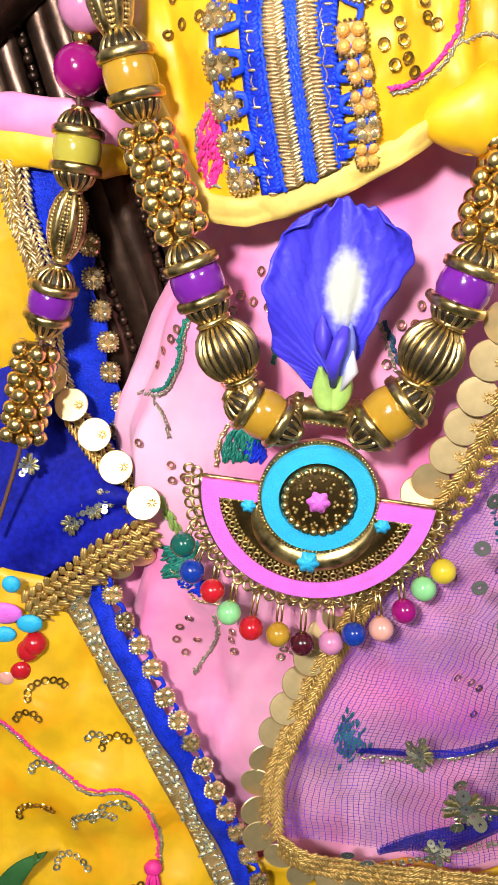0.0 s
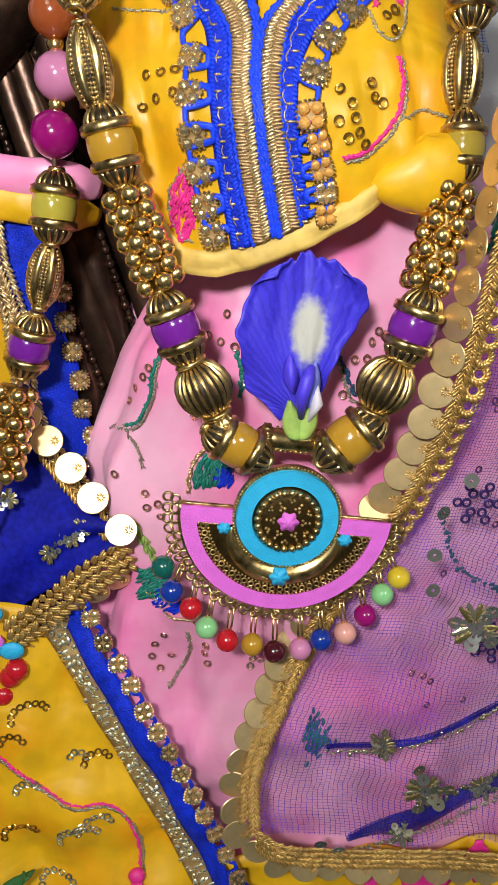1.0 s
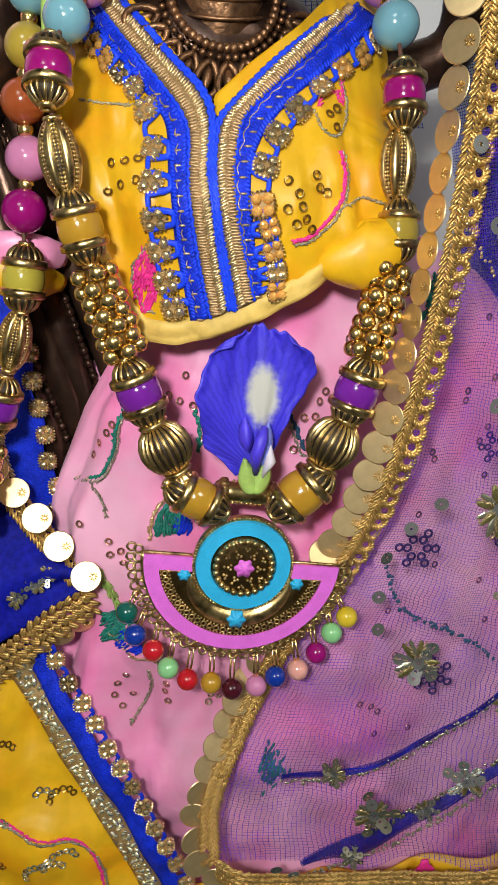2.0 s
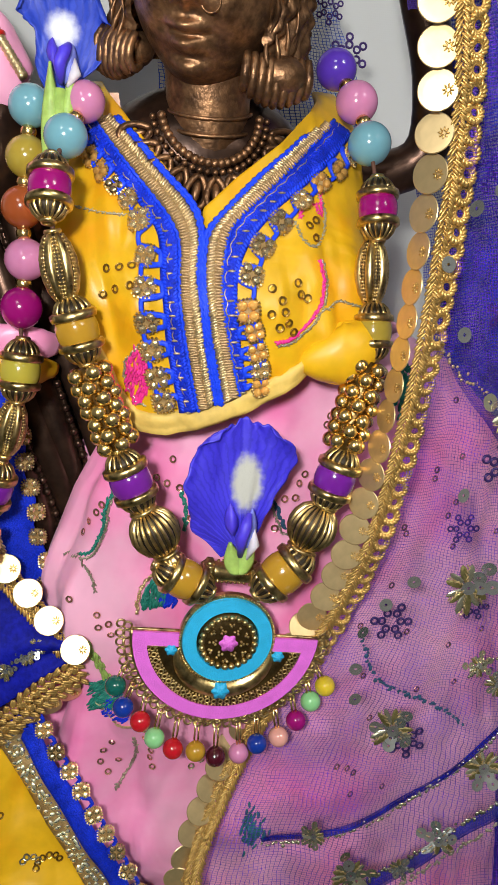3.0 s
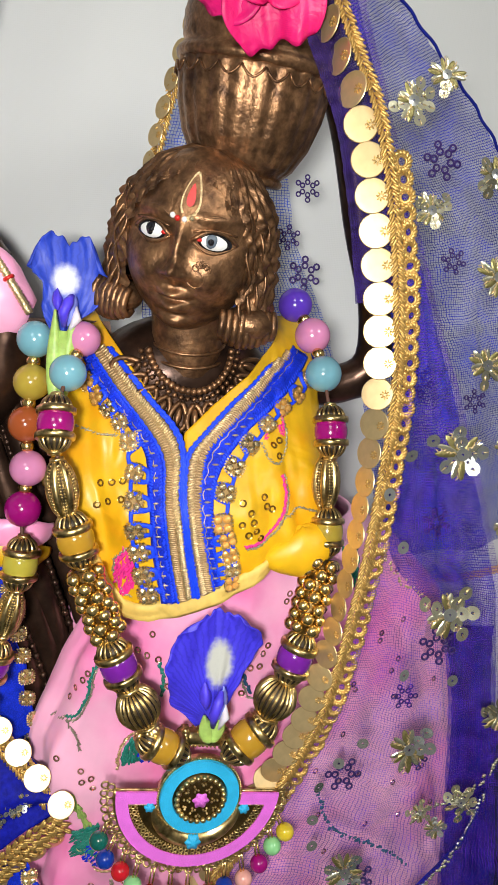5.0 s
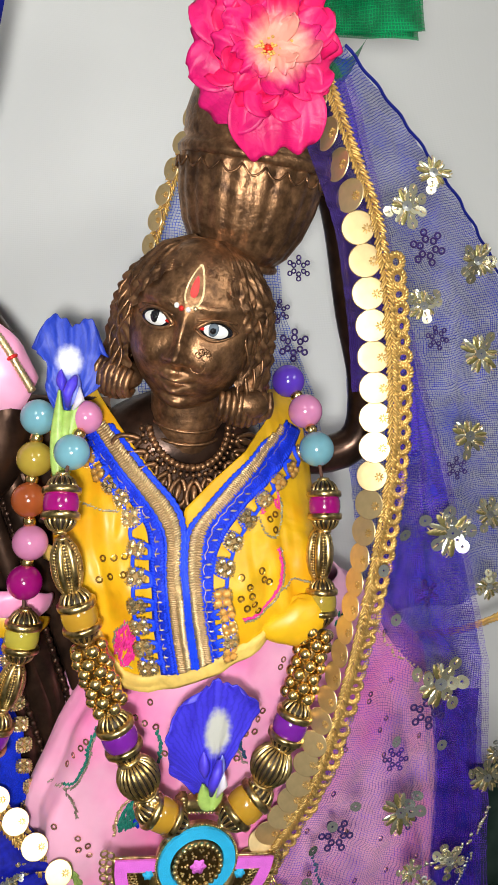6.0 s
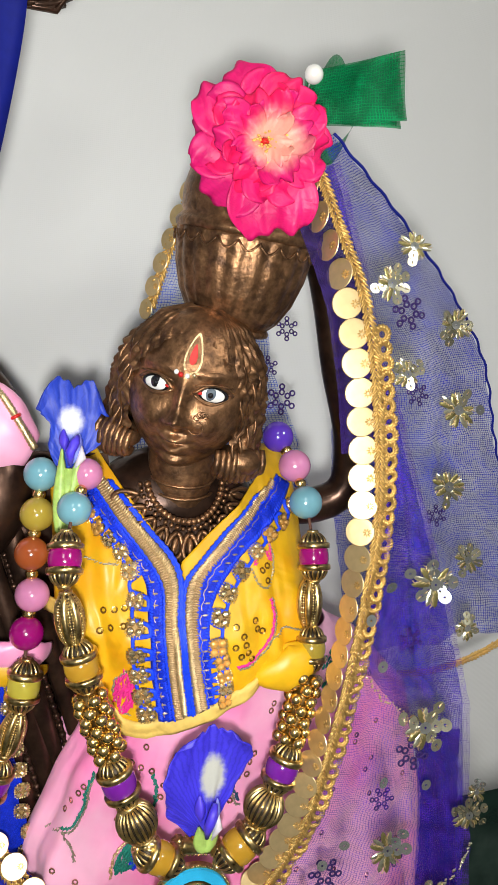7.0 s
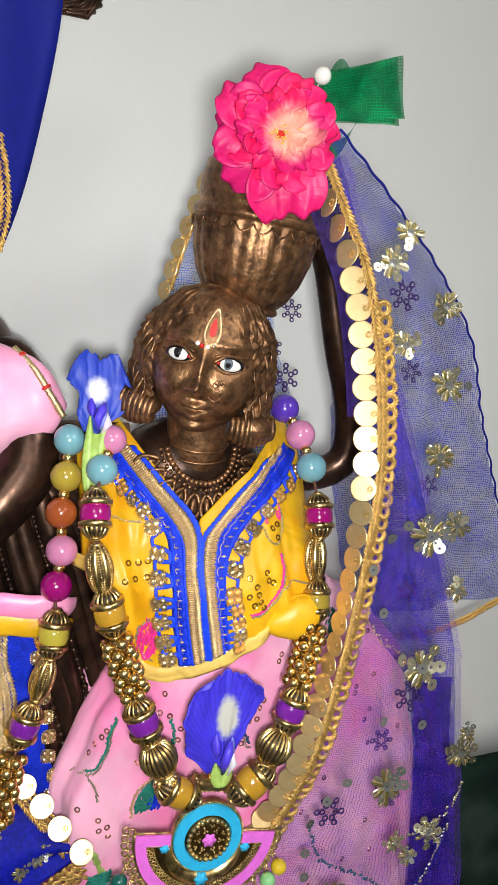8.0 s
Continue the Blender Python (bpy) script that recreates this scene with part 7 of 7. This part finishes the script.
    for x, z in spline(off(0.0165), 24):
        place("jewel", ME_JEWEL, facing((x, lower_y(x, z) - 0.0022, z), (random.uniform(-0.25, 0.25), -1, 0.3), random.uniform(-0.3, 0.3)) @ Matrix.Scale(0.86, 4), g)
    bm = bmesh.new()
    n = 24
    inner, outer = spline(off(0.0135), n * 10), spline(off(0.018), n * 10)
    pts = []
    for i in range(n * 10 + 1):
        w = min(1.0, max(0.0, (0.26 - abs((i / 10) % 1.0 - 0.5)) / 0.1))
        q = inner[i] * (1 - w) + outer[i] * w
        pts.append((q[0], lower_y(*q) - 0.0022, q[1]))
    tube(bm, pts, 0.0008, 6)
    part("looped_cord", bm, BLUE_LACE, g, "royal blue looped cord round the stones")

    def spot(x, z, mt):
        scatter_sequins(g, lower_y, [(x, z)], mt, 0.0012)
    for cx, cz, rr, n, mt in ((-0.066, 0.112, 0.006, 8, SEQUIN_AMBER), (-0.072, 0.104, 0.004, 5, SEQUIN_AMBER), (-0.05, 0.094, 0.003, 4, SEQUIN), (-0.0435, 0.092, 0.0045, 6, SEQUIN_AMBER), (-0.051, 0.066, 0.007, 10, SEQUIN),
                              (-0.068, 0.085, 0.004, 6, SEQUIN), (-0.072, 0.066, 0.006, 9, SEQUIN_AMBER), (-0.045, 0.07, 0.006, 8, SEQUIN), (-0.06, 0.045, 0.006, 7, SEQUIN), (-0.035, 0.04, 0.004, 5, SEQUIN_AMBER)):
        for k in range(n):
            a = math.pi * (0.1 + 1.1 * k / n)
            spot(cx + rr * math.cos(a), cz + 0.75 * rr * math.sin(a), mt)
    stitched_line("pink_grey_cord", [(-0.082, 0.103), (-0.07, 0.092), (-0.057, 0.0815), (-0.042, 0.0785), (-0.034, 0.072), (-0.03, 0.06), (-0.0295, 0.045)], lower_y, PINK_EDGE, g, 0.0007, 0.0012)
    stitched_line("pink_grey_cord", [(-0.082, 0.1018), (-0.07, 0.0908), (-0.057, 0.0803), (-0.042, 0.0773), (-0.0333, 0.071), (-0.029, 0.06), (-0.0285, 0.045)], lower_y, SILVER_THREAD, g, 0.0008, 0.0012)
    tas = root("pink_tassel", (-0.031, 0.192, 0.045), "hot pink thread tassel hanging on the yellow skirt", "tassel")
    bm = bmesh.new()
    for k in range(60):
        a = random.uniform(-0.5, 0.5)
        tube(bm, [(-0.031, 0.1965, 0.05), (-0.031 + 0.004 * a, 0.193 + random.uniform(-0.002, 0.002), 0.046), (-0.031 + 0.008 * a, 0.193 + random.uniform(-0.003, 0.003), 0.034)], 0.0004, 5)
    ball(bm, (-0.031, 0.195, 0.0485), (0.0032, 0.0026, 0.003), 12, 8)
    part("threads", bm, PINK_EDGE, tas)
    leaf = root("green_leaf", (-0.08, 0.19, 0.045), "dark green leaf lying on the yellow skirt", "leaf")
    bm = bmesh.new()
    grid(bm, lambda u, v: Vector((-0.09 + 0.022 * u + 0.004 * (v - 0.5), lower_y(-0.085, 0.045) - 0.006 - 0.003 * math.sin(math.pi * v) + 0.002 * u, 0.03 + 0.036 * u * 0.85 + 0.013 * (2 * v - 1) * math.sin(math.pi * min(1, 0.35 + 0.65 * u)))), 16, 10)
    thicken(part("blade", bm, surface("dark_green_leaf", (0.03, 0.12, 0.03), 0.45, 0.0, 0.25, 200, 0.4), leaf), 0.0006)


other_skirt()


# ---- cloths at the edges ----
def edge_cloths():
    bm = bmesh.new()
    right = [(-0.045, 0.252, 0.56), (-0.0472, 0.25, 0.5267), (-0.0556, 0.25, 0.4807), (-0.0637, 0.25, 0.4511), (-0.073, 0.25, 0.43)]
    a = spline(right, 30)
    grid(bm, lambda u, v: Vector(a[round(30 * u)]) + Vector((-0.09 * v, 0.002 * math.sin(14 * v + 3 * u) - 0.01 * math.sin(2 * v), 0)), 30, 24)
    c = root("navy_drape", (-0.08, 0.25, 0.43), "navy blue cloth draped beside the statue with gold edging", "drape")
    thicken(part("drape_cloth", bm, BLUE_CLOTH, c), 0.0012)
    braid("gold_braid", [(-0.0705, 0.246, 0.485), (-0.0675, 0.246, 0.47), (-0.0668, 0.246, 0.455), (-0.07, 0.246, 0.44)], c, 0.005, 0.0003, label="plaited gold braid")
    bm = bmesh.new()
    for k in range(40):
        x = -0.054 + random.uniform(-0.006, 0.016)
        tube(bm, [(x - 0.02, 0.262, 0.538 + random.uniform(-0.003, 0.006)), (x + 0.004, 0.258, 0.539 + random.uniform(-0.002, 0.004)), (x + 0.01, 0.26, 0.543 + random.uniform(-0.003, 0.004))], 0.0012, 6)
    whole("dark_tassel", bm, BRONZE_DARK, "dark brown thread tuft above the drape", "tuft", at=(-0.05, 0.26, 0.55))
    bm = bmesh.new()
    grid(bm, lambda u, v: Vector((0.0 + 0.19 * u, 0.2 + 0.003 * math.sin(26 * u + 4 * v) - 0.012 * v, 0.045 - 0.1 * v)), 50, 16)
    d = root("lower_drape", (0.09, 0.2, -0.05), "yellow and pink printed cloth under the gold hem", "drape")
    thicken(part("drape_cloth", bm, YELLOW, d), 0.0012)
    for x, w in ((0.078, 0.01), (0.1, 0.006), (0.058, 0.005)):
        bm = bmesh.new()
        grid(bm, lambda u, v: Vector((x + w * (2 * u - 1) * math.sin(math.pi * min(0.95, max(0.08, v))), 0.1985 - 0.0012 - 0.012 * (0.02 + 0.02 * v) / 0.12 + 0.003 * math.sin(26 * (x / 0.19)) - 0.002, 0.05 - 0.02 * v)), 8, 10)
        thicken(part("pink_patch", bm, PINK_EDGE, d, "hot pink printed patch"), 0.0006)


edge_cloths()
